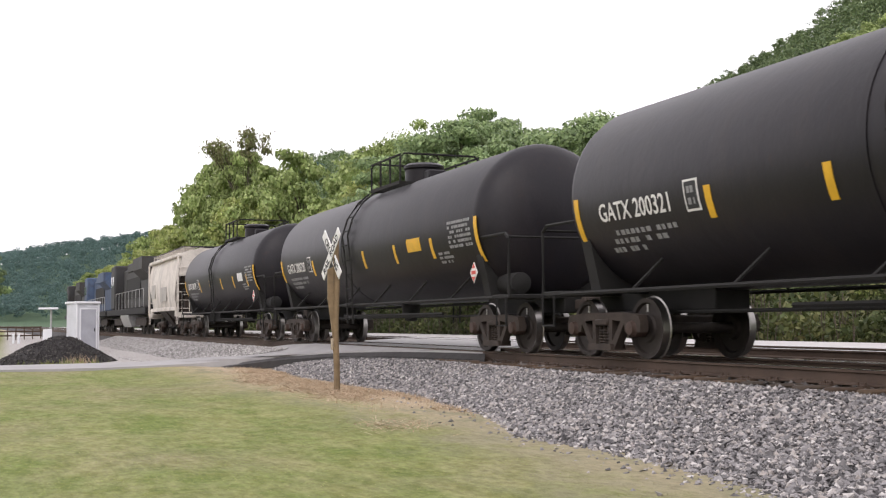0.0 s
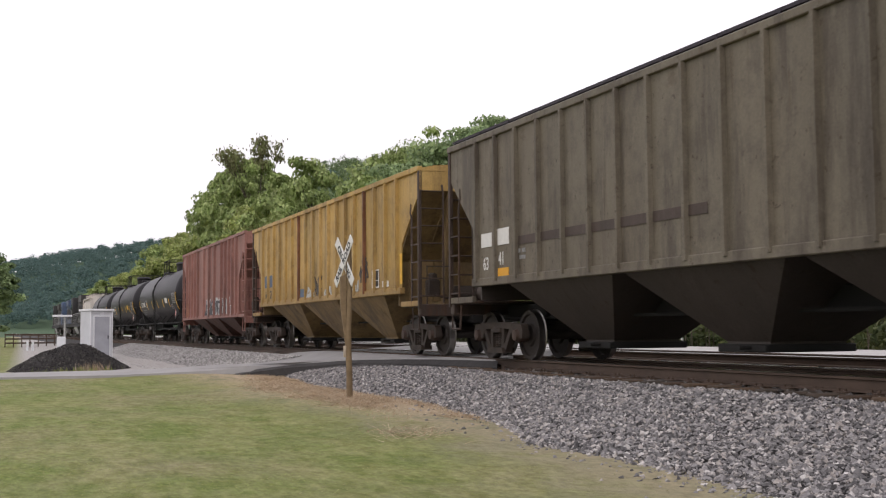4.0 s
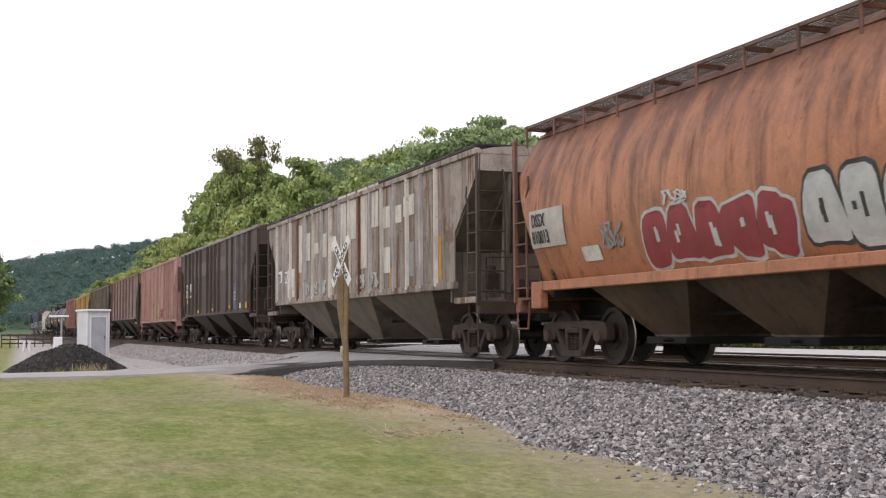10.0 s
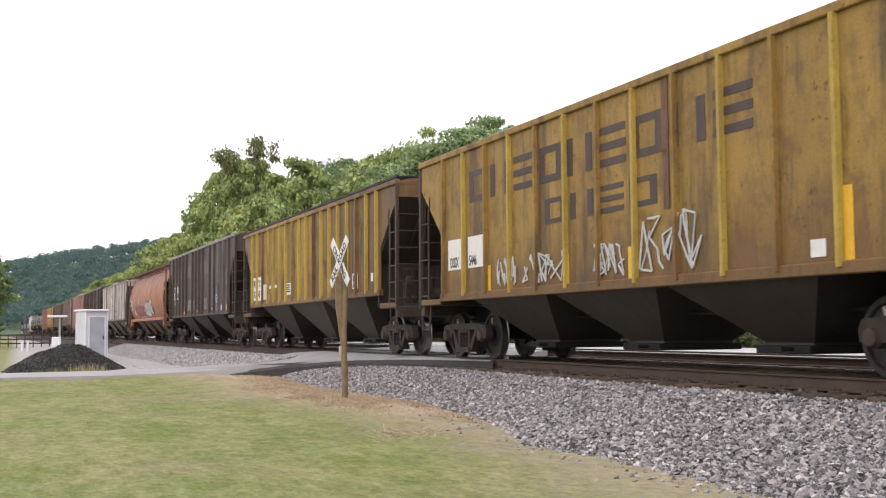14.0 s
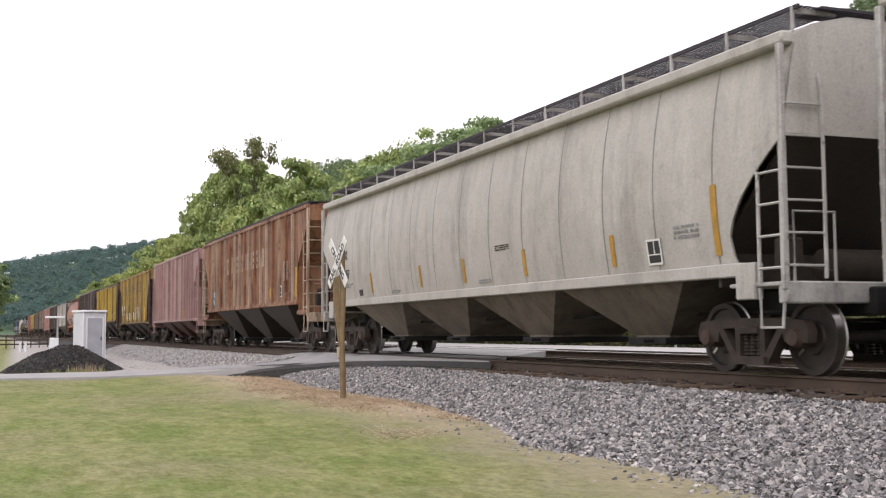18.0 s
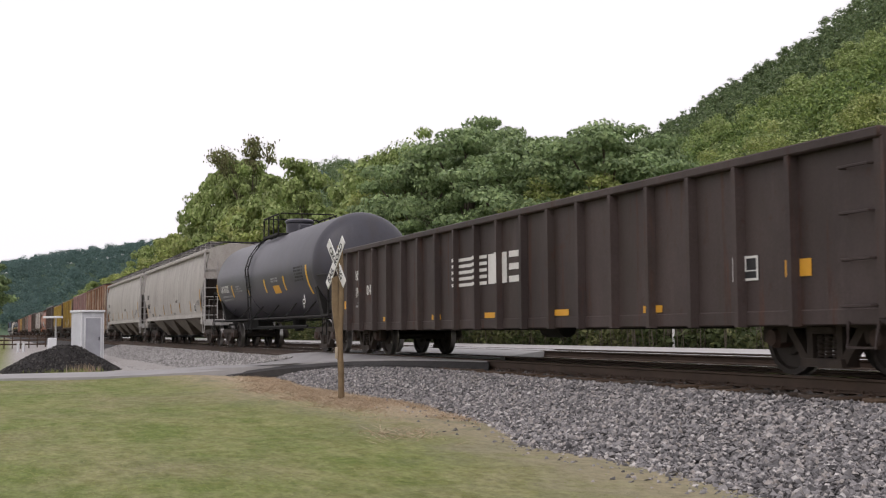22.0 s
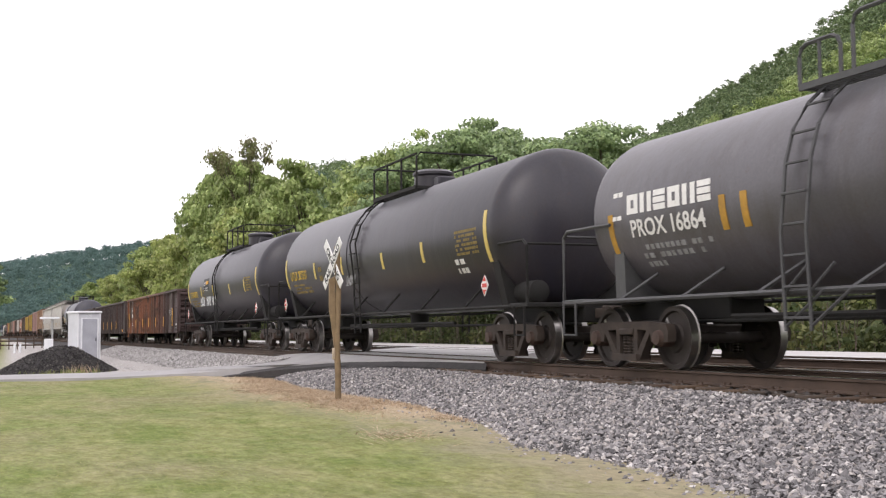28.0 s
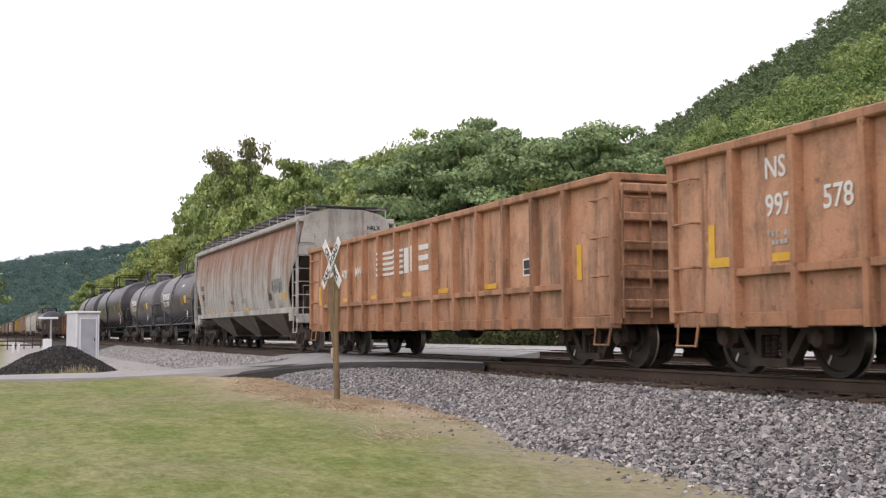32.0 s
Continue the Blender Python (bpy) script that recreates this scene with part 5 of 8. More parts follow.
P["procor2"] = paint("dark_charcoal_tank_paint", (0.04, 0.036, 0.045), (0.055, 0.05, 0.06), rusty=0.03, streaky=0.2, rough=0.4, dirty=0.15, seed=39, gloss=0.5)
P["wornname"] = plain("worn_tan_lettering", (0.095, 0.062, 0.046), 0.8, 0, 0.6, 5)
P["gonorange2"] = paint("bright_rust_patch", (0.13, 0.055, 0.033), (0.17, 0.08, 0.055), rust=(0.06, 0.03, 0.022), rusty=0.5, streaky=0.8, seed=40)
M["pale_yellow"] = plain("pale_yellow_reflector", (0.62, 0.47, 0.12), 0.45, 0, 0.15, 6)
M["stencil_yellow"] = plain("stencil_yellow", (0.62, 0.42, 0.05), 0.6, 0, 0.15, 8)
M["dim_yellow"] = plain("dim_yellow_print", (0.25, 0.18, 0.05), 0.7, 0, 0.25, 8)
M["notice_yellow"] = plain("notice_yellow", (0.6, 0.5, 0.2), 0.6, 0, 0.15, 8)
M["dark_frame"] = plain("dark_grey_frame_paint", (0.07, 0.07, 0.072), 0.6, 0, 0.3, 5)
M["spray_pale"] = plain("spray_paint_pale", (0.5, 0.4, 0.24), 0.7, 0, 0.5, 3)
M["worn_white"] = plain("worn_white_paint", (0.5, 0.47, 0.43), 0.7, 0, 0.35, 3)


def even(n, u0, u1):
    return [u0 + (u1 - u0) * i / (n - 1) for i in range(n)]


DSSX_RIBS = (1.4, 2.12, 2.86, 3.65, 4.45, 6.05, 7.3, 8.55, 10.1, 10.88, 11.65, 12.4, 13.1)
DARK_RIBS = (1.4, 2.5, 3.42, 4.45, 5.42, 7.1, 8.0, 8.85, 9.7, 11.4, 12.4, 13.4, 14.4, 15.4)


def front_of_train():
    locomotive("black freight locomotive at the head of the train", 128.6, 21.5, P["locoblack"], M["galv"], M["under"])
    locomotive("blue and white freight locomotive coupled in a consist", 107.0, 21.5, P["locoblue"], M["galv"], M["under"])
    locomotive("black freight locomotive with a grey fuel tank", 85.6, 21.5, P["locoblack"], M["galv"], M["under"])
    car, a = round_hopper("small cream-white covered hopper with roof railings", 63.7, 11.2, P["cream"], P["cream"], P["bay_dark"], zt=3.75, seams=6, nbays=2)
    panels(car, a, [("faded_patch", 1.2, 2.6, 1.9, 2.6, P["white2"]), ("faded_patch", 4.4, 6.4, 1.7, 2.4, P["white2"])], -1.53)
    R, zc = 1.5, 2.5
    for k, (lead, pitch, label) in enumerate(((52.67, 17.6, "black tank car with yellow reflector stripes"), (35.07, 18.7, "black tank car with top railing and a yellow notice"), (16.38, 18.9, "long black tank car with white numbers"))):
        car, a = tank_car(label, lead, pitch, R, zc, P["black"], M["under"], bands=(0.43,), platform=1.05, rail_high=0.68)
        shell_stripes(car, a, [(0.62, 1.75, 2.45)] + [(4.05 + i * 2.25, 1.88, 2.3) for i in range(5)] + [(2 * a - 0.6, 1.7, 2.55)], R, zc, M["yellow"])
        shell_text(car, ("GATX 200319", "GATX 200320", "GATX 200321")[k], 0.27, a - 1.34, 2.05, R, zc, M["white"], 0.004, 0.87)
        shell_bars(car, a - 1.4, 1.9, [(1.9, 7), (1.7, 6), (0.9, 4)], R, zc, M["grey_lettering"], 0.07, k)
        shell_patch(car, "stencil_frame", a - 3.6, a - 3.92, 2.0, 2.42, R, zc, M["white"])
        shell_patch(car, "stencil_panel", a - 3.63, a - 3.89, 2.03, 2.39, R, zc, M["black"], gap=0.011)
        shell_bars(car, a - 3.68, 2.33, [(0.16, 1), (0.16, 2)], R + 0.006, zc, M["grey_lettering"], 0.09, k + 3)
        shell_patch(car, "notice", a - 11.7, a - 12.5, 2.08, 2.36, R, zc, M["white"] if k != 1 else M["yellow"], "printed notice panel")
        shell_bars(car, a - (2 * a - 1.9), 2.55, [(1.15, 5)] * 6, R, zc, M["grey_lettering"], 0.055, k + 5)
        shell_bars(car, a - (2 * a - 2.6), 1.98, [(0.6, 4), (0.8, 5), (0.7, 4)], R, zc, M["grey_lettering"], 0.05, k + 7)
        placard(car, a - (2 * a - 0.75), 1.5)


def ribbed_cars():
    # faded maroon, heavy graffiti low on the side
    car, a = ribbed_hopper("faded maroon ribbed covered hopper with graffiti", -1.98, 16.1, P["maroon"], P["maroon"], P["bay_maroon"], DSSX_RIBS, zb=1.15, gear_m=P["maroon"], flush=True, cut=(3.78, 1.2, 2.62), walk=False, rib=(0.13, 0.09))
    marks(car, a, [("DS", 0.25, 1.62, 2.58, M["white"]), ("SX", 0.25, 2.32, 2.57, M["white"]), ("50", 0.25, 1.64, 2.22, M["white"]), ("35", 0.25, 2.34, 2.21, M["white"])])
    panels(car, a, [("reflector", 1.5, 1.66, 1.2, 2.0, M["old_yellow"])])
    scrawl(car, a - 6.4, 1.15, 5.2, 0.75, M["spray_white"], -1.51, 3, 15, 0.09)
    scrawl(car, a - 6.2, 1.15, 5.4, 0.7, M["spray_dark"], -1.513, 4, 16, 0.1)
    inspection_box(car, a, 11.85, 1.22, 0.5, 0.35)
    side_bars(car, a - 1.75, 1.6, [(0.35, 3), (0.35, 3)], M["grey_lettering"], -1.511, 0.06, 1)
    side_bars(car, a - 2.4, 1.6, [(0.35, 3), (0.35, 3)], M["grey_lettering"], -1.511, 0.06, 2)
    # mustard yellow with some rusted ribs
    yr = (P["yellow"], P["yellow"], P["yellow"], P["yellow"], P["yellow"], P["yellow"], P["rustedge"], P["yellow"])
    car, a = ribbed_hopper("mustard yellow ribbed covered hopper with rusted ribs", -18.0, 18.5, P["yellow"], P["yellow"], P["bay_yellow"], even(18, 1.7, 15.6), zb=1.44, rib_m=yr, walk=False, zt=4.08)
    panels(car, a, [("number_patch", 1.9, 2.5, 2.0, 2.4, M["blue"]), ("number_patch", 2.62, 3.15, 2.0, 2.4, M["blue"]), ("grey_patch", 6.7, 7.25, 1.56, 1.8, M["blue"])])
    marks(car, a, [("IN", 0.27, 1.98, 2.06, M["black"]), ("TX", 0.27, 2.66, 2.06, M["black"]), ("64", 0.26, 2.0, 1.64, M["black"]), ("21", 0.26, 2.68, 1.64, M["black"])])
    inspection_box(car, a, 13.72, 1.58, 0.52, 0.44)
    panels(car, a, [("white_label", 14.5, 14.95, 1.58, 1.72, M["white"]), ("reflector", 15.75, 15.9, 1.6, 2.3, M["yellow"])])
    scrawl(car, a - 8.4, 1.55, 0.7, 0.55, M["spray_dark"], -1.511, 8, 4, 0.04)
    scrawl(car, a - 12.7, 1.75, 0.65, 0.6, M["spray_dark"], -1.511, 9, 4, 0.04)
    scrawl(car, a - 7.5, 1.52, 0.75, 0.3, M["spray_white"], -1.511, 10, 4, 0.04)
    scrawl(car, a - 9.4, 1.52, 0.7, 0.25, M["spray_white"], -1.511, 11, 4, 0.04)
    scrawl(car, a - 11.9, 1.55, 0.65, 0.3, M["spray_white"], -1.511, 12, 4, 0.06)
    # olive grey
    car, a = ribbed_hopper("olive grey ribbed covered hopper with white number patches", -36.8, 18.6, P["olive"], P["olive"], P["bay_dark"], even(17, 1.45, 15.6), zb=1.44)
    panels(car, a, [("number_patch", 1.62, 2.1, 2.1, 2.36, M["white"]), ("number_patch", 2.32, 2.86, 2.1, 2.4, M["white"]), ("reflector", 2.36, 2.84, 1.5, 1.68, M["orange_patch"]), ("dark_band", 3.1, 9.0, 2.05, 2.2, P["darkbrown"])])
    marks(car, a, [("IN", 0.2, 1.66, 2.13, M["black"]), ("TX", 0.2, 2.4, 2.14, M["black"]), ("63", 0.24, 1.7, 1.68, M["white"]), ("41", 0.24, 2.4, 1.74, M["white"])])
    side_bars(car, a - 3.15, 1.98, [(0.4, 4), (0.4, 4)], M["grey_lettering"], -1.511, 0.07, 5)
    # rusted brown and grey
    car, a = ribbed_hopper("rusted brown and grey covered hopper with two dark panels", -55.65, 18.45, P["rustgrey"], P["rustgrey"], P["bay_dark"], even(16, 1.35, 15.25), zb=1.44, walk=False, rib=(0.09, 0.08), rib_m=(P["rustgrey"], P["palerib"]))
    inspection_box(car, a, 11.0, 1.92, 0.52, 0.42, frame_m=P["palerib"], dark=P["darkbrown"])
    inspection_box(car, a, 11.98, 1.9, 0.55, 0.42, frame_m=P["palerib"], dark=P["darkbrown"])
    panels(car, a, [("reflector", 15.05, 15.2, 1.5, 2.2, M["old_yellow"]), ("reflector", 9.7, 9.85, 1.5, 1.9, M["old_yellow"]), ("reflector", 12.5, 12.6, 1.5, 1.95, M["old_yellow"]), ("white_label", 14.5, 14.7, 1.5, 1.7, M["white"]),
                    ("number_patch", 1.4, 2.0, 1.85, 2.1, P["palerib"]), ("number_patch", 2.3, 3.0, 1.85, 2.1, P["palerib"]), ("number_patch", 3.4, 4.0, 1.9, 2.1, P["palerib"])])
    side_bars(car, a - 1.5, 2.06, [(0.45, 3)], M["black"], -1.516, 0.12, 7)
    side_bars(car, a - 2.4, 2.06, [(0.5, 3)], M["black"], -1.516, 0.12, 8)
    # faded pink
    car, a = ribbed_hopper("faded pink ribbed covered hopper with white numbers", -74.2, 15.6, P["maroon2"], P["maroon2"], P["bay_maroon"], DSSX_RIBS[:12] + (12.85,), zb=1.15, gear_m=P["maroon2"], flush=True, cut=(3.78, 1.2, 2.62), walk=False, rib=(0.13, 0.09))
    marks(car, a, [("DS", 0.25, 1.5, 2.6, M["white"]), ("SX", 0.25, 2.2, 2.62, M["white"]), ("50", 0.25, 1.5, 2.24, M["white"]), ("53", 0.25, 2.2, 2.27, M["white"])])
    panels(car, a, [("dark_patch", 2.17, 2.62, 1.9, 2.12, M["black"]), ("reflector", 1.42, 1.52, 1.2, 2.0, M["old_yellow"]), ("reflector", 10.1, 10.28, 1.2, 1.66, M["yellow"]), ("reflector", 3.95, 4.07, 1.2, 1.75, M["old_yellow"])])
    scrawl(car, a - 5.0, 1.2, 2.9, 0.8, M["spray_pale"], -1.511, 21, 11, 0.11)
    scrawl(car, a - 8.0, 1.3, 1.3, 0.5, M["spray_red"], -1.511, 22, 6, 0.03)
    inspection_box(car, a, 11.6, 1.2, 0.45, 0.28)
    side_bars(car, a - 1.75, 1.6, [(0.35, 3), (0.35, 3)], M["white"], -1.511, 0.05, 1)
    side_bars(car, a - 2.3, 1.62, [(0.35, 3), (0.35, 3)], M["white"], -1.511, 0.05, 2)
    # sooty brown, white number patches
    def sooty(label, lead, pitch, body, seed):
        car, a = ribbed_hopper(label, lead, pitch, body, body, P["bay_dark"], DARK_RIBS, zb=1.3, walk=False, cap_m=P["cap_grey"], rib=(0.13, 0.09), rib_m=(body,) * 11 + (P["soot_rib"], P["soot_rib"], body))
        panels(car, a, [("number_patch", 1.5, 2.22, 2.12, 2.72, M["white"]), ("number_patch", 2.55, 3.2, 2.12, 2.75, M["white"]), ("reflector", 1.72, 2.18, 1.86, 2.03, M["orange_patch"]), ("reflector", 4.55, 5.1, 1.4, 1.52, M["orange_patch"]),
                        ("reflector", 8.1, 8.65, 1.42, 1.53, M["orange_patch"]), ("reflector", 11.7, 12.2, 1.46, 1.57, M["orange_patch"]), ("reflector", 14.75, 15.25, 1.4, 1.62, M["orange_patch"]),
                        ("blue_panel", 12.6, 13.28, 1.36, 2.4, M["blue"]), ("white_label", 13.7, 13.9, 1.42, 1.62, M["white"])])
        for u0, u1 in ((3.55, 4.35), (4.6, 5.3), (5.6, 6.7), (9.0, 9.6), (9.95, 11.2), (11.6, 12.3)):
            panels(car, a, [("faded_patch", u0, u1, 2.95 + 0.04 * (seed % 3), 3.55, P["sootpatch"])])
        panels(car, a, [("faded_patch", 14.6, 15.0, 2.4, 3.0, P["sootpatch"]), ("pale_panel", 12.5, 13.32, 2.45, 4.1, P["soot_pale"]), ("pale_panel", 11.5, 12.3, 1.62, 4.1, P["soot_pale"])])
        marks(car, a, [("SIRX", 0.22, 1.53, 2.45, M["black"]), ("479", 0.22, 1.6, 2.17, M["black"])], 0.62, -1.519)
        marks(car, a, [("046" if seed == 1 else "047", 0.22, 2.6, 2.2, M["black"])], 0.7, -1.519)
        inspection_box(car, a, 12.75, 1.75, 0.42, 0.3, x=-1.518)
        return car, a
    car, a = sooty("sooty dark brown covered hopper with white number patches", -89.9, 18.2, P["darkbrown"], 1)
    # grey with white patches
    ribs = (P["patchwhite"], P["lilacrib"], P["patchwhite"], P["patchrust"], P["lilacrib"], P["patchwhite"], P["lilacrib"])
    car, a = ribbed_hopper("grey covered hopper with white patches and rust streaks", -108.3, 19.0, P["patched"], P["patched"], P["bay_grey"], even(17, 1.35, 15.4), zb=1.44, rib_m=ribs, zt=3.98)
    for u0, u1, z0, z1 in ((8.15, 8.9, 2.55, 4.1), (9.9, 10.7, 2.1, 4.1), (10.8, 11.55, 3.05, 4.1), (11.7, 12.4, 2.95, 3.45), (11.7, 12.4, 1.9, 2.5), (12.55, 13.2, 3.0, 3.4), (13.35, 14.05, 3.1, 3.55), (6.4, 7.05, 2.6, 3.25),
                           (7.25, 7.95, 2.7, 3.1), (2.65, 3.5, 1.6, 2.45), (5.5, 6.2, 2.75, 3.05), (3.85, 4.4, 2.3, 3.7), (4.6, 5.3, 2.6, 3.4), (9.0, 9.75, 2.9, 4.1)):
        panels(car, a, [("white_patch", u0, u1, z0, z1, P["patchwhite"])])
    panels(car, a, [("reflector", 12.45, 12.58, 1.55, 2.0, M["old_yellow"]), ("reflector", 15.5, 15.65, 1.6, 2.5, M["old_yellow"]), ("dark_patch", 13.45, 14.0, 1.75, 2.5, M["grey_lettering"]), ("number_patch", 1.5, 1.95, 2.1, 2.45, M["white"]), ("number_patch", 2.3, 2.65, 2.05, 2.4, M["white"])])
    marks(car, a, [("IN", 0.26, 1.5, 2.12, M["black"]), ("TX", 0.26, 2.3, 2.1, M["black"])], 0.75, -1.519)
    for k, u in enumerate((4.6, 5.5, 6.4, 9.9, 10.9)):
        scrawl(car, a - u, 1.6, 0.65, 0.35, M["spray_white"], -1.52, 30 + k, 4, 0.035)
    # sooty grey-brown
    car, a = sooty("sooty grey-brown covered hopper with pale patches", -144.85, 18.0, P["darkbrown2"], 2)
    for k, u in enumerate((5.8, 6.4, 7.3, 10.1)):
        scrawl(car, a - u, 1.5, 0.6, 0.5, M["grey_lettering"], -1.52, 50 + k, 4, 0.03)
    # weathered olive-yellow
    car, a = ribbed_hopper("weathered olive-yellow covered hopper with bright ribs", -163.0, 18.05, P["yellow2"], P["yellow2"], P["bay_dark"], even(18, 1.45, 15.2), zb=1.44, rib_m=(P["ribyellow"], P["ribyellow"], P["patchrust"], P["ribyellow"], P["ribyellow"], P["ribyellow"], P["ribyellow"], P["yellow2"]), zt=3.95)
    panels(car, a, [("number_patch", 1.6, 2.1, 1.62, 2.4, M["white"]), ("number_patch", 2.3, 2.82, 1.6, 2.4, M["white"]), ("blank_patch", 3.0, 3.6, 1.62, 2.12, P["patchwhite"]), ("notice", 6.25, 6.85, 1.68, 2.04, M["white"]), ("white_label", 14.7, 14.85, 1.75, 1.95, M["white"]),
                    ("reflector", 5.35, 5.45, 1.5, 2.0, M["orange_patch"]), ("white_label", 3.95, 4.2, 1.95, 2.05, M["white"]), ("white_label", 4.7, 5.0, 1.95, 2.05, M["white"])])
    marks(car, a, [("IN", 0.25, 1.66, 2.08, M["black"]), ("TX", 0.25, 2.36, 2.06, M["black"]), ("76", 0.25, 1.66, 1.7, M["black"]), ("48", 0.25, 2.36, 1.7, M["black"])], 0.72, -1.519)
    inspection_box(car, a, 12.3, 1.6, 0.45, 0.38, frame_m=M["white"], dark=P["yellow2"])
    inspection_box(car, a, 13.2, 1.62, 0.45, 0.38, frame_m=M["white"], dark=P["yellow2"])
    side_bars(car, a - 6.3, 2.0, [(0.5, 5)] * 4, M["black"], -1.519, 0.04, 11)
    # dull yellow with a big dark name
    car, a = ribbed_hopper("dull yellow covered hopper with big dark letter shapes", -181.1, 16.6, P["milw"], P["milw"], P["bay_dark"], even(12, 1.4, 13.0), zb=1.2, walk=False, rib_m=(P["milw"], P["ribyellow"], P["milw"], P["ribyellow"]), zt=4.08)
    panels(car, a, [("number_patch", 1.6, 2.4, 1.75, 2.35, M["white"]), ("number_patch", 2.62, 3.5, 1.75, 2.35, M["white"])] + [("reflector", u, u + 0.13, 1.25, 1.75, M["yellow"]) for u in (1.2, 3.55, 6.6, 8.55)] + [("reflector", 13.05, 13.2, 1.25, 2.1, M["yellow"]), ("white_label", 12.5, 12.75, 1.35, 1.55, M["white"])])
    marks(car, a, [("DSSX", 0.2, 1.72, 1.8, M["black"]), ("5446", 0.2, 2.68, 1.8, M["black"])], 0.66, -1.519)
    blocks(car, a, 2.7, 11.7, 3.0, 3.6, 9, P["darkbrown"], thin=0.24)
    blocks(car, a, 5.9, 9.5, 2.3, 2.72, 4, P["darkbrown"], thin=0.24)
    for k, (u, w) in enumerate(((4.0, 0.8), (5.0, 1.5), (7.6, 0.8), (8.9, 1.5))):
        scrawl(car, a - u, 1.35, w, 0.5 if k < 3 else 0.8, M["spray_white"], -1.519, 60 + k, 5, 0.03)
    panels(car, a, [("rust_streak", 5.6, 5.72, 1.9, 4.0, P["patchrust"]), ("rust_streak", 9.5, 9.66, 2.2, 4.0, P["patchrust"])], -1.515)
    # chalky pink
    car, a = ribbed_hopper("chalky pink ribbed covered hopper with white numbers", -197.75, 15.8, P["pink"], P["pink"], P["bay_maroon"], DSSX_RIBS[:12] + (12.9,), zb=1.15, gear_m=P["pink"], flush=True, cut=(3.78, 1.2, 2.62), walk=False, rib=(0.13, 0.09))
    marks(car, a, [("DS", 0.25, 1.6, 2.5, M["white"]), ("SX", 0.25, 2.3, 2.5, M["white"]), ("50", 0.25, 1.6, 2.16, M["white"]), ("67", 0.25, 2.3, 2.15, M["white"])])
    panels(car, a, [("reflector", 1.5, 1.62, 1.2, 2.0, M["old_yellow"]), ("reflector", 10.1, 10.25, 1.2, 1.66, M["old_yellow"])])
    side_bars(car, a - 1.75, 1.55, [(0.35, 3), (0.35, 3)], M["white"], -1.511, 0.05, 1)
    # orange rust
    rr = (P["rustbrown"], P["palerib2"], P["palerib2"], P["rustbrown"], P["palerib2"])
    car, a = ribbed_hopper("orange-rusted ribbed covered hopper with cream letter shapes", -213.3, 18.5, P["rustbrown"], P["rustbrown"], P["bay_dark"], even(17, 1.6, 15.4), zb=1.44, rib_m=rr, gear_m=P["palerib2"], flush=True, cut=(3.78, 1.2, 2.55))
    blocks(car, a, 5.1, 11.6, 2.75, 3.35, 7, P["palerib2"])
    panels(car, a, [("white_label", 14.2, 14.6, 2.15, 2.75, M["white"]), ("yellow_patch", 12.3, 12.9, 1.65, 1.98, M["old_yellow"]), ("number_patch", 2.3, 3.1, 1.6, 2.2, M["blue"]), ("reflector", 15.6, 15.8, 1.6, 2.5, M["old_yellow"])])
    inspection_box(car, a, 13.4, 1.66, 0.55, 0.35)
    marks(car, a, [("TX", 0.22, 2.45, 1.95, M["white"]), ("7N", 0.22, 2.45, 1.66, M["white"])], 0.7, -1.519)


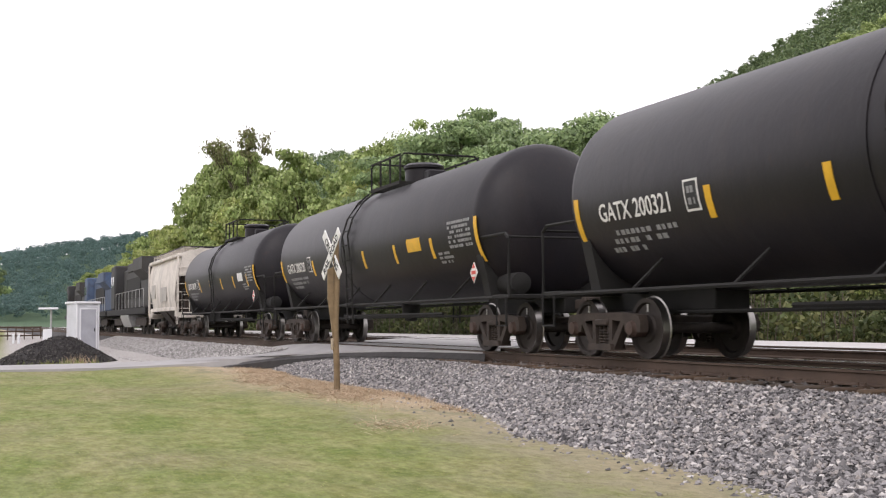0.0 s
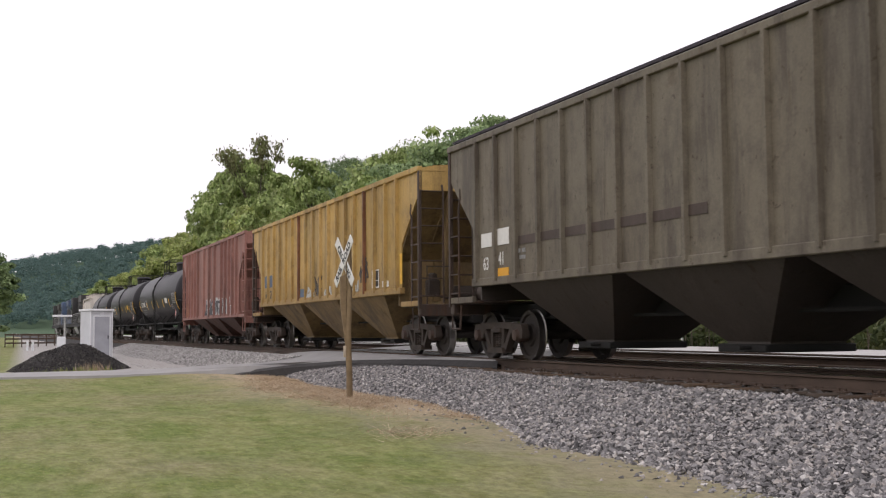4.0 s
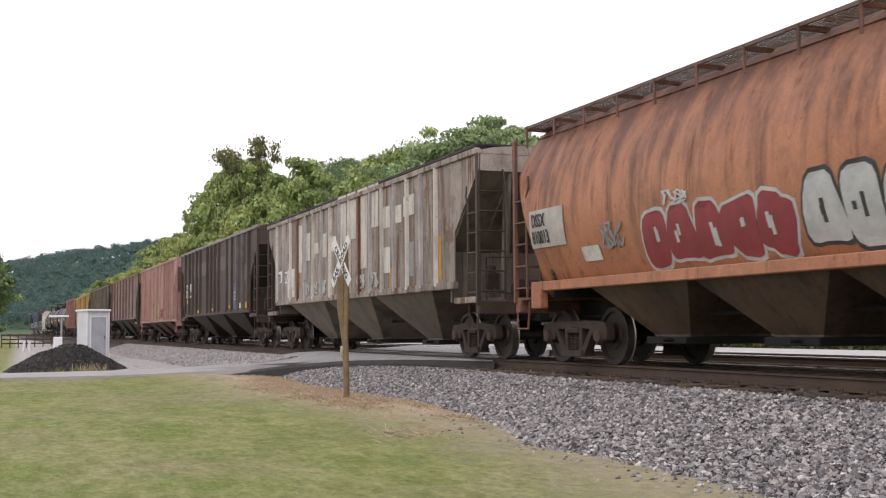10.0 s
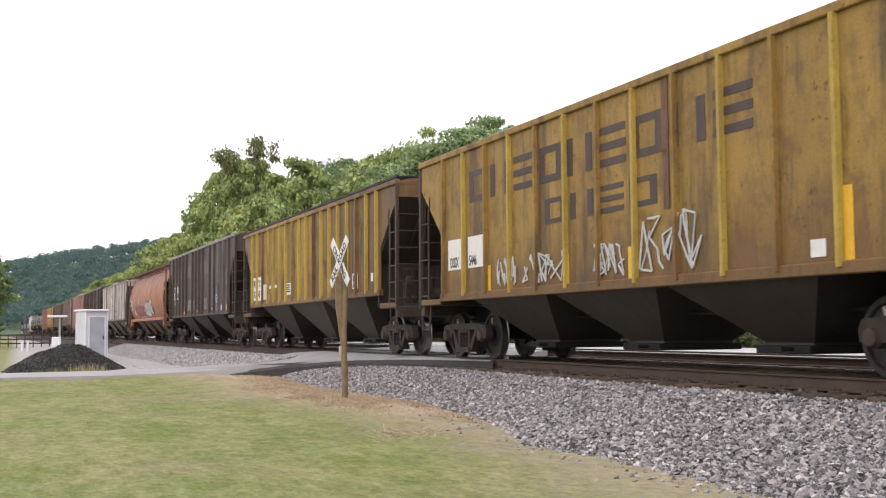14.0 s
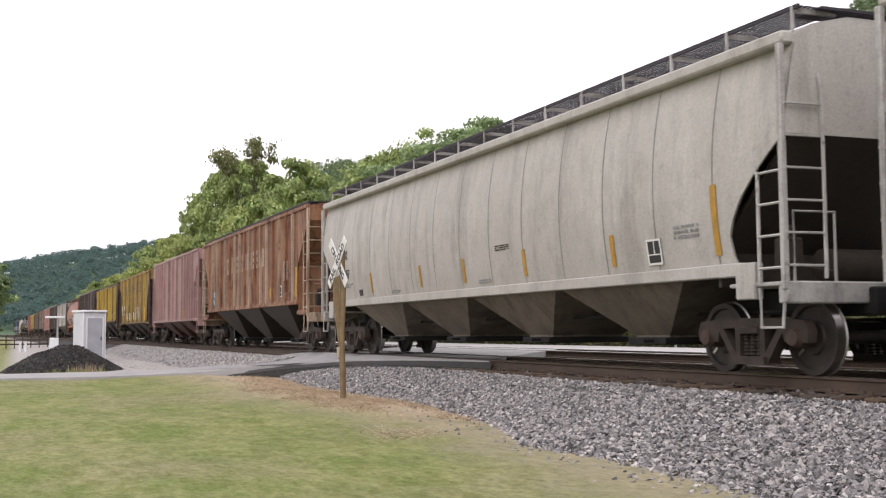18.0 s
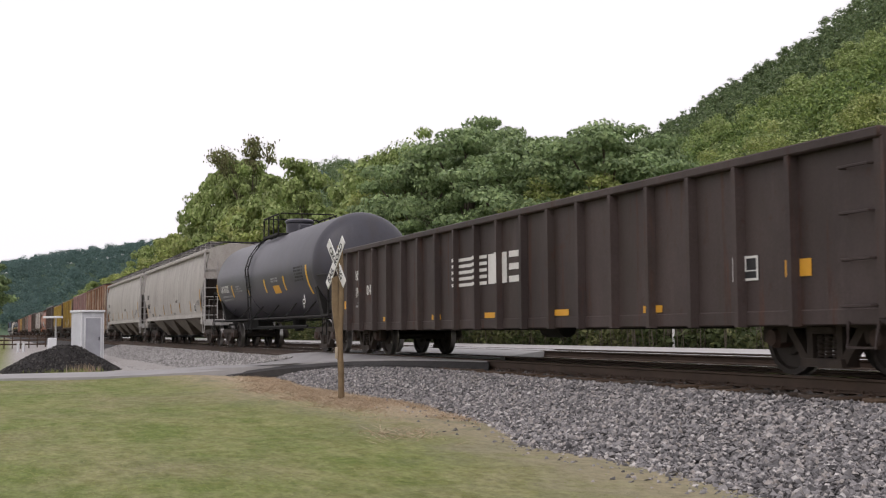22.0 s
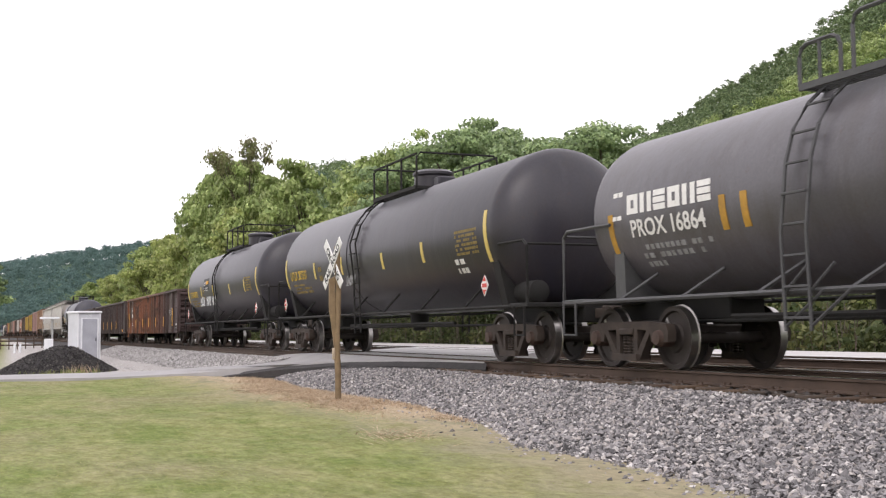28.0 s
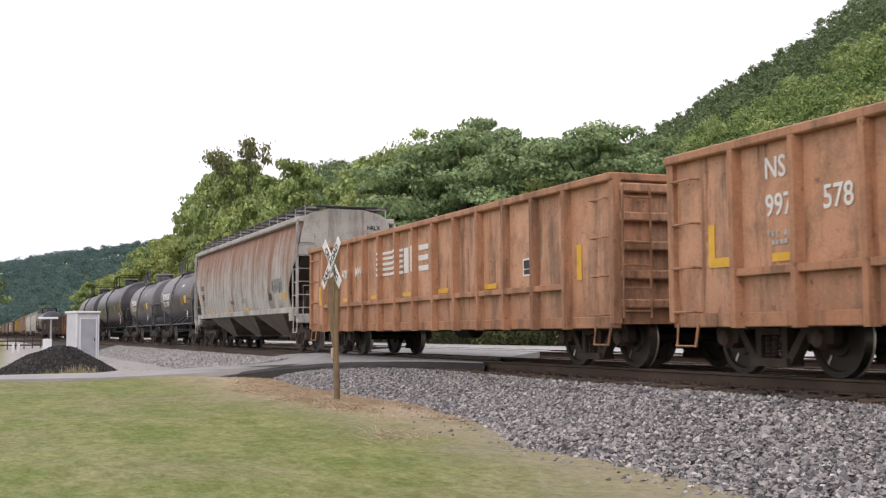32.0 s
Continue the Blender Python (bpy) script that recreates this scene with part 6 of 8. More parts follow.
def round_cars():
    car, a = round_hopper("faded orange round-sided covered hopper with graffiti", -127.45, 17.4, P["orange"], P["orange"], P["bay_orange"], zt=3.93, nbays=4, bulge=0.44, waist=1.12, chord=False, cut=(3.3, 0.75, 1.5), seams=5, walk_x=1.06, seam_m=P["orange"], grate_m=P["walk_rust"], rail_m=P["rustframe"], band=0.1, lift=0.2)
    seen = {o.name for o in car.children}
    panels(car, a, [("number_patch", 0.74, 1.96, 1.93, 2.56, M["worn_white"]), ("blank_patch", 2.4, 2.95, 1.62, 1.85, P["patchwhite"]), ("yellow_patch", 10.3, 10.7, 2.05, 2.2, M["old_yellow"]), ("dark_patch", 10.75, 11.3, 1.62, 1.95, P["darkbrown"])], -1.518)
    marks(car, a, [("DSSX", 0.22, 0.86, 2.28, M["black"]), ("810013", 0.22, 0.84, 2.0, M["black"])], 0.66, -1.54)
    bubble(car, a - 4.2, 1.46, 3.3, 0.72, M["spray_red"], M["spray_white"], 5, 71)
    bubble(car, a - 7.7, 1.5, 1.9, 0.78, M["spray_white"], M["spray_dark"], 3, 73)
    bubble(car, a - 9.8, 1.55, 1.0, 0.8, M["spray_white"], M["spray_dark"], 1, 77)
    scrawl(car, a - 4.9, 2.26, 0.6, 0.18, M["spray_white"], -1.51, 75, 4, 0.03)
    scrawl(car, a - 3.1, 1.75, 0.6, 0.4, M["grey_lettering"], -1.51, 76, 4, 0.03)
    lay_on(car, seen, 1.27, 3.93, 1.12, 0.44)
    for k, (label, lead, pitch, body, code, num) in enumerate((("off-white round-sided covered hopper with roof walkway", -231.85, 21.1, P["white"], "SOXX", "121897"), ("dusty white round-sided covered hopper with roof walkway", -253.05, 20.8, P["white2"], "NLX", "648337"))):
        car, a = round_hopper(label, lead, pitch, body, body, P["bay_grey"], seam_m=P["seam"], rail_m=P["railwhite"], seams=14)
        seen = {o.name for o in car.children}
        marks(car, a, [(code, 0.24, 1.6, 2.4, M["black"]), (num, 0.25, 1.62, 1.9, M["black"])], 0.88)
        panels(car, a, [("reflector", u, u + 0.11, 1.5, 1.96, M["old_yellow"]) for u in (1.35, 4.15, 7.5, 9.9, 12.6, 15.6)])
        side_bars(car, a - 1.75, 1.78, [(1.0, 7), (0.9, 6)], M["grey_lettering"], -1.51, 0.035, k)
        side_bars(car, a - 11.5, 2.1, [(0.6, 7)] * 3, P["wornname"], -1.51, 0.022, k + 5)
        side_bars(car, a - 5.6, 1.5, [(0.6, 7)] * 2, M["grey_lettering"], -1.51, 0.025, k + 6)
        side_bars(car, a - 10.6, 1.52, [(0.6, 7)] * 2, M["grey_lettering"], -1.51, 0.025, k + 7)
        panels(car, a, [("stencil_panel", 3.2, 3.45, 1.45, 1.6, M["black"]), ("reflector", 18.2, 18.32, 1.5, 2.4, M["old_yellow"])])
        inspection_box(car, a, 16.6, 1.46, 0.36, 0.36)
        side_bars(car, a - 17.3, 1.95, [(0.6, 6)] * 3, M["grey_lettering"], -1.51, 0.04, k + 9)
        lay_on(car, seen, 1.27, 3.95)
    car, a = round_hopper("grey covered hopper with heavy rust stains and walkway", -416.95, 18.35, P["rustwhite"], P["greyroof"], P["bay_grey"], nbays=3, roof_m=P["greyroof"], seam_m=P["seam"], rail_m=P["railwhite"], zt=3.85, zb=1.22, seams=9)
    seen = {o.name for o in car.children}
    marks(car, a, [("NRLX", 0.22, 1.55, 2.3, P["seam"]), ("5965", 0.26, 1.72, 1.9, M["black"])], 0.72)
    panels(car, a, [("reflector", u, u + 0.45, 1.34, 1.44, M["orange_patch"]) for u in (3.4, 6.6, 9.8)] + [("reflector", 1.2, 1.5, 1.75, 1.92, M["orange_patch"]), ("reflector", 15.1, 15.5, 1.6, 1.78, M["orange_patch"]), ("stencil_panel", 13.3, 13.65, 1.6, 1.82, M["black"])])
    side_bars(car, a - 1.75, 1.8, [(0.9, 6), (0.8, 6)], M["grey_lettering"], -1.51, 0.04, 4)
    side_bars(car, a - 7.3, 1.75, [(0.6, 6)] * 3, M["spray_red"], -1.51, 0.03, 5)
    side_bars(car, a - 9.3, 1.75, [(0.6, 6)] * 3, M["grey_lettering"], -1.51, 0.03, 6)
    scrawl(car, a - 13.8, 1.8, 1.3, 0.45, M["grey_lettering"], -1.51, 78, 7, 0.03)
    lay_on(car, seen, 1.22, 3.85)
    for text, z in (("NRLX", 3.62), ("5965", 3.4)):
        me = lettering(text, 0.13, 0.002)
        me.materials.clear()
        me.transform(Matrix(((0.9, 0, 0, 0.62), (0, 0, -1, -a - 0.004), (0, 1, 0, z), (0, 0, 0, 1))))
        me.materials.append(M["black"])
        part("lettering", me, M["black"], car, "stencilled car lettering")


def tanks():
    R, zc = 1.5, 2.5
    car, a = tank_car("grey-black tank car with yellow stripes and notice", -274.5, 18.0, R, zc, P["grey_tank"], M["under"], bands=(0.4,), platform_at=0.5, ladder_at=0.42, platform=1.05, rail_high=0.68)
    shell_stripes(car, a, [(0.5, 1.7, 2.45), (3.3, 1.86, 2.3), (5.95, 1.86, 2.3), (8.6, 1.86, 2.3), (11.2, 1.86, 2.3), (13.95, 1.66, 2.5)], R, zc, M["yellow"])
    shell_text(car, "GATX67222", 0.26, a - 1.25, 2.08, R, zc, M["white"], 0.002, 0.8)
    shell_bars(car, a - 1.3, 1.96, [(1.8, 7), (1.7, 6)], R, zc, M["grey_lettering"], 0.07, 1)
    shell_bars(car, a - 3.8, 2.26, [(0.9, 4), (1.1, 5), (1.4, 6)], R, zc, M["grey_lettering"], 0.05, 2)
    shell_patch(car, "notice", a - 9.75, a - 10.55, 1.8, 2.05, R, zc, M["orange_patch"], "orange notice panel")
    shell_bars(car, a - 9.6, 2.3, [(1.0, 5), (0.9, 5)], R, zc, M["grey_lettering"], 0.05, 3)
    shell_bars(car, a - 12.6, 2.5, [(1.0, 5)] * 5, R, zc, M["black"], 0.055, 4)
    placard(car, a - 13.6, 1.45, mat=M["black"])
    for k, (lead, pitch, code, label) in enumerate(((-355.8, 17.6, "UTLX 207322", "satin black tank car with white graffiti tags"), (-373.35, 19.0, "UTLX 207331", "long satin black tank car with yellow numbers"))):
        car, a = tank_car(label, lead, pitch, R, zc, P["black2"], M["under"], bands=(0.42,), platform=1.5)
        shell_stripes(car, a, [(0.65, 1.9, 2.75), (3.75, 2.05, 2.5), (6.3, 2.05, 2.5), (9.5, 2.02, 2.4), (12.1, 2.02, 2.45), (15.4 if k else 14.0, 1.85, 2.8)], R, zc, M["pale_yellow"])
        shell_text(car, code, 0.26, a - 1.2, 2.1, R, zc, M["stencil_yellow"], 0.003, 0.86)
        shell_bars(car, a - 1.3, 1.98, [(1.2, 5), (1.8, 7), (1.8, 7)], R, zc, M["dim_yellow"], 0.06, 5)
        shell_bars(car, a - (14.0 if k else 12.2), 2.52, [(1.1, 5)] * 6, R, zc, M["dim_yellow"], 0.05, 6)
        shell_bars(car, a - 4.2, 2.36, [(0.34, 1), (0.34, 1)], R, zc, M["dim_yellow"], 0.14, 7)
        if not k:
            shell_patch(car, "sign_plate", a - 4.5, a - 5.55, 2.3, 2.8, R, zc, M["black"], "dark sign plate with white bars")
            shell_bars(car, a - 4.55, 2.66, [(0.35, 1), (0.95, 3)], R - 0.0, zc, M["white"], 0.13, 8)
            shell_patch(car, "ear_of_wheat", a - 4.95, a - 5.5, 2.56, 2.7, R + 0.004, zc, M["orange_patch"], "orange wheat-ear shape")
            for j, u in enumerate((3.5, 4.7, 6.0)):
                scrawl(car, a - u, 1.7, 1.0, 0.55, M["spray_white"], -1.42, 80 + j, 6, 0.035)
        else:
            scrawl(car, a - 6.6, 1.75, 0.7, 0.3, M["grey_lettering"], -1.4, 84, 4, 0.03)
            shell_bars(car, a - 13.8, 1.98, [(0.5, 1), (0.5, 3)], R, zc, M["white"], 0.1, 9)
        placard(car, a - (2 * a - 1.0), 1.42)
        placard(car, a - 0.4, 1.42)
    R, zc = 1.3, 2.3
    for k, (lead, pitch, num, label) in enumerate(((-392.35, 12.85, "PROX 16864", "short charcoal tank car with bold white shapes"), (-405.2, 12.4, "PROX 16009", "short dark tank car with bold white shapes"))):
        car, a = tank_car(label, lead, pitch, R, zc, P["procor"] if not k else P["procor2"], M["dark_frame"], bands=(), platform_at=0.57, ladder_at=0.5, platform=1.15, rail_high=0.8, overhang=0.98, hoops=True)
        blocks(car, a, 1.15, 3.3, 2.26, 2.55, 6, M["white"], R=R, zc=zc, slant=-0.12, thin=0.36)
        blocks(car, a, 0.72, 1.0, 2.2, 2.62, 2, M["white"], R=R, zc=zc, solid=True)
        shell_text(car, num, 0.25, a - 1.2, 1.93, R, zc, M["white"], 0.006, 1.0)
        shell_bars(car, a - 1.35, 1.8, [(1.8, 7), (1.7, 6), (0.5, 2)], R, zc, M["grey_lettering"], 0.07, k)
        shell_stripes(car, a, [(0.6, 1.62, 2.3), (3.4, 1.85, 2.3), (3.85, 1.85, 2.3), (6.5, 1.85, 2.25), (6.95, 1.85, 2.25), (9.2, 1.55, 2.4)], R, zc, M["old_yellow"])
        shell_patch(car, "notice", a - 7.5, a - 8.05, 1.98, 2.32, R, zc, M["notice_yellow"] if not k else M["yellow"], "printed yellow notice")
        shell_bars(car, a - 6.75, 1.72, [(1.0, 5), (0.9, 5), (1.1, 6)], R, zc, M["grey_lettering"], 0.045, k + 12)
        shell_bars(car, a - 8.3, 2.4, [(0.8, 4)] * 6, R, zc, M["grey_lettering"], 0.05, k + 3)
        shell_bars(car, a - 6.6, 2.85, [(0.6, 2)], R, zc, M["white"], 0.1, k + 4)
        placard(car, a - 9.3, 1.4, mat=M["black"])


def arrow(car, a, u):
    """A white arrow painted low on the side, pointing down."""
    b = Build()
    b.box(-1.49, -1.482, a - u - 0.025, a - u + 0.025, 0.82, 1.15)
    b.prism([(a - u - 0.09, 0.84), (a - u + 0.09, 0.84), (a - u, 0.68)], -1.49, -1.482)
    part("painted_arrow", b, M["white"], car, "white arrow pointing down")


def gondolas():
    def emblem(car, a, u0, z0, z1, mat, ribs, x_rib):
        n = 5
        h = (z1 - z0) / (2 * n - 1)
        panels(car, a, [("painted_stripe", u0 + 0.1 * (i % 2), u0 + 1.7, z0 + 2 * h * i, z0 + h * (2 * i + 1), mat) for i in range(n)], -1.47)
        for p, q, lo, hi in ((1.78, 2.06, 0, 1), (2.3, 2.58, 0, 1), (2.68, 3.25, 0.8, 1), (2.68, 3.25, 0.4, 0.6), (2.68, 3.25, 0, 0.2)):
            panels(car, a, [("painted_shape", u0 + p, u0 + q, z0 + lo * (z1 - z0), z0 + hi * (z1 - z0), mat)], -1.47)
        for i in range(ribs):
            u = 1.45 + (2 * a - 2.9) * i / (ribs - 1)
            if u0 < u < u0 + 1.7:
                panels(car, a, [("painted_stripe", u - 0.035, u + 0.035, z0 + 2 * h * k, z0 + h * (2 * k + 1), mat) for k in range(n)], x_rib)
            elif u0 + 1.7 < u < u0 + 3.2:
                panels(car, a, [("painted_shape", u - 0.035, u + 0.035, z0, z1, mat)], x_rib)
    car, a = gondola("black-brown gondola with white emblem shapes", -291.35, 21.5, P["gon"], P["gon"], ribs=18)
    emblem(car, a, 8.2, 1.42, 1.97, M["white"], 18, -1.583)
    marks(car, a, [("NS", 0.24, 1.86, 1.84, M["white"]), ("195", 0.24, 1.86, 1.42, M["white"]), ("014", 0.24, 2.75, 1.45, M["white"])], 0.66, -1.47)
    panels(car, a, [("reflector", 0.92, 1.4, 1.14, 1.34, M["orange_patch"])] + [("reflector", u, u + 0.48, 0.8, 0.9, M["orange_patch"]) for u in (4.0, 7.1, 9.8, 12.6, 15.3)] + [("reflector", 18.4, 18.85, 1.16, 1.36, M["orange_patch"])], -1.47)
    inspection_box(car, a, 17.4, 1.15, 0.5, 0.3, x=-1.468)
    side_bars(car, a - 1.9, 1.3, [(0.4, 3), (0.4, 3)], M["grey_lettering"], -1.466, 0.05, 2)
    car, a = gondola("long black-brown gondola with worn name shapes", -313.1, 21.25, P["gon"], P["gon"], ribs=18)
    marks(car, a, [("NW", 0.26, 1.82, 1.92, M["white"]), ("970", 0.26, 2.72, 1.93, M["white"]), ("68", 0.26, 3.85, 1.94, M["white"])], 0.66, -1.47)
    blocks(car, a, 5.0, 8.6, 1.75, 2.1, 5, P["wornname"], -1.468)
    blocks(car, a, 9.6, 16.0, 1.78, 2.12, 9, P["wornname"], -1.468)
    panels(car, a, [("reflector", u, u + 0.13, 0.88, 1.4, M["orange_patch"]) for u in (2.5, 4.55, 7.0, 9.7, 12.6, 15.4)] + [("reflector", 0.15, 0.6, 0.72, 0.82, M["orange_patch"]), ("reflector", 18.9, 19.4, 0.72, 0.84, M["orange_patch"])], -1.6)
    inspection_box(car, a, 15.9, 1.4, 0.5, 0.3, x=-1.468)
    for u in (9.1, 9.75):
        arrow(car, a, u)
    side_bars(car, a - 2.1, 1.4, [(0.5, 4), (0.45, 3)], M["grey_lettering"], -1.466, 0.05, 3)
    car, a = gondola("rust-stained gondola with orange patches and yellow reflectors", -334.35, 20.8, P["gonrust"], P["gonrust"], ribs=20, skip=(1, 18), end_ribs=7)
    arrow(car, a, 11.25)
    marks(car, a, [("NS", 0.24, 1.62, 1.88, M["white"]), ("194925", 0.22, 1.6, 1.54, M["white"])], 0.74, -1.47)
    panels(car, a, [("rust_patch", 3.0, 3.75, 1.75, 2.2, P["gonorange2"]), ("rust_patch", 3.0, 3.7, 1.2, 1.5, P["gonorange2"]), ("rust_patch", 5.8, 6.4, 1.15, 1.4, P["gonorange2"])], -1.465)
    panels(car, a, [("reflector", u, u + 0.13, 0.93, 1.8 if u < 2 or u > 17 else 1.4, M["orange_patch"]) for u in (1.36, 4.6, 7.6, 10.05, 12.6, 15.4, 18.2)], -1.6)
    side_bars(car, a - 1.9, 1.2, [(0.9, 6), (0.9, 6)], M["white"], -1.466, 0.06, 4)
    inspection_box(car, a, 17.1, 1.45, 0.6, 0.38, x=-1.47)
    side_bars(car, a - 16.35, 1.72, [(0.5, 5), (0.45, 4)], M["grey_lettering"], -1.466, 0.06, 17)
    side_bars(car, a - 18.45, 1.05, [(0.5, 4)], M["white"], -1.466, 0.09, 14)
    side_bars(car, a - 15.9, 0.9, [(0.3, 2), (0.3, 3)], M["grey_lettering"], -1.48, 0.04, 15)
    side_bars(car, a - 18.1, 0.86, [(0.9, 6), (0.8, 6)], M["grey_lettering"], -1.48, 0.03, 16)
    car, a = gondola("orange work gondola with white emblem shapes", -435.3, 17.95, P["gonorange"], P["gonorange_rib"], zt=2.87, ledge=1.26, ribs=13, rib=(0.14, 0.13))
    emblem(car, a, 5.7, 1.85, 2.4, M["white"], 13, -1.593)
    marks(car, a, [("NS", 0.24, 1.85, 2.3, M["white"]), ("997", 0.24, 1.8, 1.9, M["white"]), ("408", 0.24, 2.85, 1.92, M["white"]), ("MW", 0.24, 3.95, 1.94, M["white"])], 0.84, -1.47)
    panels(car, a, [("reflector", u, u + 0.5, 1.34, 1.43, M["yellow"]) for u in (3.0, 5.2, 7.4, 9.5, 11.8)] + [("reflector", 0.75, 0.9, 1.3, 1.8, M["yellow"]), ("reflector", 0.75, 1.2, 1.3, 1.42, M["yellow"]), ("reflector", 15.3, 15.45, 1.35, 1.9, M["yellow"])], -1.47)
    inspection_box(car, a, 13.4, 1.5, 0.5, 0.3, x=-1.47)
    car, a = gondola("orange work gondola with white numbers and yellow bars", -453.26, 17.95, P["gonorange"], P["gonorange_rib"], zt=2.87, ledge=1.26, ribs=13, rib=(0.14, 0.13))
    marks(car, a, [("NS", 0.26, 1.97, 2.35, M["white"]), ("997", 0.27, 1.97, 1.9, M["white"]), ("578", 0.27, 2.97, 1.9, M["white"])], 0.88, -1.47)
    panels(car, a, [("reflector", 0.82, 0.95, 1.35, 1.9, M["yellow"]), ("reflector", 0.82, 1.3, 1.35, 1.47, M["yellow"]), ("reflector", 2.08, 2.58, 1.36, 1.46, M["yellow"])], -1.47)
    side_bars(car, a - 2.0, 1.72, [(0.6, 4), (0.6, 4)], M["worn_white"], -1.466, 0.06, 4)


front_of_train()
ribbed_cars()
round_cars()
tanks()
gondolas()

# ---- ground, tracks and road ----
def lawn_material():
    """Mown grass that turns to straw and bare soil towards the ballast, with gravel past the lane."""
    m, ns, ls, out = nodes_of("lawn")
    tc = ns.new("ShaderNodeTexCoord")
    xyz = node(ns, ls, "SeparateXYZ", {"Vector": tc.outputs["Object"]})
    big = noise_at(ns, ls, 0.22, detail=3)
    mid = noise_at(ns, ls, 1.1, (1, 0.4, 1), detail=6, rough=0.7)
    fine = noise_at(ns, ls, 14, (1, 0.42, 1), detail=4, rough=0.7)
    green = mix(ns, ls, ramp(ns, ls, mid, [(0.4, 0.0), (0.6, 1.0)]), (0.21, 0.262, 0.076), (0.335, 0.342, 0.15))
    green = mix(ns, ls, ramp(ns, ls, big, [(0.44, 0.0), (0.66, 0.6)]), green, (0.36, 0.312, 0.205))
    green = mix(ns, ls, 0.7, green, ramp(ns, ls, fine, [(0.28, 0.35), (0.72, 1.0)]), "MULTIPLY")
    small = noise_at(ns, ls, 4.5, (1, 0.45, 1), (2, 5, 0), 5, 0.7)
    green = mix(ns, ls, 0.75, green, ramp(ns, ls, small, [(0.38, (0.62, 0.64, 0.42)), (0.6, (1.0, 1.0, 1.0))]), "MULTIPLY")
    toe = node(ns, ls, "MapRange", {"Value": xyz.outputs["Y"], "From Min": 9.0, "From Max": 20.0, "To Min": 5.5, "To Max": 7.1})
    gap = node(ns, ls, "Math", {0: toe.outputs["Result"], 1: xyz.outputs["X"]}, operation="SUBTRACT")
    wob = node(ns, ls, "Math", {0: mid, 1: 5.0, 2: -2.4}, operation="MULTIPLY_ADD")
    edge = node(ns, ls, "Math", {0: gap.outputs[0], 1: wob.outputs[0]}, operation="ADD")
    soil = mix(ns, ls, ramp(ns, ls, fine, [(0.3, 0.0), (0.7, 1.0)]), (0.19, 0.178, 0.108), (0.29, 0.27, 0.17))
    straw = mix(ns, ls, ramp(ns, ls, fine, [(0.3, 0.0), (0.7, 1.0)]), (0.35, 0.27, 0.18), (0.57, 0.45, 0.32))
    straw = mix(ns, ls, ramp(ns, ls, mid, [(0.4, 0.0), (0.52, 1.0)]), soil, straw)
    f1 = ramp(ns, ls, node(ns, ls, "MapRange", {"Value": edge.outputs[0], "From Min": 0.0, "From Max": 2.6}).outputs["Result"], [(0.15, 1.0), (0.6, 0.0)])
    col = mix(ns, ls, f1, green, soil)
    broad = node(ns, ls, "MapRange", {"Value": xyz.outputs["Y"], "From Min": 13.0, "From Max": 21.0, "To Min": 1.0, "To Max": 2.6})
    wide = node(ns, ls, "Math", {0: edge.outputs[0], 1: broad.outputs["Result"]}, operation="DIVIDE")
    f2 = ramp(ns, ls, node(ns, ls, "MapRange", {"Value": wide.outputs[0], "From Min": -0.5, "From Max": 1.7}).outputs["Result"], [(0.35, 1.0), (0.75, 0.0)])
    ease = node(ns, ls, "MapRange", {"Value": xyz.outputs["Y"], "From Min": 12.0, "From Max": 19.0, "To Min": 0.3, "To Max": 1.0})
    f2 = mix(ns, ls, 1.0, f2, ease.outputs["Result"], "MULTIPLY")
    col = mix(ns, ls, f2, col, straw)
    # gravel yard past the lane, rough grass far off
    far = node(ns, ls, "MapRange", {"Value": xyz.outputs["Y"], "From Min": 37.0, "From Max": 39.5})
    yard = mix(ns, ls, ramp(ns, ls, fine, [(0.3, 0.0), (0.7, 1.0)]), (0.27, 0.25, 0.235), (0.46, 0.44, 0.42))
    slant = node(ns, ls, "Math", {0: xyz.outputs["Y"], 1: -0.022, 2: xyz.outputs["X"]}, operation="MULTIPLY_ADD")
    side = node(ns, ls, "MapRange", {"Value": slant.outputs[0], "From Min": -0.6, "From Max": 0.3})
    fy = node(ns, ls, "Math", {0: far.outputs["Result"], 1: side.outputs["Result"]}, operation="MULTIPLY")
    col = mix(ns, ls, fy.outputs[0], col, yard)
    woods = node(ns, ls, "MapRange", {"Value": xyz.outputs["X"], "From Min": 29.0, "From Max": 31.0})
    # dark green ground past 29 to 31 metres to the side
    wood_floor = mix(ns, ls, ramp(ns, ls, mid, [(0.3, 0.0), (0.7, 1.0)]), (0.03, 0.045, 0.014), (0.06, 0.085, 0.025))
    col = mix(ns, ls, woods.outputs["Result"], col, wood_floor)
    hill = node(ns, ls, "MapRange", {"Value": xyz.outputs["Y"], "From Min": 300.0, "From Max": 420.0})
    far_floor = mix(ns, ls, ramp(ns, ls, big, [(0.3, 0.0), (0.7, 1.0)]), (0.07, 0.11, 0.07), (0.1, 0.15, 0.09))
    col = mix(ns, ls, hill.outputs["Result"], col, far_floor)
    ls.new(col, out.inputs["Base Color"])
    out.inputs["Roughness"].default_value = 0.95
    out.inputs["Specular IOR Level"].default_value = 0.15
    bump(ns, ls, fine, 0.7, 0.05, out)
    return m


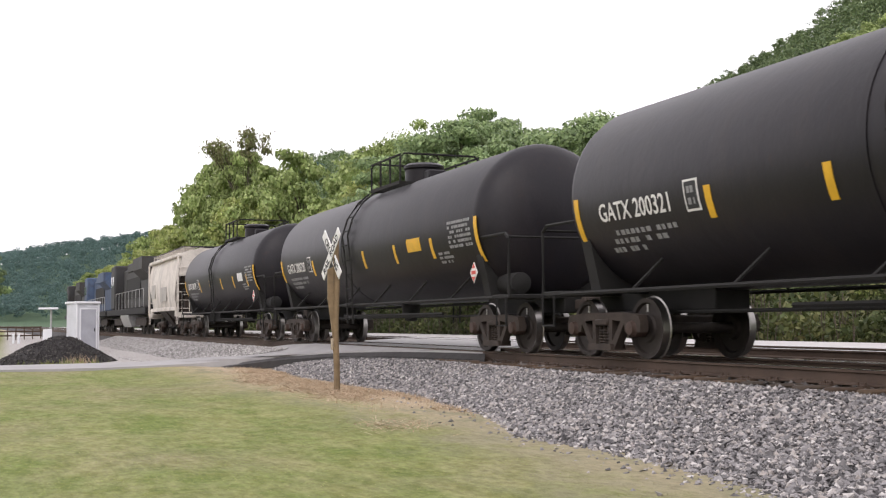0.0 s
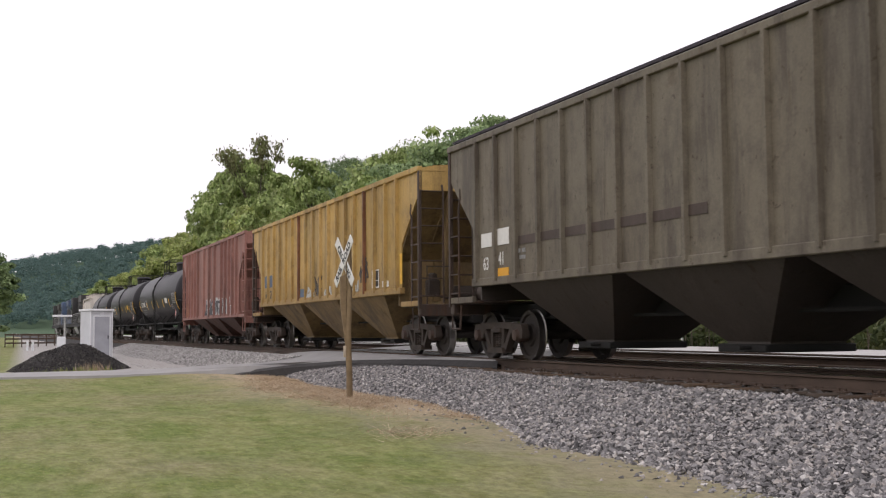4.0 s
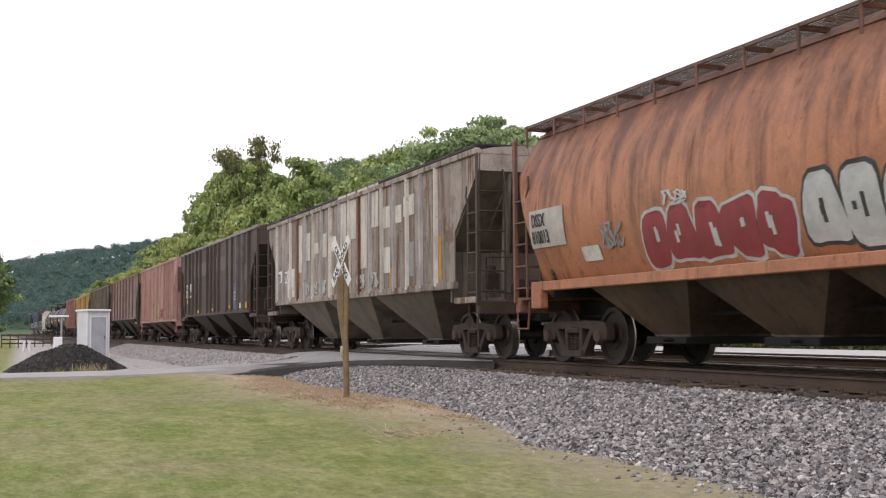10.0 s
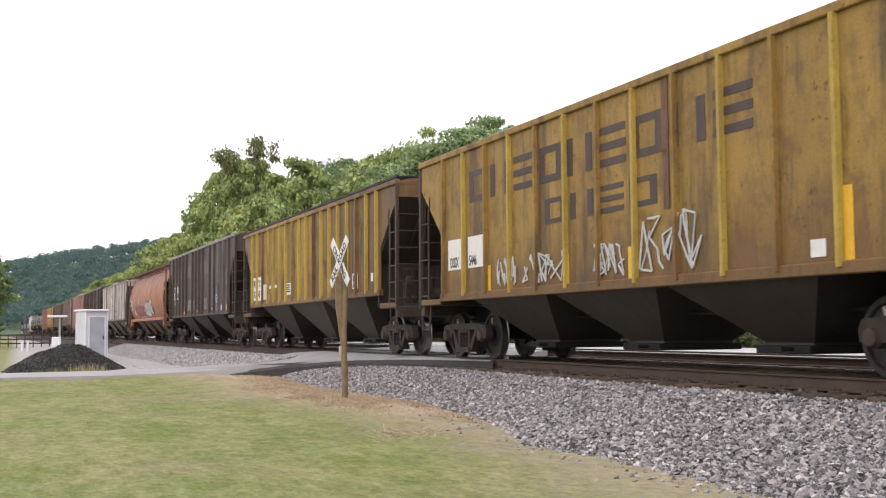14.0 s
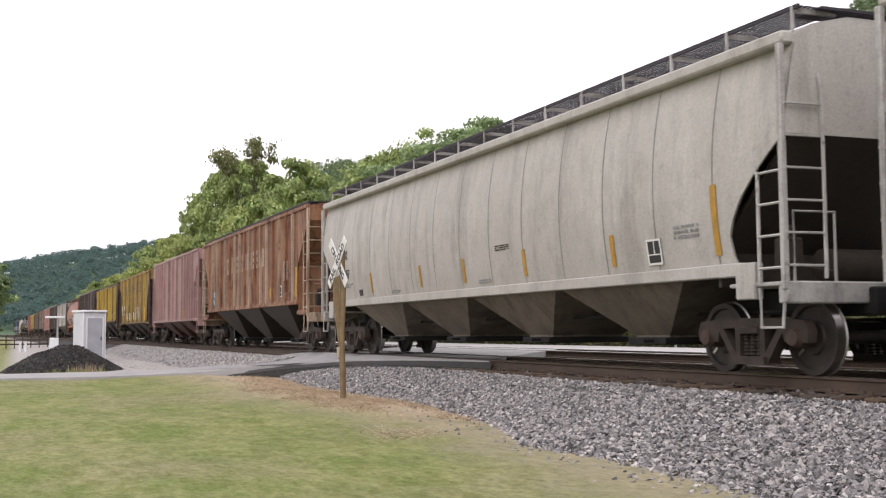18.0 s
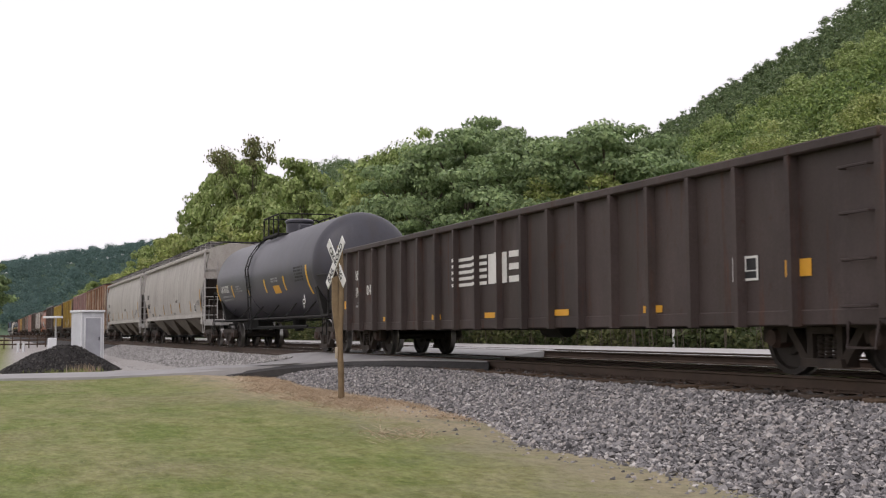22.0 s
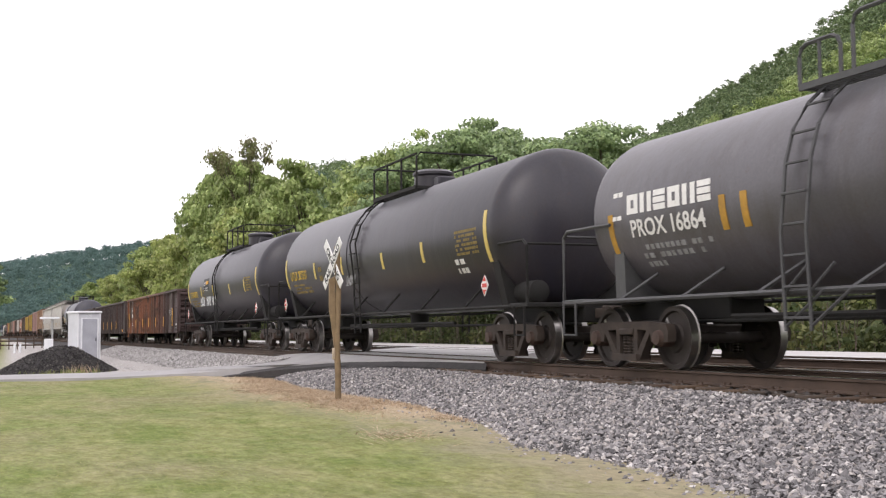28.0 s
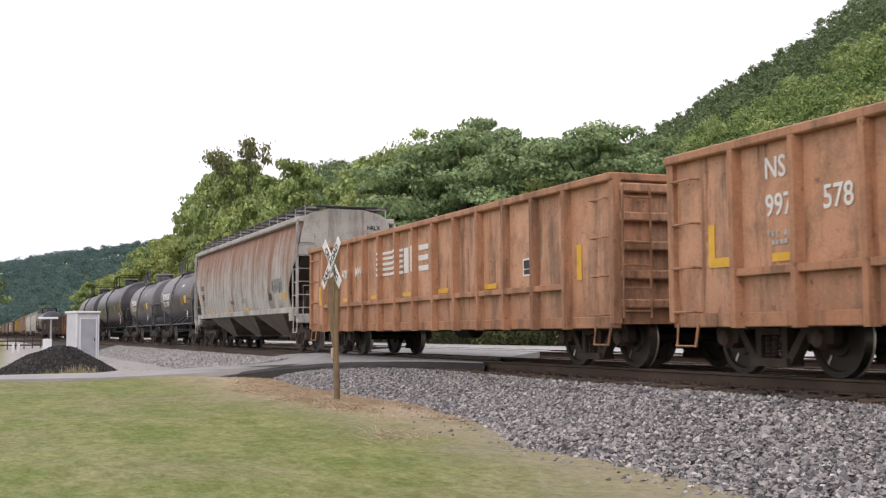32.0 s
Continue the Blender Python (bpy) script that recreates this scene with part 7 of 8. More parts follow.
def ground():
    b = Build()
    nx = len(gx)
    b.v = [(x, y, land(x, y)) for y in gy for x in gx]
    b.f = [(j * nx + i, j * nx + i + 1, (j + 1) * nx + i + 1, (j + 1) * nx + i) for j in range(len(gy) - 1) for i in range(nx - 1)]
    b.m = [0] * len(b.f)
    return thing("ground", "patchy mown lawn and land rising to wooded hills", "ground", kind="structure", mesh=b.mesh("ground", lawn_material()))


STONES = [(0.0, (0.066, 0.063, 0.064)), (0.25, (0.165, 0.159, 0.16)), (0.5, (0.265, 0.252, 0.252)), (0.68, (0.342, 0.327, 0.324)), (0.86, (0.408, 0.37, 0.341)), (0.97, (0.607, 0.577, 0.557))]
M["stone"] = pieces_mat("ballast_stone", STONES, 0.9, True, 0.004, 30)
M["stone_dark"] = pieces_mat("sooty_ballast_stone", [(0.0, (0.05, 0.045, 0.042)), (0.5, (0.11, 0.1, 0.095)), (0.95, (0.2, 0.18, 0.165))], 0.9, True, 0.004, 30)
M["stone_pale"] = pieces_mat("pale_yard_stone", [(0.0, (0.26, 0.25, 0.24)), (0.5, (0.42, 0.4, 0.385)), (0.95, (0.6, 0.58, 0.56))], 0.9, True, 0.004, 30)
# bed darker than its stones: the gaps' shade is in its colour
M["bed"] = plain("ballast_bed", (0.06, 0.056, 0.054), 0.95, 0, 0.5, 9, 0.03)
M["rail_side"] = plain("rail_rust", (0.085, 0.055, 0.038), 0.85, 0, 0.35, 2)
M["rail_top"] = plain("rail_polished", (0.55, 0.54, 0.52), 0.25, 1.0, 0.15, 3)
M["tie"] = pieces_mat("weathered_tie", [(0.0, (0.075, 0.048, 0.031)), (0.5, (0.115, 0.075, 0.046)), (0.95, (0.062, 0.05, 0.04))], 0.9, False, 0.01, 8)
M["asphalt"] = plain("worn_asphalt", (0.36, 0.35, 0.345), 0.9, 0, 0.2, 0.8, 0.004)
M["tar"] = plain("dark_asphalt_edge", (0.042, 0.039, 0.038), 0.9, 0, 0.4, 3, 0.01)
M["road"] = plain("pale_road", (0.5, 0.48, 0.47), 0.9, 0, 0.15, 0.5, 0.003)


TOE_Y = (6.7, 8.3, 10.1, 11.8, 14.5, 17.0, 19.5, 22.0, 25.0, 28.0, 32.0, 34.0)
TOE_X = (5.35, 5.6, 5.65, 5.65, 6.3, 6.8, 7.05, 6.95, 6.95, 7.15, 7.7, 8.3)


def toe_of(y):
    """Where the ballast meets the grass."""
    return float(np.interp(y, TOE_Y, TOE_X))


def bed_height(x, y):
    """Top of the ballast between its toe and the tie ends."""
    t = np.interp(y, TOE_Y, TOE_X)
    k = np.clip((x - t) / np.maximum(8.6 - t, 0.25), 0, 1)
    low = -0.01 * np.clip((y - 19.5) / 2.5, 0, 1) * np.clip((34 - y) / 3, 0, 1) * np.clip((k - 0.35) / 0.4, 0, 1)
    return -0.78 + 0.52 * k ** 0.85 - low


def bed():
    """The ballast bed under both tracks."""
    b = Build()
    ys = steps((-300, -10, 20), (-10, 45, 110), (45, 120, 50), (120, 900, 60))
    rows = []
    for y in ys:
        t = toe_of(y) if y < 34 else 6.6
        w = max(8.6 - t, 0.25)
        low = -0.01 * smooth(19.5, 22.0, y) * (1 - smooth(31, 34, y))
        prof = [(t - 0.5, -0.98)] + [(t + k * w, float(bed_height(t + k * w, y)) if y < 34 else -0.78 + 0.5 * k) for k in (0.0, 0.1, 0.25, 0.42, 0.6, 0.8, 1.0)] + [(9.2, -0.26 - low), (10.1, -0.2), (11.0, -0.215), (11.8, -0.22),
                (12.9, -0.3), (14.2, -0.22), (15.7, -0.2), (17.1, -0.23), (18.2, -0.5), (19.0, -0.7)]
        rows.append([(x + 0.05 * noise.noise((x * 2, y * 1.3, 1)), y, z + 0.035 * noise.noise((x * 2.5, y * 2.5, 0))) for x, z in prof])
    b.loft([r[::-1] for r in rows], closed=False)
    return thing("ballast_bed", "grey crushed-stone ballast shoulder under the tracks", "ballast", kind="structure", mesh=b.mesh("ballast_bed", M["bed"]))


ICO_V = np.array([(0, 0, 1)] + [(0.894 * math.cos(k * 1.2566), 0.894 * math.sin(k * 1.2566), 0.447) for k in range(5)] +
                 [(0.894 * math.cos(k * 1.2566 + 0.6283), 0.894 * math.sin(k * 1.2566 + 0.6283), -0.447) for k in range(5)] + [(0, 0, -1)])
ICO_F = np.array([(0, 1 + k, 1 + (k + 1) % 5) for k in range(5)] + [(1 + k, 6 + k, 1 + (k + 1) % 5) for k in range(5)] +
                 [(1 + (k + 1) % 5, 6 + k, 6 + (k + 1) % 5) for k in range(5)] + [(11, 6 + (k + 1) % 5, 6 + k) for k in range(5)])


def raw_mesh(name, verts, faces, mat, smooth_it=False):
    """A mesh from arrays of corners and of equal faces."""
    me = bpy.data.meshes.new(name)
    n, k = faces.shape
    me.vertices.add(len(verts))
    me.vertices.foreach_set("co", np.asarray(verts, dtype=np.float32).ravel())
    me.loops.add(n * k)
    me.loops.foreach_set("vertex_index", faces.astype(np.int32).ravel())
    me.polygons.add(n)
    me.polygons.foreach_set("loop_start", np.arange(0, n * k, k, dtype=np.int32))
    me.materials.append(mat)
    me.update(calc_edges=True)
    me.validate()
    if not smooth_it:
        me.shade_flat()
    return me


OCT_V = np.array([(1, 0, 0.1), (0.1, 1, -0.1), (-1, 0.1, 0.1), (-0.1, -1, 0), (0.2, 0.1, 1), (-0.1, 0.1, -1)])
OCT_F = np.array([(0, 1, 4), (1, 2, 4), (2, 3, 4), (3, 0, 4), (1, 0, 5), (2, 1, 5), (3, 2, 5), (0, 3, 5)])


def pebbles(name, label, spots, sizes, mat, rng, flat=0.7, sharp=True):
    """Loose broken stones: angular eight-sided ones, or rounder lumps."""
    n = len(spots)
    bv, bf = (OCT_V, OCT_F) if sharp else (ICO_V, ICO_F)
    k = len(bv)
    v = bv[None] * rng.uniform(0.65, 1.3, (n, k, 1)) * rng.uniform(0.65, 1.35, (n, 1, 3)) * np.array([1, 1, flat])
    v = v + rng.uniform(-0.22, 0.22, (n, k, 3))
    a, tip = rng.uniform(0, math.tau, n), rng.normal(0, 0.5, n)
    c, s = np.cos(tip)[:, None], np.sin(tip)[:, None]
    v = np.stack([v[..., 0] * c - v[..., 2] * s, v[..., 1], v[..., 0] * s + v[..., 2] * c], -1)
    c, s = np.cos(a)[:, None], np.sin(a)[:, None]
    x, y = v[..., 0] * c - v[..., 1] * s, v[..., 0] * s + v[..., 1] * c
    v = np.stack([x, y, v[..., 2]], -1) * sizes[:, None, None] + spots[:, None, :]
    f = bf[None] + (np.arange(n) * k)[:, None, None]
    return thing(name, label or "", "stones" if label else "", kind="stuff", mesh=raw_mesh(name, v.reshape(-1, 3), f.reshape(-1, 3), mat))


def ballast_stones():
    rng = np.random.default_rng(3)
    n = 78000
    y = 5.5 + 28.3 * rng.random(n) ** 1.25
    t = np.interp(y, TOE_Y, TOE_X)
    x = t - 0.12 + (8.88 - t + 0.12) * rng.random(n)
    z = bed_height(x, y)
    keep = ~((y > 19.5) & (x > 9.08 - 0.105 * (y - 19.5)))
    spots = np.stack([x, y, z + rng.uniform(-0.005, 0.025, n)], -1)[keep]
    size = (0.016 + 0.028 * rng.random(n) ** 1.6)[keep]
    pebbles("ballast_stones", "loose grey crushed stones on the track shoulder", spots, size, M["stone"], rng)
    n = 16000
    x = rng.uniform(9.0, 19.0, n)
    y = 5.5 + 40 * rng.random(n) ** 1.2
    z = -0.21 - 0.07 * np.clip((x - 11.8) / 1.2, 0, 1) * np.clip((14.2 - x) / 1.2, 0, 1)
    gap = 1.5 * (x - 9.3)
    keep = ~((y > 20.5 + gap) & (y < 33 + gap))
    pebbles("ballast_stones", "sooty crushed stones between the rails", np.stack([x, y, z], -1)[keep], rng.uniform(0.025, 0.05, n)[keep], M["stone_dark"], rng)
    n = 20000
    x = rng.uniform(5.2, 8.8, n)
    y = 34 + 45 * rng.random(n) ** 1.3
    k = np.clip((x - 6.6) / 1.9, 0, 1)
    z = -0.76 + 0.55 * k
    keep = (y - 33) > (8.9 - x) * 2.2
    pebbles("ballast_stones", "grey crushed stones past the road crossing", np.stack([x, y, z], -1)[keep], rng.uniform(0.025, 0.05, n)[keep], M["stone_pale"], rng)
    n = 160
    y = 6 + 20 * rng.random(n) ** 1.3
    t = np.interp(y, TOE_Y, TOE_X)
    x = t - np.abs(rng.normal(0, 0.28, n))
    z = np.array([land(a, b) for a, b in zip(x, y)])
    pebbles("stray_stones", "stray stones in the dry grass below the ballast", np.stack([x, y, z], -1), rng.uniform(0.015, 0.04, n), M["stone"], rng)


def track(cx, name, label, tie_to):
    top = thing(name, label, "railway track", kind="structure")
    for s in (-1, 1):
        x = cx + s * 0.755
        b = Build()
        prof = [(-0.075, -0.185), (0.075, -0.185), (0.075, -0.17), (0.012, -0.15), (0.01, -0.05), (0.036, -0.038), (0.036, -0.008), (0.026, 0.0), (-0.026, 0.0), (-0.036, -0.008), (-0.036, -0.038), (-0.01, -0.05), (-0.012, -0.15), (-0.075, -0.17)]
        b.prism([(x + p, z) for p, z in prof], -320, 1400, "y")
        for i, f in enumerate(b.f):
            if sum(1 for k in f if b.v[k][2] > -0.009) == len(f):
                b.m[i] = 1
        part("rail", b, (M["rail_side"], M["rail_top"]), top)
    rnd = random.Random(4)
    b = Build().box(-1.3, 1.3, -0.115, 0.115, -0.36, -0.188, 0.02)
    me = b.mesh("tie", M["tie"])
    plate = Build().box(-0.16, 0.16, -0.1, 0.1, -0.19, -0.172, 0.004)
    for sx in (-1, 1):
        for sy in (-0.06, 0.06):
            plate.box(sx * 0.1 - 0.012, sx * 0.1 + 0.012, sy - 0.012, sy + 0.012, -0.175, -0.14)
    pm = plate.mesh("tie_plate", M["rail_side"])
    y, n = 3.0, 0
    while y < tie_to:
        gap = 1.5 * (cx - 9.3)
        if not 21.5 + gap < y < 32.0 + gap:
            m = pose(cx + rnd.uniform(-0.06, 0.06), y + rnd.uniform(-0.03, 0.03), rnd.uniform(-0.012, 0.004), 0, 0, rnd.uniform(-1.2, 1.2))
            t = part("tie", me, M["tie"], top, "", m)
            if cx < 12 and y < 34:
                part("tie_plate", pm, M["rail_side"], t, "", pose(-0.755, 0, 0))
        y += 0.52
    b = Build()
    while y < 420:
        b.box(cx - 1.3, cx + 1.3, y - 0.115, y + 0.115, -0.36, -0.19)
        y += 0.52
    tagged(part("far_ties", b, M["tie"], top), kind="stuff")
    return top


def strip(name, label, category, near, far, mat, thick=0.05, cut=24, kind="structure"):
    """A paved strip between two edges of (x, y, z) points."""
    def along(pts, n):
        d = [0]
        for p, q in zip(pts, pts[1:]):
            d.append(d[-1] + (Vector(q) - Vector(p)).length)
        out = []
        for i in range(n + 1):
            s = d[-1] * i / n
            k = max(j for j in range(len(d)) if d[j] <= s + 1e-9)
            k = min(k, len(pts) - 2)
            u = (s - d[k]) / (d[k + 1] - d[k])
            out.append(Vector(pts[k]).lerp(Vector(pts[k + 1]), u))
        return out
    a, c = along(near, cut), along(far, cut)
    rings = []
    for p, q in zip(a, c):
        down = Vector((0, 0, -thick))
        m = [p.lerp(q, u) for u in (0.0, 0.25, 0.5, 0.75, 1.0)]
        rings.append([p + down] + m + [q + down])
    b = Build().loft(rings, closed=True)
    return thing(name, label, category, kind=kind, mesh=b.mesh(name, mat))


def roads():
    # the lane across the lawn, climbing to the crossing
    strip("lane", "narrow worn grey asphalt lane rising to the rail crossing", "road",
          [(-40, 38.5, -0.79), (-6, 38, -0.79), (0.6, 37.4, -0.78), (3.9, 36.8, -0.76), (6.6, 35.4, -0.62), (7.9, 32.3, -0.36), (8.6, 28.4, -0.16), (9.0, 24.5, -0.06), (9.27, 20.8, -0.03)],
          [(-40, 42, -0.79), (-6, 41.8, -0.79), (0.6, 41.6, -0.78), (5.4, 41.2, -0.74), (7.6, 39.6, -0.55), (8.5, 37.5, -0.3), (8.9, 35.6, -0.12), (9.1, 34.2, -0.06), (9.27, 32.8, -0.03)], M["asphalt"], 0.3, 44)
    strip("lane_edge", "crumbling dark asphalt edge beside the crossing", "road edge",
          [(7.0, 33.6, -0.66), (7.72, 31.95, -0.48), (8.42, 28.1, -0.27), (8.86, 24.2, -0.19), (9.12, 20.4, -0.17)],
          [(7.3, 33.8, -0.56), (7.92, 32.2, -0.4), (8.62, 28.3, -0.19), (9.02, 24.4, -0.085), (9.27, 20.7, -0.055)], M["tar"], 0.2, 16)
    for k, (x0, x1) in enumerate(((9.43, 10.77), (10.95, 14.82), (15.0, 16.33), (16.5, 21.0))):
        drop = -0.02 if k < 3 else -0.2
        strip("crossing_panel", "grey asphalt panel between the rails of the crossing", "road crossing",
              [(x0, 21.0 + (x0 - 9.3) * 1.5, -0.02), (x1, 21.0 + (x1 - 9.3) * 1.5, drop)], [(x0, 32.5 + (x0 - 9.3) * 1.5, -0.02), (x1, 32.5 + (x1 - 9.3) * 1.5, drop)], M["asphalt"], 0.16, 2)
    strip("road", "pale paved road running beside the tracks", "road",
          [(20.6, -150, -0.24), (20.6, 40, -0.24), (20.9, 90, -0.24), (22, 400, -0.24)], [(28.4, -150, -0.24), (28.4, 40, -0.24), (28.6, 90, -0.24), (29, 400, -0.24)], M["road"], 0.5, 40)


ground()
bed()
track(TRACK, "track_near", "rusty steel rails on weathered wooden ties", 90)
track(TRACK2, "track_far", "second railway track with polished rail heads", 60)
roads()
ballast_stones()


# ---- crossing sign, shed, pile and small things ----
M["post_wood"] = plain("weathered_post_wood", (0.27, 0.19, 0.105), 0.85, 0, 0.45, 3, 0.006)
M["plate_tan"] = plain("pale_tan_plate", (0.46, 0.38, 0.28), 0.7, 0, 0.2, 8)
M["sign_white"] = plain("sign_white", (0.72, 0.71, 0.69), 0.5, 0, 0.12, 6)
M["shed_paint"] = plain("shed_grey_paint", (0.56, 0.57, 0.6), 0.55, 0, 0.15, 1.5)
M["shed_door"] = plain("shed_door_paint", (0.4, 0.41, 0.45), 0.55, 0, 0.2, 2)
M["shed_trim"] = plain("shed_trim_white", (0.72, 0.73, 0.75), 0.5, 0, 0.1, 2)
M["pile"] = pieces_mat("dark_millings", [(0.0, (0.025, 0.023, 0.023)), (0.6, (0.05, 0.046, 0.044)), (0.95, (0.12, 0.11, 0.1))], 0.95, True, 0.004, 25)
M["pile_core"] = plain("dark_millings_core", (0.04, 0.036, 0.035), 0.95, 0, 0.5, 6, 0.04)


def crossbuck():
    px, py, base, high = 6.3, 20.95, -0.72, 2.92
    t = thing("crossbuck_sign", "weathered wooden post with a white railroad crossbuck sign", "road sign", at=pose(px, py, base))
    b = Build()
    rings = []
    for k in range(9):
        z = -0.3 + (high + 0.3) * k / 8
        w = 0.062 - 0.004 * k / 8
        dx, dy = 0.012 * math.sin(k * 1.3), 0.01 * math.cos(k * 1.7)
        rings.append([(dx + w * math.cos(a), dy + w * math.sin(a), z) for a in [i * math.tau / 10 for i in range(10)]])
    b.loft(rings)
    part("post", b, M["post_wood"], t)
    b = Build()
    b.prism([(-0.06, 0.95), (-0.10, 1.25), (-0.17, 1.75), (-0.17, 2.3), (-0.06, 2.35)], -0.03, 0.02, "y")
    part("backing_plank", b, M["post_wood"], t)
    b = Build()
    b.box(-0.1, -0.06, -0.04, 0.04, 0.78, 1.0, 0.01)
    part("marker_plate", b, M["plate_tan"], t, "small pale tan marker plate")
    turn = pose(-0.048, 0.119, 2.6, 0, 0, 5)
    b = Build()
    b.box(-0.03, 0.03, 0.03, 0.13, 2.5, 2.66, 0.01)
    part("bracket", b, M["rail_side"], t)
    words = {45: "CROSSING", -45: "RAIL  ROAD"}
    for k, (ang, text) in enumerate(words.items()):
        m = turn @ pose(-0.02 * k, 0, 0, ang, 0, 0)
        b = Build()
        b.box(-0.008, 0.008, -0.6, 0.6, -0.1, 0.1, 0.004)
        board = part("sign_board", b, M["sign_white"], t, "white crossbuck board with black letters", m)
        me = lettering(text, 0.13, 0.004)
        xs = [v.co.x for v in me.vertices]
        me.transform(Matrix(((0, 0, -1, -0.0105), (-1, 0, 0, (max(xs) + min(xs)) / 2), (0, 1, 0, -0.065), (0, 0, 0, 1))))
        me.materials.clear()
        me.materials.append(M["black"])
        part("lettering", me, M["black"], board, "black letters")


def shed():
    t = thing("signal_shed", "small pale grey metal signal shed with a closed door", "shed", at=pose(4.85, 59.5, land(4.85, 59.5), 0, 0, 17))
    b = Build()
    b.box(-0.55, 0.55, -0.6, 0.75, -0.2, 2.36, 0.02)
    body = part("wall", b, M["shed_paint"], t)
    b = Build()
    b.box(-0.62, 0.62, -0.7, 0.83, 2.36, 2.47, 0.03)
    part("roof", b, M["shed_trim"], t)
    b = Build()
    b.box(-0.36, 0.4, -0.645, -0.6, 0.1, 2.08, 0.01)
    d = part("door", b, M["shed_door"], t, "grey metal door")
    b = Build()
    b.box(0.3, 0.34, -0.69, -0.645, 1.0, 1.16, 0.01)
    part("handle", b, M["black"], d)
    b = Build()
    for x0, x1, z0, z1 in ((-0.42, -0.36, 0.0, 2.14), (0.4, 0.46, 0.0, 2.14), (-0.36, 0.4, 2.08, 2.14)):
        b.box(x0, x1, -0.66, -0.6, z0, z1, 0.008)
    part("door_frame", b, M["shed_trim"], t, "pale door frame")
    for x in (-0.55, 0.55):
        b = Build()
        b.box(x - 0.03, x + 0.03, -0.63, -0.57, -0.1, 2.36, 0.01)
        part("corner_trim", b, M["shed_trim"], t)
    for k in range(3):
        b = Build()
        b.box(-0.06, 0.12, -0.63, -0.6, 2.18 + k * 0.05, 2.205 + k * 0.05, 0.004)
        part("vent_louvre", b, M["shed_trim"], t)


def cabinet():
    t = thing("relay_cabinet", "white relay cabinet with a post and flat arm", "cabinet", at=pose(3.3, 61.5, land(3.3, 61.5)))
    b = Build()
    b.box(-0.22, 0.2, -0.2, 0.2, 0.05, 1.2, 0.03)
    part("box", b, M["shed_trim"], t)
    b = Build()
    b.tube([(0.16, 0.1, 0), (0.16, 0.1, 2.2)], 0.05, 8)
    part("pole", b, M["galv"], t)
    b = Build()
    b.box(-0.45, 0.5, -0.1, 0.3, 2.2, 2.3, 0.02)
    part("arm", b, M["shed_trim"], t)
    b = Build()
    b.box(-0.25, 0.25, -0.25, 0.25, -0.1, 0.05, 0.02)
    part("plinth", b, M["shed_paint"], t)
    b = Build().box(-0.3, 0.3, -0.15, 0.15, 0.0, 0.16, 0.03)
    thing("concrete_block", "low white concrete block on the gravel", "block", mesh=b.mesh("concrete_block", M["shed_trim"]), at=pose(4.15, 61.8, land(4.1, 61.8)))
    for x, y in ((2.6, 95.5), (3.0, 95.5)):
        b = Build()
        b.lathe([(-0.2, 0.09), (0.68, 0.09), (0.72, 0.05)], (0, 0, 0), "z", 12)
        thing("bollard", "short white bollard beside the yard", "bollard", group="bollards", mesh=b.mesh("bollard", M["shed_trim"]), at=pose(x, y, land(x, y)))
    t = thing("metal_fence", "low rusty brown metal fence by the yard", "fence", at=pose(1.2, 118, land(1.2, 118)))
    for k in range(7):
        b = Build().box(k * 0.75 - 0.05, k * 0.75 + 0.05, -0.04, 0.04, -0.3, 1.3, 0.01)
        part("fence_post", b, M["rail_side"], t)
    for z in (0.4, 0.8, 1.2):
        b = Build().box(-0.05, 4.6, 0.04, 0.07, z - 0.07, z + 0.07, 0.01)
        part("fence_rail", b, M["rail_side"], t)
    b = Build()
    b.lathe([(-0.3, 0.055), (1.0, 0.055), (1.04, 0.03)], (0, 0, 0), "z", 10)
    thing("marker_post", "slim white marker post at the road edge", "marker post", mesh=b.mesh("marker_post", M["sign_white"]), at=pose(29.6, 45.3, land(29.6, 45.3)))


def pile():
    rng = np.random.default_rng(8)
    cx, cy, z0 = 2.72, 44.3, -0.86

    def high(x, y):
        r = math.hypot((x - cx) / 2.25, (y - cy) / 1.9)
        h = 0.98 * max(0.0, 1 - r ** 1.45) + 0.12 * max(0, 1 - abs(x - cx - 0.6) / 1.2) * max(0, 1 - r)
        return h + 0.07 * noise.noise((x * 1.6, y * 1.6, 2)) * min(1, h * 3)
    n = 40
    b = Build()
    for j in range(n + 1):
        for i in range(n + 1):
            x, y = cx - 2.4 + 4.8 * i / n, cy - 2.1 + 4.2 * j / n
            b.v.append((x, y, z0 - 0.04 + high(x, y)))
    b.f = [(j * (n + 1) + i, j * (n + 1) + i + 1, (j + 1) * (n + 1) + i + 1, (j + 1) * (n + 1) + i) for j in range(n) for i in range(n)]
    b.m = [0] * len(b.f)
    t = thing("rubble_mound", "mound of dark asphalt millings beside the lane", "gravel pile", mesh=b.mesh("rubble_mound", M["pile_core"]))
    k = 3500
    a, r = rng.random(k) * math.tau, np.sqrt(rng.random(k))
    x, y = cx + 2.2 * r * np.cos(a), cy + 1.9 * r * np.sin(a)
    z = np.array([z0 + high(p, q) for p, q in zip(x, y)])
    o = pebbles("loose_rubble", None, np.stack([x, y, z - 0.01], -1), rng.uniform(0.015, 0.05, k), M["pile"], rng)
    o.parent = t


crossbuck()
shed()
cabinet()
pile()

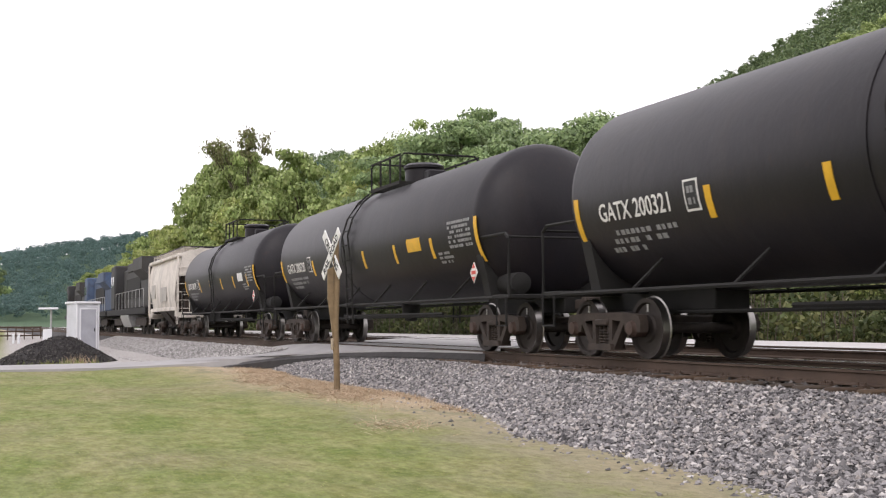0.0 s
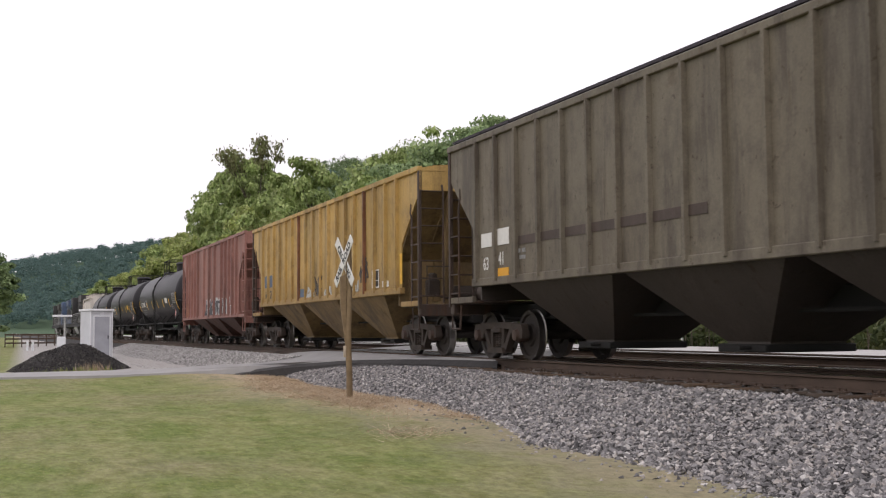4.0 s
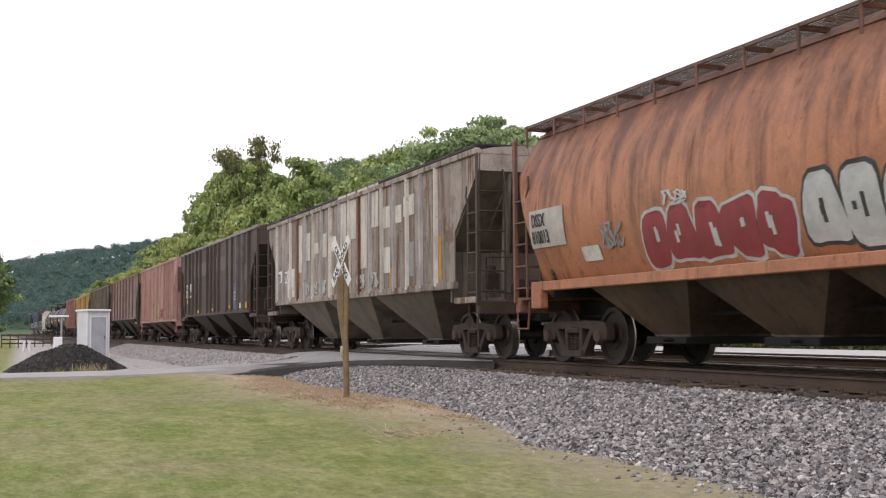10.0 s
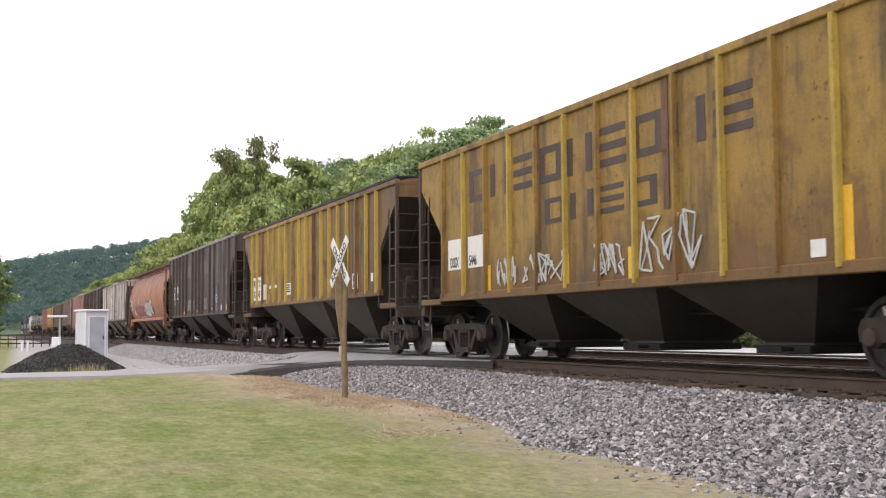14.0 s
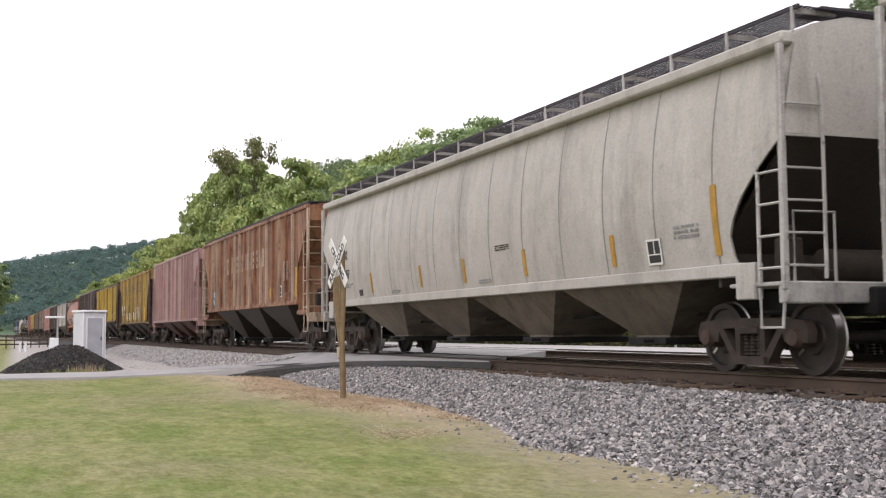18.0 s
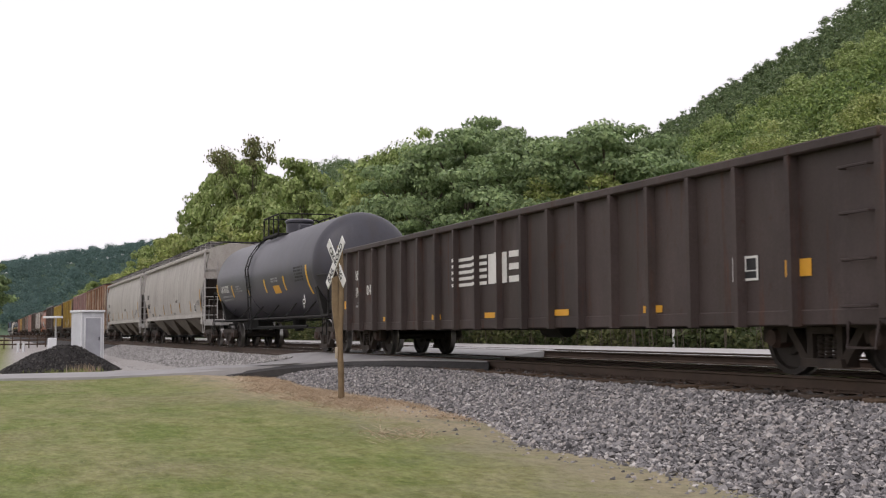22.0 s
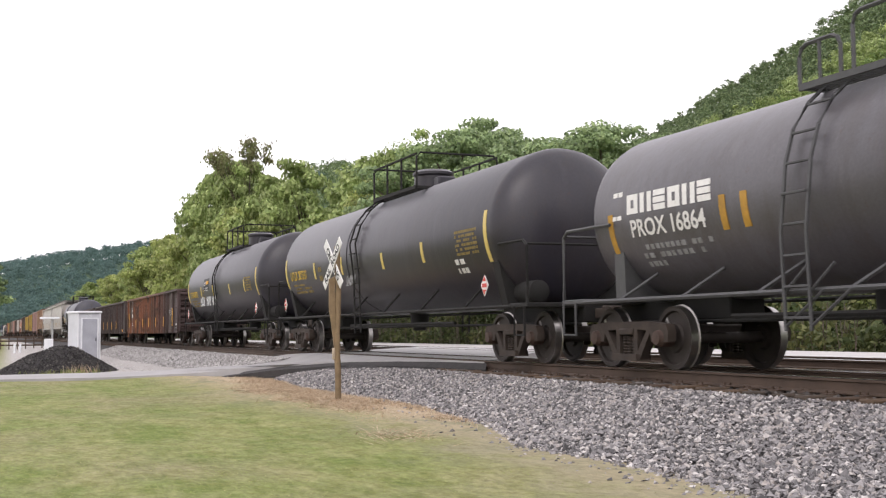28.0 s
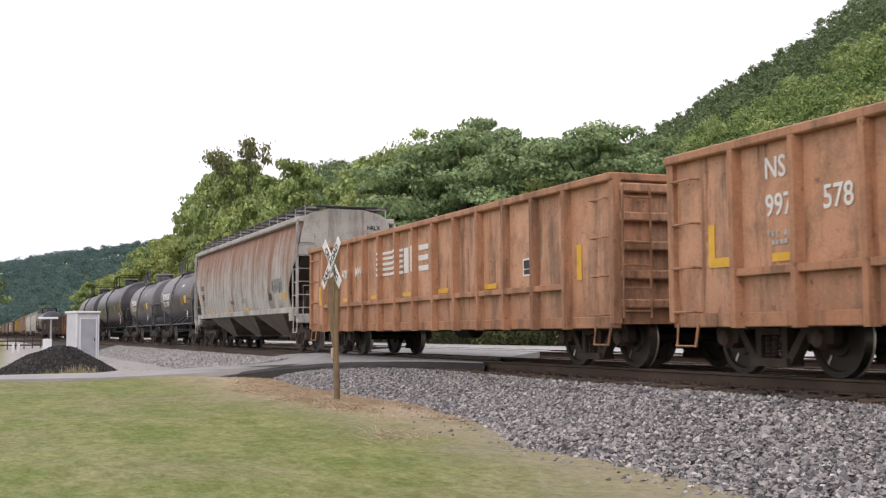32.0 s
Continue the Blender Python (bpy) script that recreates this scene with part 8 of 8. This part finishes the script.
# ---- plants ----
def leaf_mat(name, c0, c1, c2, thin=0.45):
    return pieces_mat(name, [(0.0, c0), (0.5, c1), (0.95, c2)], 0.5, True, 0, 0.75, thin, 0.85)


M["leaf_mid"] = leaf_mat("leaves_green", (0.237, 0.322, 0.109), (0.36, 0.458, 0.154), (0.49, 0.568, 0.242), 0.25)
M["leaf_dark"] = leaf_mat("leaves_dark_green", (0.185, 0.268, 0.126), (0.271, 0.376, 0.165), (0.385, 0.491, 0.224), 0.22)
M["leaf_light"] = leaf_mat("leaves_yellow_green", (0.271, 0.34, 0.103), (0.389, 0.46, 0.135), (0.506, 0.537, 0.219), 0.25)
M["leaf_far"] = leaf_mat("leaves_far_woods", (0.163, 0.248, 0.0816), (0.244, 0.345, 0.109), (0.358, 0.452, 0.136), 0.25)
M["leaf_crest"] = leaf_mat("leaves_crest_woods", (0.134, 0.195, 0.0986), (0.188, 0.265, 0.113), (0.255, 0.32, 0.152), 0.25)
# distance haze is mixed into this leaf colour as a blue tint
M["leaf_haze"] = leaf_mat("leaves_haze_tinted", (0.142, 0.227, 0.215), (0.162, 0.255, 0.233), (0.183, 0.282, 0.242), 0.5)
# the shade at the wood's foot is put into these dark greens
M["leaf_shade"] = leaf_mat("leaves_shaded_brush", (0.05, 0.07, 0.025), (0.085, 0.11, 0.04), (0.13, 0.15, 0.06), 0.25)
M["leaf_weed"] = leaf_mat("leaves_olive_weeds", (0.1, 0.12, 0.045), (0.16, 0.18, 0.065), (0.24, 0.24, 0.11), 0.25)
M["leaf_brown"] = leaf_mat("leaves_brown_tips", (0.23, 0.2, 0.12), (0.28, 0.28, 0.13), (0.32, 0.38, 0.15), 0.3)
M["bark"] = plain("grey_bark", (0.13, 0.105, 0.08), 0.95, 0, 0.5, 2.5, 0.02)
M["blade"] = pieces_mat("grass_blades", [(0.0, (0.2, 0.26, 0.065)), (0.5, (0.265, 0.315, 0.09)), (0.8, (0.335, 0.345, 0.135)), (0.97, (0.41, 0.365, 0.19))], 0.8, True, 0, 3, 0.3)
M["straw"] = pieces_mat("straw_blades", [(0.0, (0.42, 0.3, 0.19)), (0.5, (0.57, 0.44, 0.3)), (0.95, (0.66, 0.55, 0.41))], 0.85, True, 0, 3, 0.2)


def leaf_quads(centres, sizes, rng, up=0.35, long=1.5, outward=None):
    """Small bent quads at the centres, facing mostly outwards and up."""
    n = len(centres)
    nrm = rng.normal(0, 1, (n, 3)) + np.array([0, 0, up * 2])
    if outward is not None:
        nrm = nrm * 0.6 + outward * 1.1
    nrm /= np.linalg.norm(nrm, axis=1, keepdims=True)
    t = np.cross(nrm, rng.normal(0, 1, (n, 3)))
    t /= np.linalg.norm(t, axis=1, keepdims=True) + 1e-9
    s = np.cross(nrm, t)
    a, b = t * (sizes * long / 2)[:, None], s * (sizes / 2)[:, None]
    v = np.stack([centres - a, centres - b * 1.0 + a * 0.1, centres + a, centres + b * 1.0 + a * 0.1], 1)
    f = np.arange(n * 4).reshape(n, 4)
    return v.reshape(-1, 3), f


def crown_points(rng, n, high, wide, low, lumps, spread, layered=0.0):
    """Leaf places in clumps that fill an uneven crown."""
    c = []
    while len(c) < lumps:
        p = rng.uniform(-1, 1, 3)
        r = np.linalg.norm(p)
        if 0.3 < r < 1.0 and not (p[2] < -0.2 and abs(p[0]) + abs(p[1]) < 0.5):
            c.append(p)
    c = np.array(c)
    c[:, :2] *= (1.0 - 0.25 * np.clip(c[:, 2:3], 0, 1))
    c *= np.array([wide / 2, wide / 2, (high - low) / 2]) * rng.uniform(0.75, 1.03, (lumps, 1))
    c[:, 2] += (high + low) / 2
    k = rng.integers(0, lumps, n)
    d = rng.normal(0, 1, (n, 3))
    d /= np.linalg.norm(d, axis=1, keepdims=True)
    rad = spread * rng.uniform(0.6, 1.25, lumps)[k] * rng.random(n) ** 0.45
    flat = np.array([1.25, 1.25, 0.72 - 0.4 * layered])
    return c[k] + d * rad[:, None] * flat, c, d


def tree_kit(seed, high, wide, low, lumps, n, leaf, size, spread, layered=0.0, sparse_top=False):
    rng = np.random.default_rng(seed)
    pts, cl, face = crown_points(rng, n, high, wide, low, lumps, spread, layered)
    tip_mesh = None
    if sparse_top:
        m = 3000
        tips = np.concatenate([rng.normal(0, 1, (11, 3)) * (0.75, 0.7, 0.5) + (-3.6, 0, high - 0.7), rng.normal(0, 1, (17, 3)) * (1.05, 0.8, 0.6) + (1.0, 0, high + 0.1)])
        q = tips[rng.integers(0, len(tips), m)] + rng.normal(0, 1, (m, 3)) * (0.42, 0.42, 0.2)
        v, f = leaf_quads(q, rng.uniform(0.6, 1.3, m) * size * 0.9, rng, 0.45)
        tip_mesh = raw_mesh("thin_top", v, f, M["leaf_brown"])
        cl = np.concatenate([tips, cl])
    v, f = leaf_quads(pts, rng.uniform(0.6, 1.3, len(pts)) * size, rng, 0.45, outward=face)
    crown = raw_mesh("crown", v, f, leaf)
    b = Build()
    r0 = 0.013 * high + 0.08
    trunk_top = low + (high - low) * 0.62
    pts2 = [(0.15 * math.sin(k * 0.9 + seed), 0.15 * math.cos(k * 1.1 + seed), trunk_top * k / 7 - (0.4 if k == 0 else 0)) for k in range(8)]
    rings = []
    for k, p in enumerate(pts2):
        r = r0 * (1 - 0.8 * k / 7) * (1.35 if k == 0 else 1)
        rings.append([(p[0] + r * math.cos(i * math.tau / 8), p[1] + r * math.sin(i * math.tau / 8), p[2]) for i in range(8)])
    b.loft(rings)
    for c in cl[: min(lumps, 22)]:
        z0 = min(max(low * 0.7, c[2] * 0.62), trunk_top * 0.95)
        p0 = Vector((0.1, 0.1, z0))
        p1 = Vector(c)
        mid = p0.lerp(p1, 0.5) + Vector((0, 0, 0.35))
        b.tube([p0, mid, p1], r0 * (0.1 if sparse_top and p1.z > high - 2 else 0.22), 5)
    return b.mesh("trunk", M["bark"]), crown, tip_mesh


def row_trees():
    fine = [tree_kit(11, 12.0, 9.5, 1.5, 95, 26000, M["leaf_mid"], 0.15, 0.95, 0.35), tree_kit(12, 12.0, 10.5, 1.2, 95, 28000, M["leaf_dark"], 0.155, 1.0, 0.85),
            tree_kit(13, 12.0, 9.0, 1.0, 90, 24000, M["leaf_light"], 0.15, 0.9, 0.5), None, tree_kit(15, 12.0, 8.0, 0.8, 80, 23000, M["leaf_dark"], 0.155, 0.9, 0.6)]
    far = [tree_kit(16, 12.0, 9.5, 1.5, 75, 13000, M["leaf_mid"], 0.25, 1.0, 0.35), tree_kit(17, 12.0, 10.5, 1.2, 75, 12000, M["leaf_dark"], 0.26, 1.0, 0.7), tree_kit(18, 12.0, 9.0, 1.0, 70, 12000, M["leaf_light"], 0.25, 1.0, 0.4),
           tree_kit(14, 14.0, 10.6, 1.5, 85, 20000, M["leaf_mid"], 0.22, 1.0, 0.4, True), tree_kit(19, 12.0, 8.0, 0.8, 65, 11000, M["leaf_dark"], 0.26, 0.95, 0.4)]
    words = ["broad green deciduous tree behind the road", "dark layered locust tree behind the road", "yellow-green tree at the wood's edge", "tall green tree with a thin top", "dense dark green tree at the wood's edge"]
    # x, y, height, kind, turn
    spots = [(33, 18, 0.9, 2, 0), (35, 26, 0.95, 0, 40), (33, 33, 0.9, 4, 80), (36, 39, 1, 2, 120), (32, 44, 0.95, 0, 10), (37, 49, 1, 1, 200), (33, 51, 0.95, 1, 60), (38, 57, 1, 4, 33), (33.5, 58, 0.97, 1, 15),
             (31.5, 55, 0.74, 2, 100), (37, 65, 1, 1, 145), (32.5, 67, 0.97, 1, 250), (31.5, 62, 0.72, 2, 270), (36, 76, 1, 1, 300), (32.5, 76, 0.95, 1, 20), (37, 85, 1, 1, 75), (33, 86, 0.93, 1, 95), (32, 94, 0.85, 2, 130), (36, 95, 1, 0, 0),
             (35, 104, 1.0, 0, 170), (32.5, 106, 0.8, 2, 190), (35.5, 114, 1, 0, 220), (33, 122, 1.0, 0, 30), (31.5, 128, 0.78, 2, 140), (33.5, 138, 0.93, 0, 80), (31, 143, 0.8, 2, 30), (32.6, 150, 1.0, 3, 0), (32, 156, 1.0, 0, 70), (30.5, 151, 0.72, 0, 200), (31.5, 164, 0.98, 0, 120), (36, 160, 1.0, 0, 60), (31, 172, 0.8, 2, 200), (33, 182, 0.97, 0, 300),
             (31, 198, 0.93, 2, 40), (33, 216, 1, 2, 80), (31, 236, 0.9, 2, 150), (33, 258, 1, 0, 210), (31, 282, 0.93, 2, 10), (32, 310, 1, 2, 70), (30, 345, 1, 0, 100), (-0.6, 119, 9.3, 4, 30), (-8, 112, 10.0, 1, 90)]
    for x, y, h, k, turn in spots:
        trunk, crown, tip = (fine[k] if y < 100 and k != 3 else far[k])
        hi = 13.4 if k == 3 else 10.5 if k == 1 else 11.2
        h = h if h > 2 else h * canopy(x, y)
        t = thing("tree", words[k], "tree", at=pose(x, y, land(x, y), 0, 0, turn))
        for nm, me in (("trunk", trunk), ("crown", crown), ("thin_top", tip)):
            if me:
                o = part(nm, me, None, t)
                w = min(1.0, 13.0 / h)
                o.scale = (h / hi * w, h / hi * w, h / hi)


def woods():
    """The far wooded hillsides, too many trees to count."""
    rng = np.random.default_rng(21)

    def stand(name, label, spots, leaf, n, size, wide, tall):
        vs, fs, k = [], [], 0
        for x, y, h in spots:
            m = max(12, int(n * h / tall))
            c, _, face = crown_points(rng, m, h, wide * h / tall, h * 0.12, 11, wide * 0.22)
            v, f = leaf_quads(c + np.array([x, y, land(x, y)]), rng.uniform(0.6, 1.35, m) * size, rng, 0.6, 1.3, face)
            vs.append(v)
            fs.append(f + k)
            k += len(v)
        return thing(name, label, "woods", kind="stuff", mesh=raw_mesh(name, np.concatenate(vs), np.concatenate(fs), leaf))

    near, light, slope, pale, crest, off, back, far = [], [], [], [], [], [], [], []

    def fill(x0, x1, y0, y1, gap, tall, put):
        for y in np.arange(y0, y1, gap):
            for x in np.arange(x0, x1, gap):
                p = (x + rng.uniform(-0.42, 0.42) * gap, y + rng.uniform(-0.42, 0.42) * gap)
                lot = put(*p)
                if lot is not None:
                    lot.append((*p, rng.uniform(*tall)))

    def tone(x, y):
        return noise.noise((x * 0.035, y * 0.03, 7)) + rng.uniform(-0.25, 0.25)

    def open_side(x, y):
        return 0.6 * y < x < 1.02 * y
    fill(42, 105, 40, 180, 7.2, (6.5, 10.5), lambda x, y: (light if tone(x, y) > -0.08 else near) if open_side(x, y) else None)
    fill(105, 180, 100, 310, 7.0, (6, 9.5), lambda x, y: (pale if tone(x, y) > 0.0 else slope) if open_side(x, y) else None)
    fill(180, 262, 170, 445, 5.4, (5.5, 8.5), lambda x, y: crest if open_side(x, y) else None)
    fill(44, 262, 60, 900, 12.0, (8, 11), lambda x, y: back if 0.2 * y < x < 0.6 * y and y > 90 else None)
    fill(42, 262, 10, 250, 11.0, (8, 11), lambda x, y: off if x > 1.02 * y else None)
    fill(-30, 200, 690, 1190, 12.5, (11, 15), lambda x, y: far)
    stand("hillside_woods", "dense green woods on the steep hillside", near, M["leaf_mid"], 1500, 0.25, 6.4, 9)
    stand("hillside_woods", "yellow-green patches of woods on the hillside", light, M["leaf_light"], 1500, 0.25, 6.4, 9)
    stand("hillside_woods", "green woods higher on the steep hillside", slope, M["leaf_far"], 800, 0.36, 6.2, 9)
    stand("hillside_woods", "pale green trees higher on the hillside", pale, M["leaf_mid"], 800, 0.36, 6.2, 9)
    stand("hillside_woods", "dark small trees along the crest", crest, M["leaf_crest"], 260, 0.5, 5.6, 8)
    stand("hillside_woods", "green woods climbing the hill beside the camera", off, M["leaf_far"], 130, 0.8, 9, 10)
    stand("hillside_woods", "green woods behind the row of trees", back, M["leaf_crest"], 150, 0.8, 10, 10)
    stand("distant_woods", "woods across the valley, bluish haze put into the leaf colour", far, M["leaf_haze"], 300, 0.9, 12, 13)


def undergrowth():
    rng = np.random.default_rng(31)
    n = 42000
    y = 12 + 150 * rng.random(n) ** 1.5
    x = rng.uniform(29.4, 34, n)
    top = 1.0 + 0.9 * np.array([noise.noise((a * 0.35, b * 0.35, 3)) for a, b in zip(x, y)]) + np.clip(x - 30.2, 0, 2) * 0.9
    z = np.array([land(a, b) for a, b in zip(x, y)]) + np.clip(top, 0.15, 4) * rng.random(n) ** 0.8
    pts = np.stack([x, y, z], -1)
    pick = np.array([noise.noise((a * 0.25, b * 0.25, 9)) for a, b in zip(x, y)]) + rng.uniform(-0.2, 0.2, n) > 0.05
    for name, label, sel, leaf in (("undergrowth", "tangled weeds along the road edge, shade put into their green", ~pick, M["leaf_shade"]), ("undergrowth", "pale weeds and brush along the road edge", pick, M["leaf_weed"])):
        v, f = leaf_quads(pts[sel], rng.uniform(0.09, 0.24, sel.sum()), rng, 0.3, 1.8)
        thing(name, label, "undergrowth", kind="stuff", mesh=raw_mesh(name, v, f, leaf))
    b = Build()
    for i in range(420):
        yy, xx = 14 + 80 * rng.random(), rng.uniform(29.3, 31.5)
        z0 = land(xx, yy)
        h = rng.uniform(0.8, 2.2)
        b.tube([(xx, yy, z0 - 0.1), (xx + rng.uniform(-0.2, 0.2), yy + rng.uniform(-0.3, 0.3), z0 + h)], 0.022, 4)
    thing("dry_stalks", "dry brown stalks standing in the weeds", "stalks", kind="stuff", mesh=b.mesh("dry_stalks", M["bark"]))


def blades(name, label, x, y, h, mat, rng, wide=0.012, z=None, flat=(0.0, 0.9)):
    n = len(x)
    if z is None:
        z = np.array([land(a, b) for a, b in zip(x, y)])
    a = rng.uniform(0, math.tau, n)
    lean = rng.uniform(*flat, n) * h
    b = rng.uniform(0, math.tau, n)
    p = np.stack([x, y, z - 0.005], -1)
    w = np.stack([np.cos(a), np.sin(a), np.zeros(n)], -1) * (wide / 2)
    tip = p + np.stack([np.cos(b) * lean, np.sin(b) * lean, h], -1)
    v = np.stack([p - w, p + w, tip], 1).reshape(-1, 3)
    return thing(name, label, "grass", kind="stuff", mesh=raw_mesh(name, v, np.arange(n * 3).reshape(n, 3), mat))


def grass():
    rng = np.random.default_rng(41)
    n = 70000
    y = 7.5 + 29.5 * rng.random(n) ** 1.25
    x = -0.12 * y - 1 + (0.12 * y + 1 + 7.4) * rng.random(n)
    t = np.interp(y, TOE_Y, TOE_X) - 0.9 + rng.normal(0, 0.5, n)
    keep = (x < t)
    dens = np.array([noise.noise((a * 0.8, b * 0.8, 4)) for a, b in zip(x, y)])
    keep &= dens + rng.uniform(-0.4, 0.4, n) > -0.3
    blades("lawn_grass", "short patchy green lawn grass", x[keep], y[keep], rng.uniform(0.006, 0.013, keep.sum()), M["blade"], rng, 0.022, flat=(2.5, 6.0))
    n = 6000
    y = 7 + 29 * rng.random(n)
    t = np.interp(y, TOE_Y, TOE_X)
    x = t - np.abs(rng.normal(0.15, 0.5, n))
    dens = np.array([noise.noise((a * 0.9, b * 0.5, 14)) for a, b in zip(x, y)]) + 0.35 * np.array([smooth(13, 18, q) for q in y])
    keep = (dens + rng.uniform(-0.15, 0.15, n) > 0.24) & (y > 13.5)
    blades("dry_grass", "dead orange-brown grass along the ballast", x[keep], y[keep], rng.uniform(0.02, 0.08, keep.sum()), M["straw"], rng, 0.016)
    mats = rng.integers(0, 60, 16000)
    cy = np.clip(rng.normal(23, 4, 60), 14, 33)
    cx = np.interp(cy, TOE_Y, TOE_X) - rng.uniform(-0.1, 1.3, 60)
    y = cy[mats] + rng.normal(0, 0.5, 16000)
    x = np.minimum(cx[mats] + rng.normal(0, 0.22, 16000), np.interp(y, TOE_Y, TOE_X) + 0.05)
    blades("dry_grass", "flattened tan straw around the sign post", x, y, rng.uniform(0.02, 0.06, 16000), M["straw"], rng, 0.02, flat=(2.5, 6.0))
    n = 260
    x, y = rng.normal(2.9, 0.55, n), rng.normal(42.3, 0.25, n)
    blades("weeds", "tufts of weeds in front of the dark pile", x, y, rng.uniform(0.05, 0.25, n), M["blade"], rng, 0.03)
    n = 130
    x, y = rng.normal(3.3, 0.25, n), rng.normal(42.6, 0.2, n)
    blades("weeds", "pale weeds growing on the dark pile", x, y, rng.uniform(0.12, 0.4, n), M["straw"], rng, 0.03)


row_trees()
woods()
undergrowth()
grass()


def motions():
    for car, y in CARS:
        walk(car, [(t, pose(TRACK, y + TRAIN_SPEED * t, 0)) for t in (0, 8, 16, 24, 32)])
    step = 0.05
    turn = [-math.degrees(TRAIN_SPEED * i * step / WHEEL_R) for i in range(int(32 / step) + 1)]
    first = {}
    for ob in SPINNING:
        key = round(ob.location.y, 2)
        if key not in first:
            y = ob.location.y
            walk(ob, [(i * step, pose(0, y, WHEEL_R, a)) for i, a in enumerate(turn)])
            first[key] = ob
        else:
            lead = first[key].animation_data
            ob.rotation_mode = "QUATERNION"
            ob.animation_data_create()
            ob.animation_data.action, ob.animation_data.action_slot = lead.action, lead.action_slot


motions()
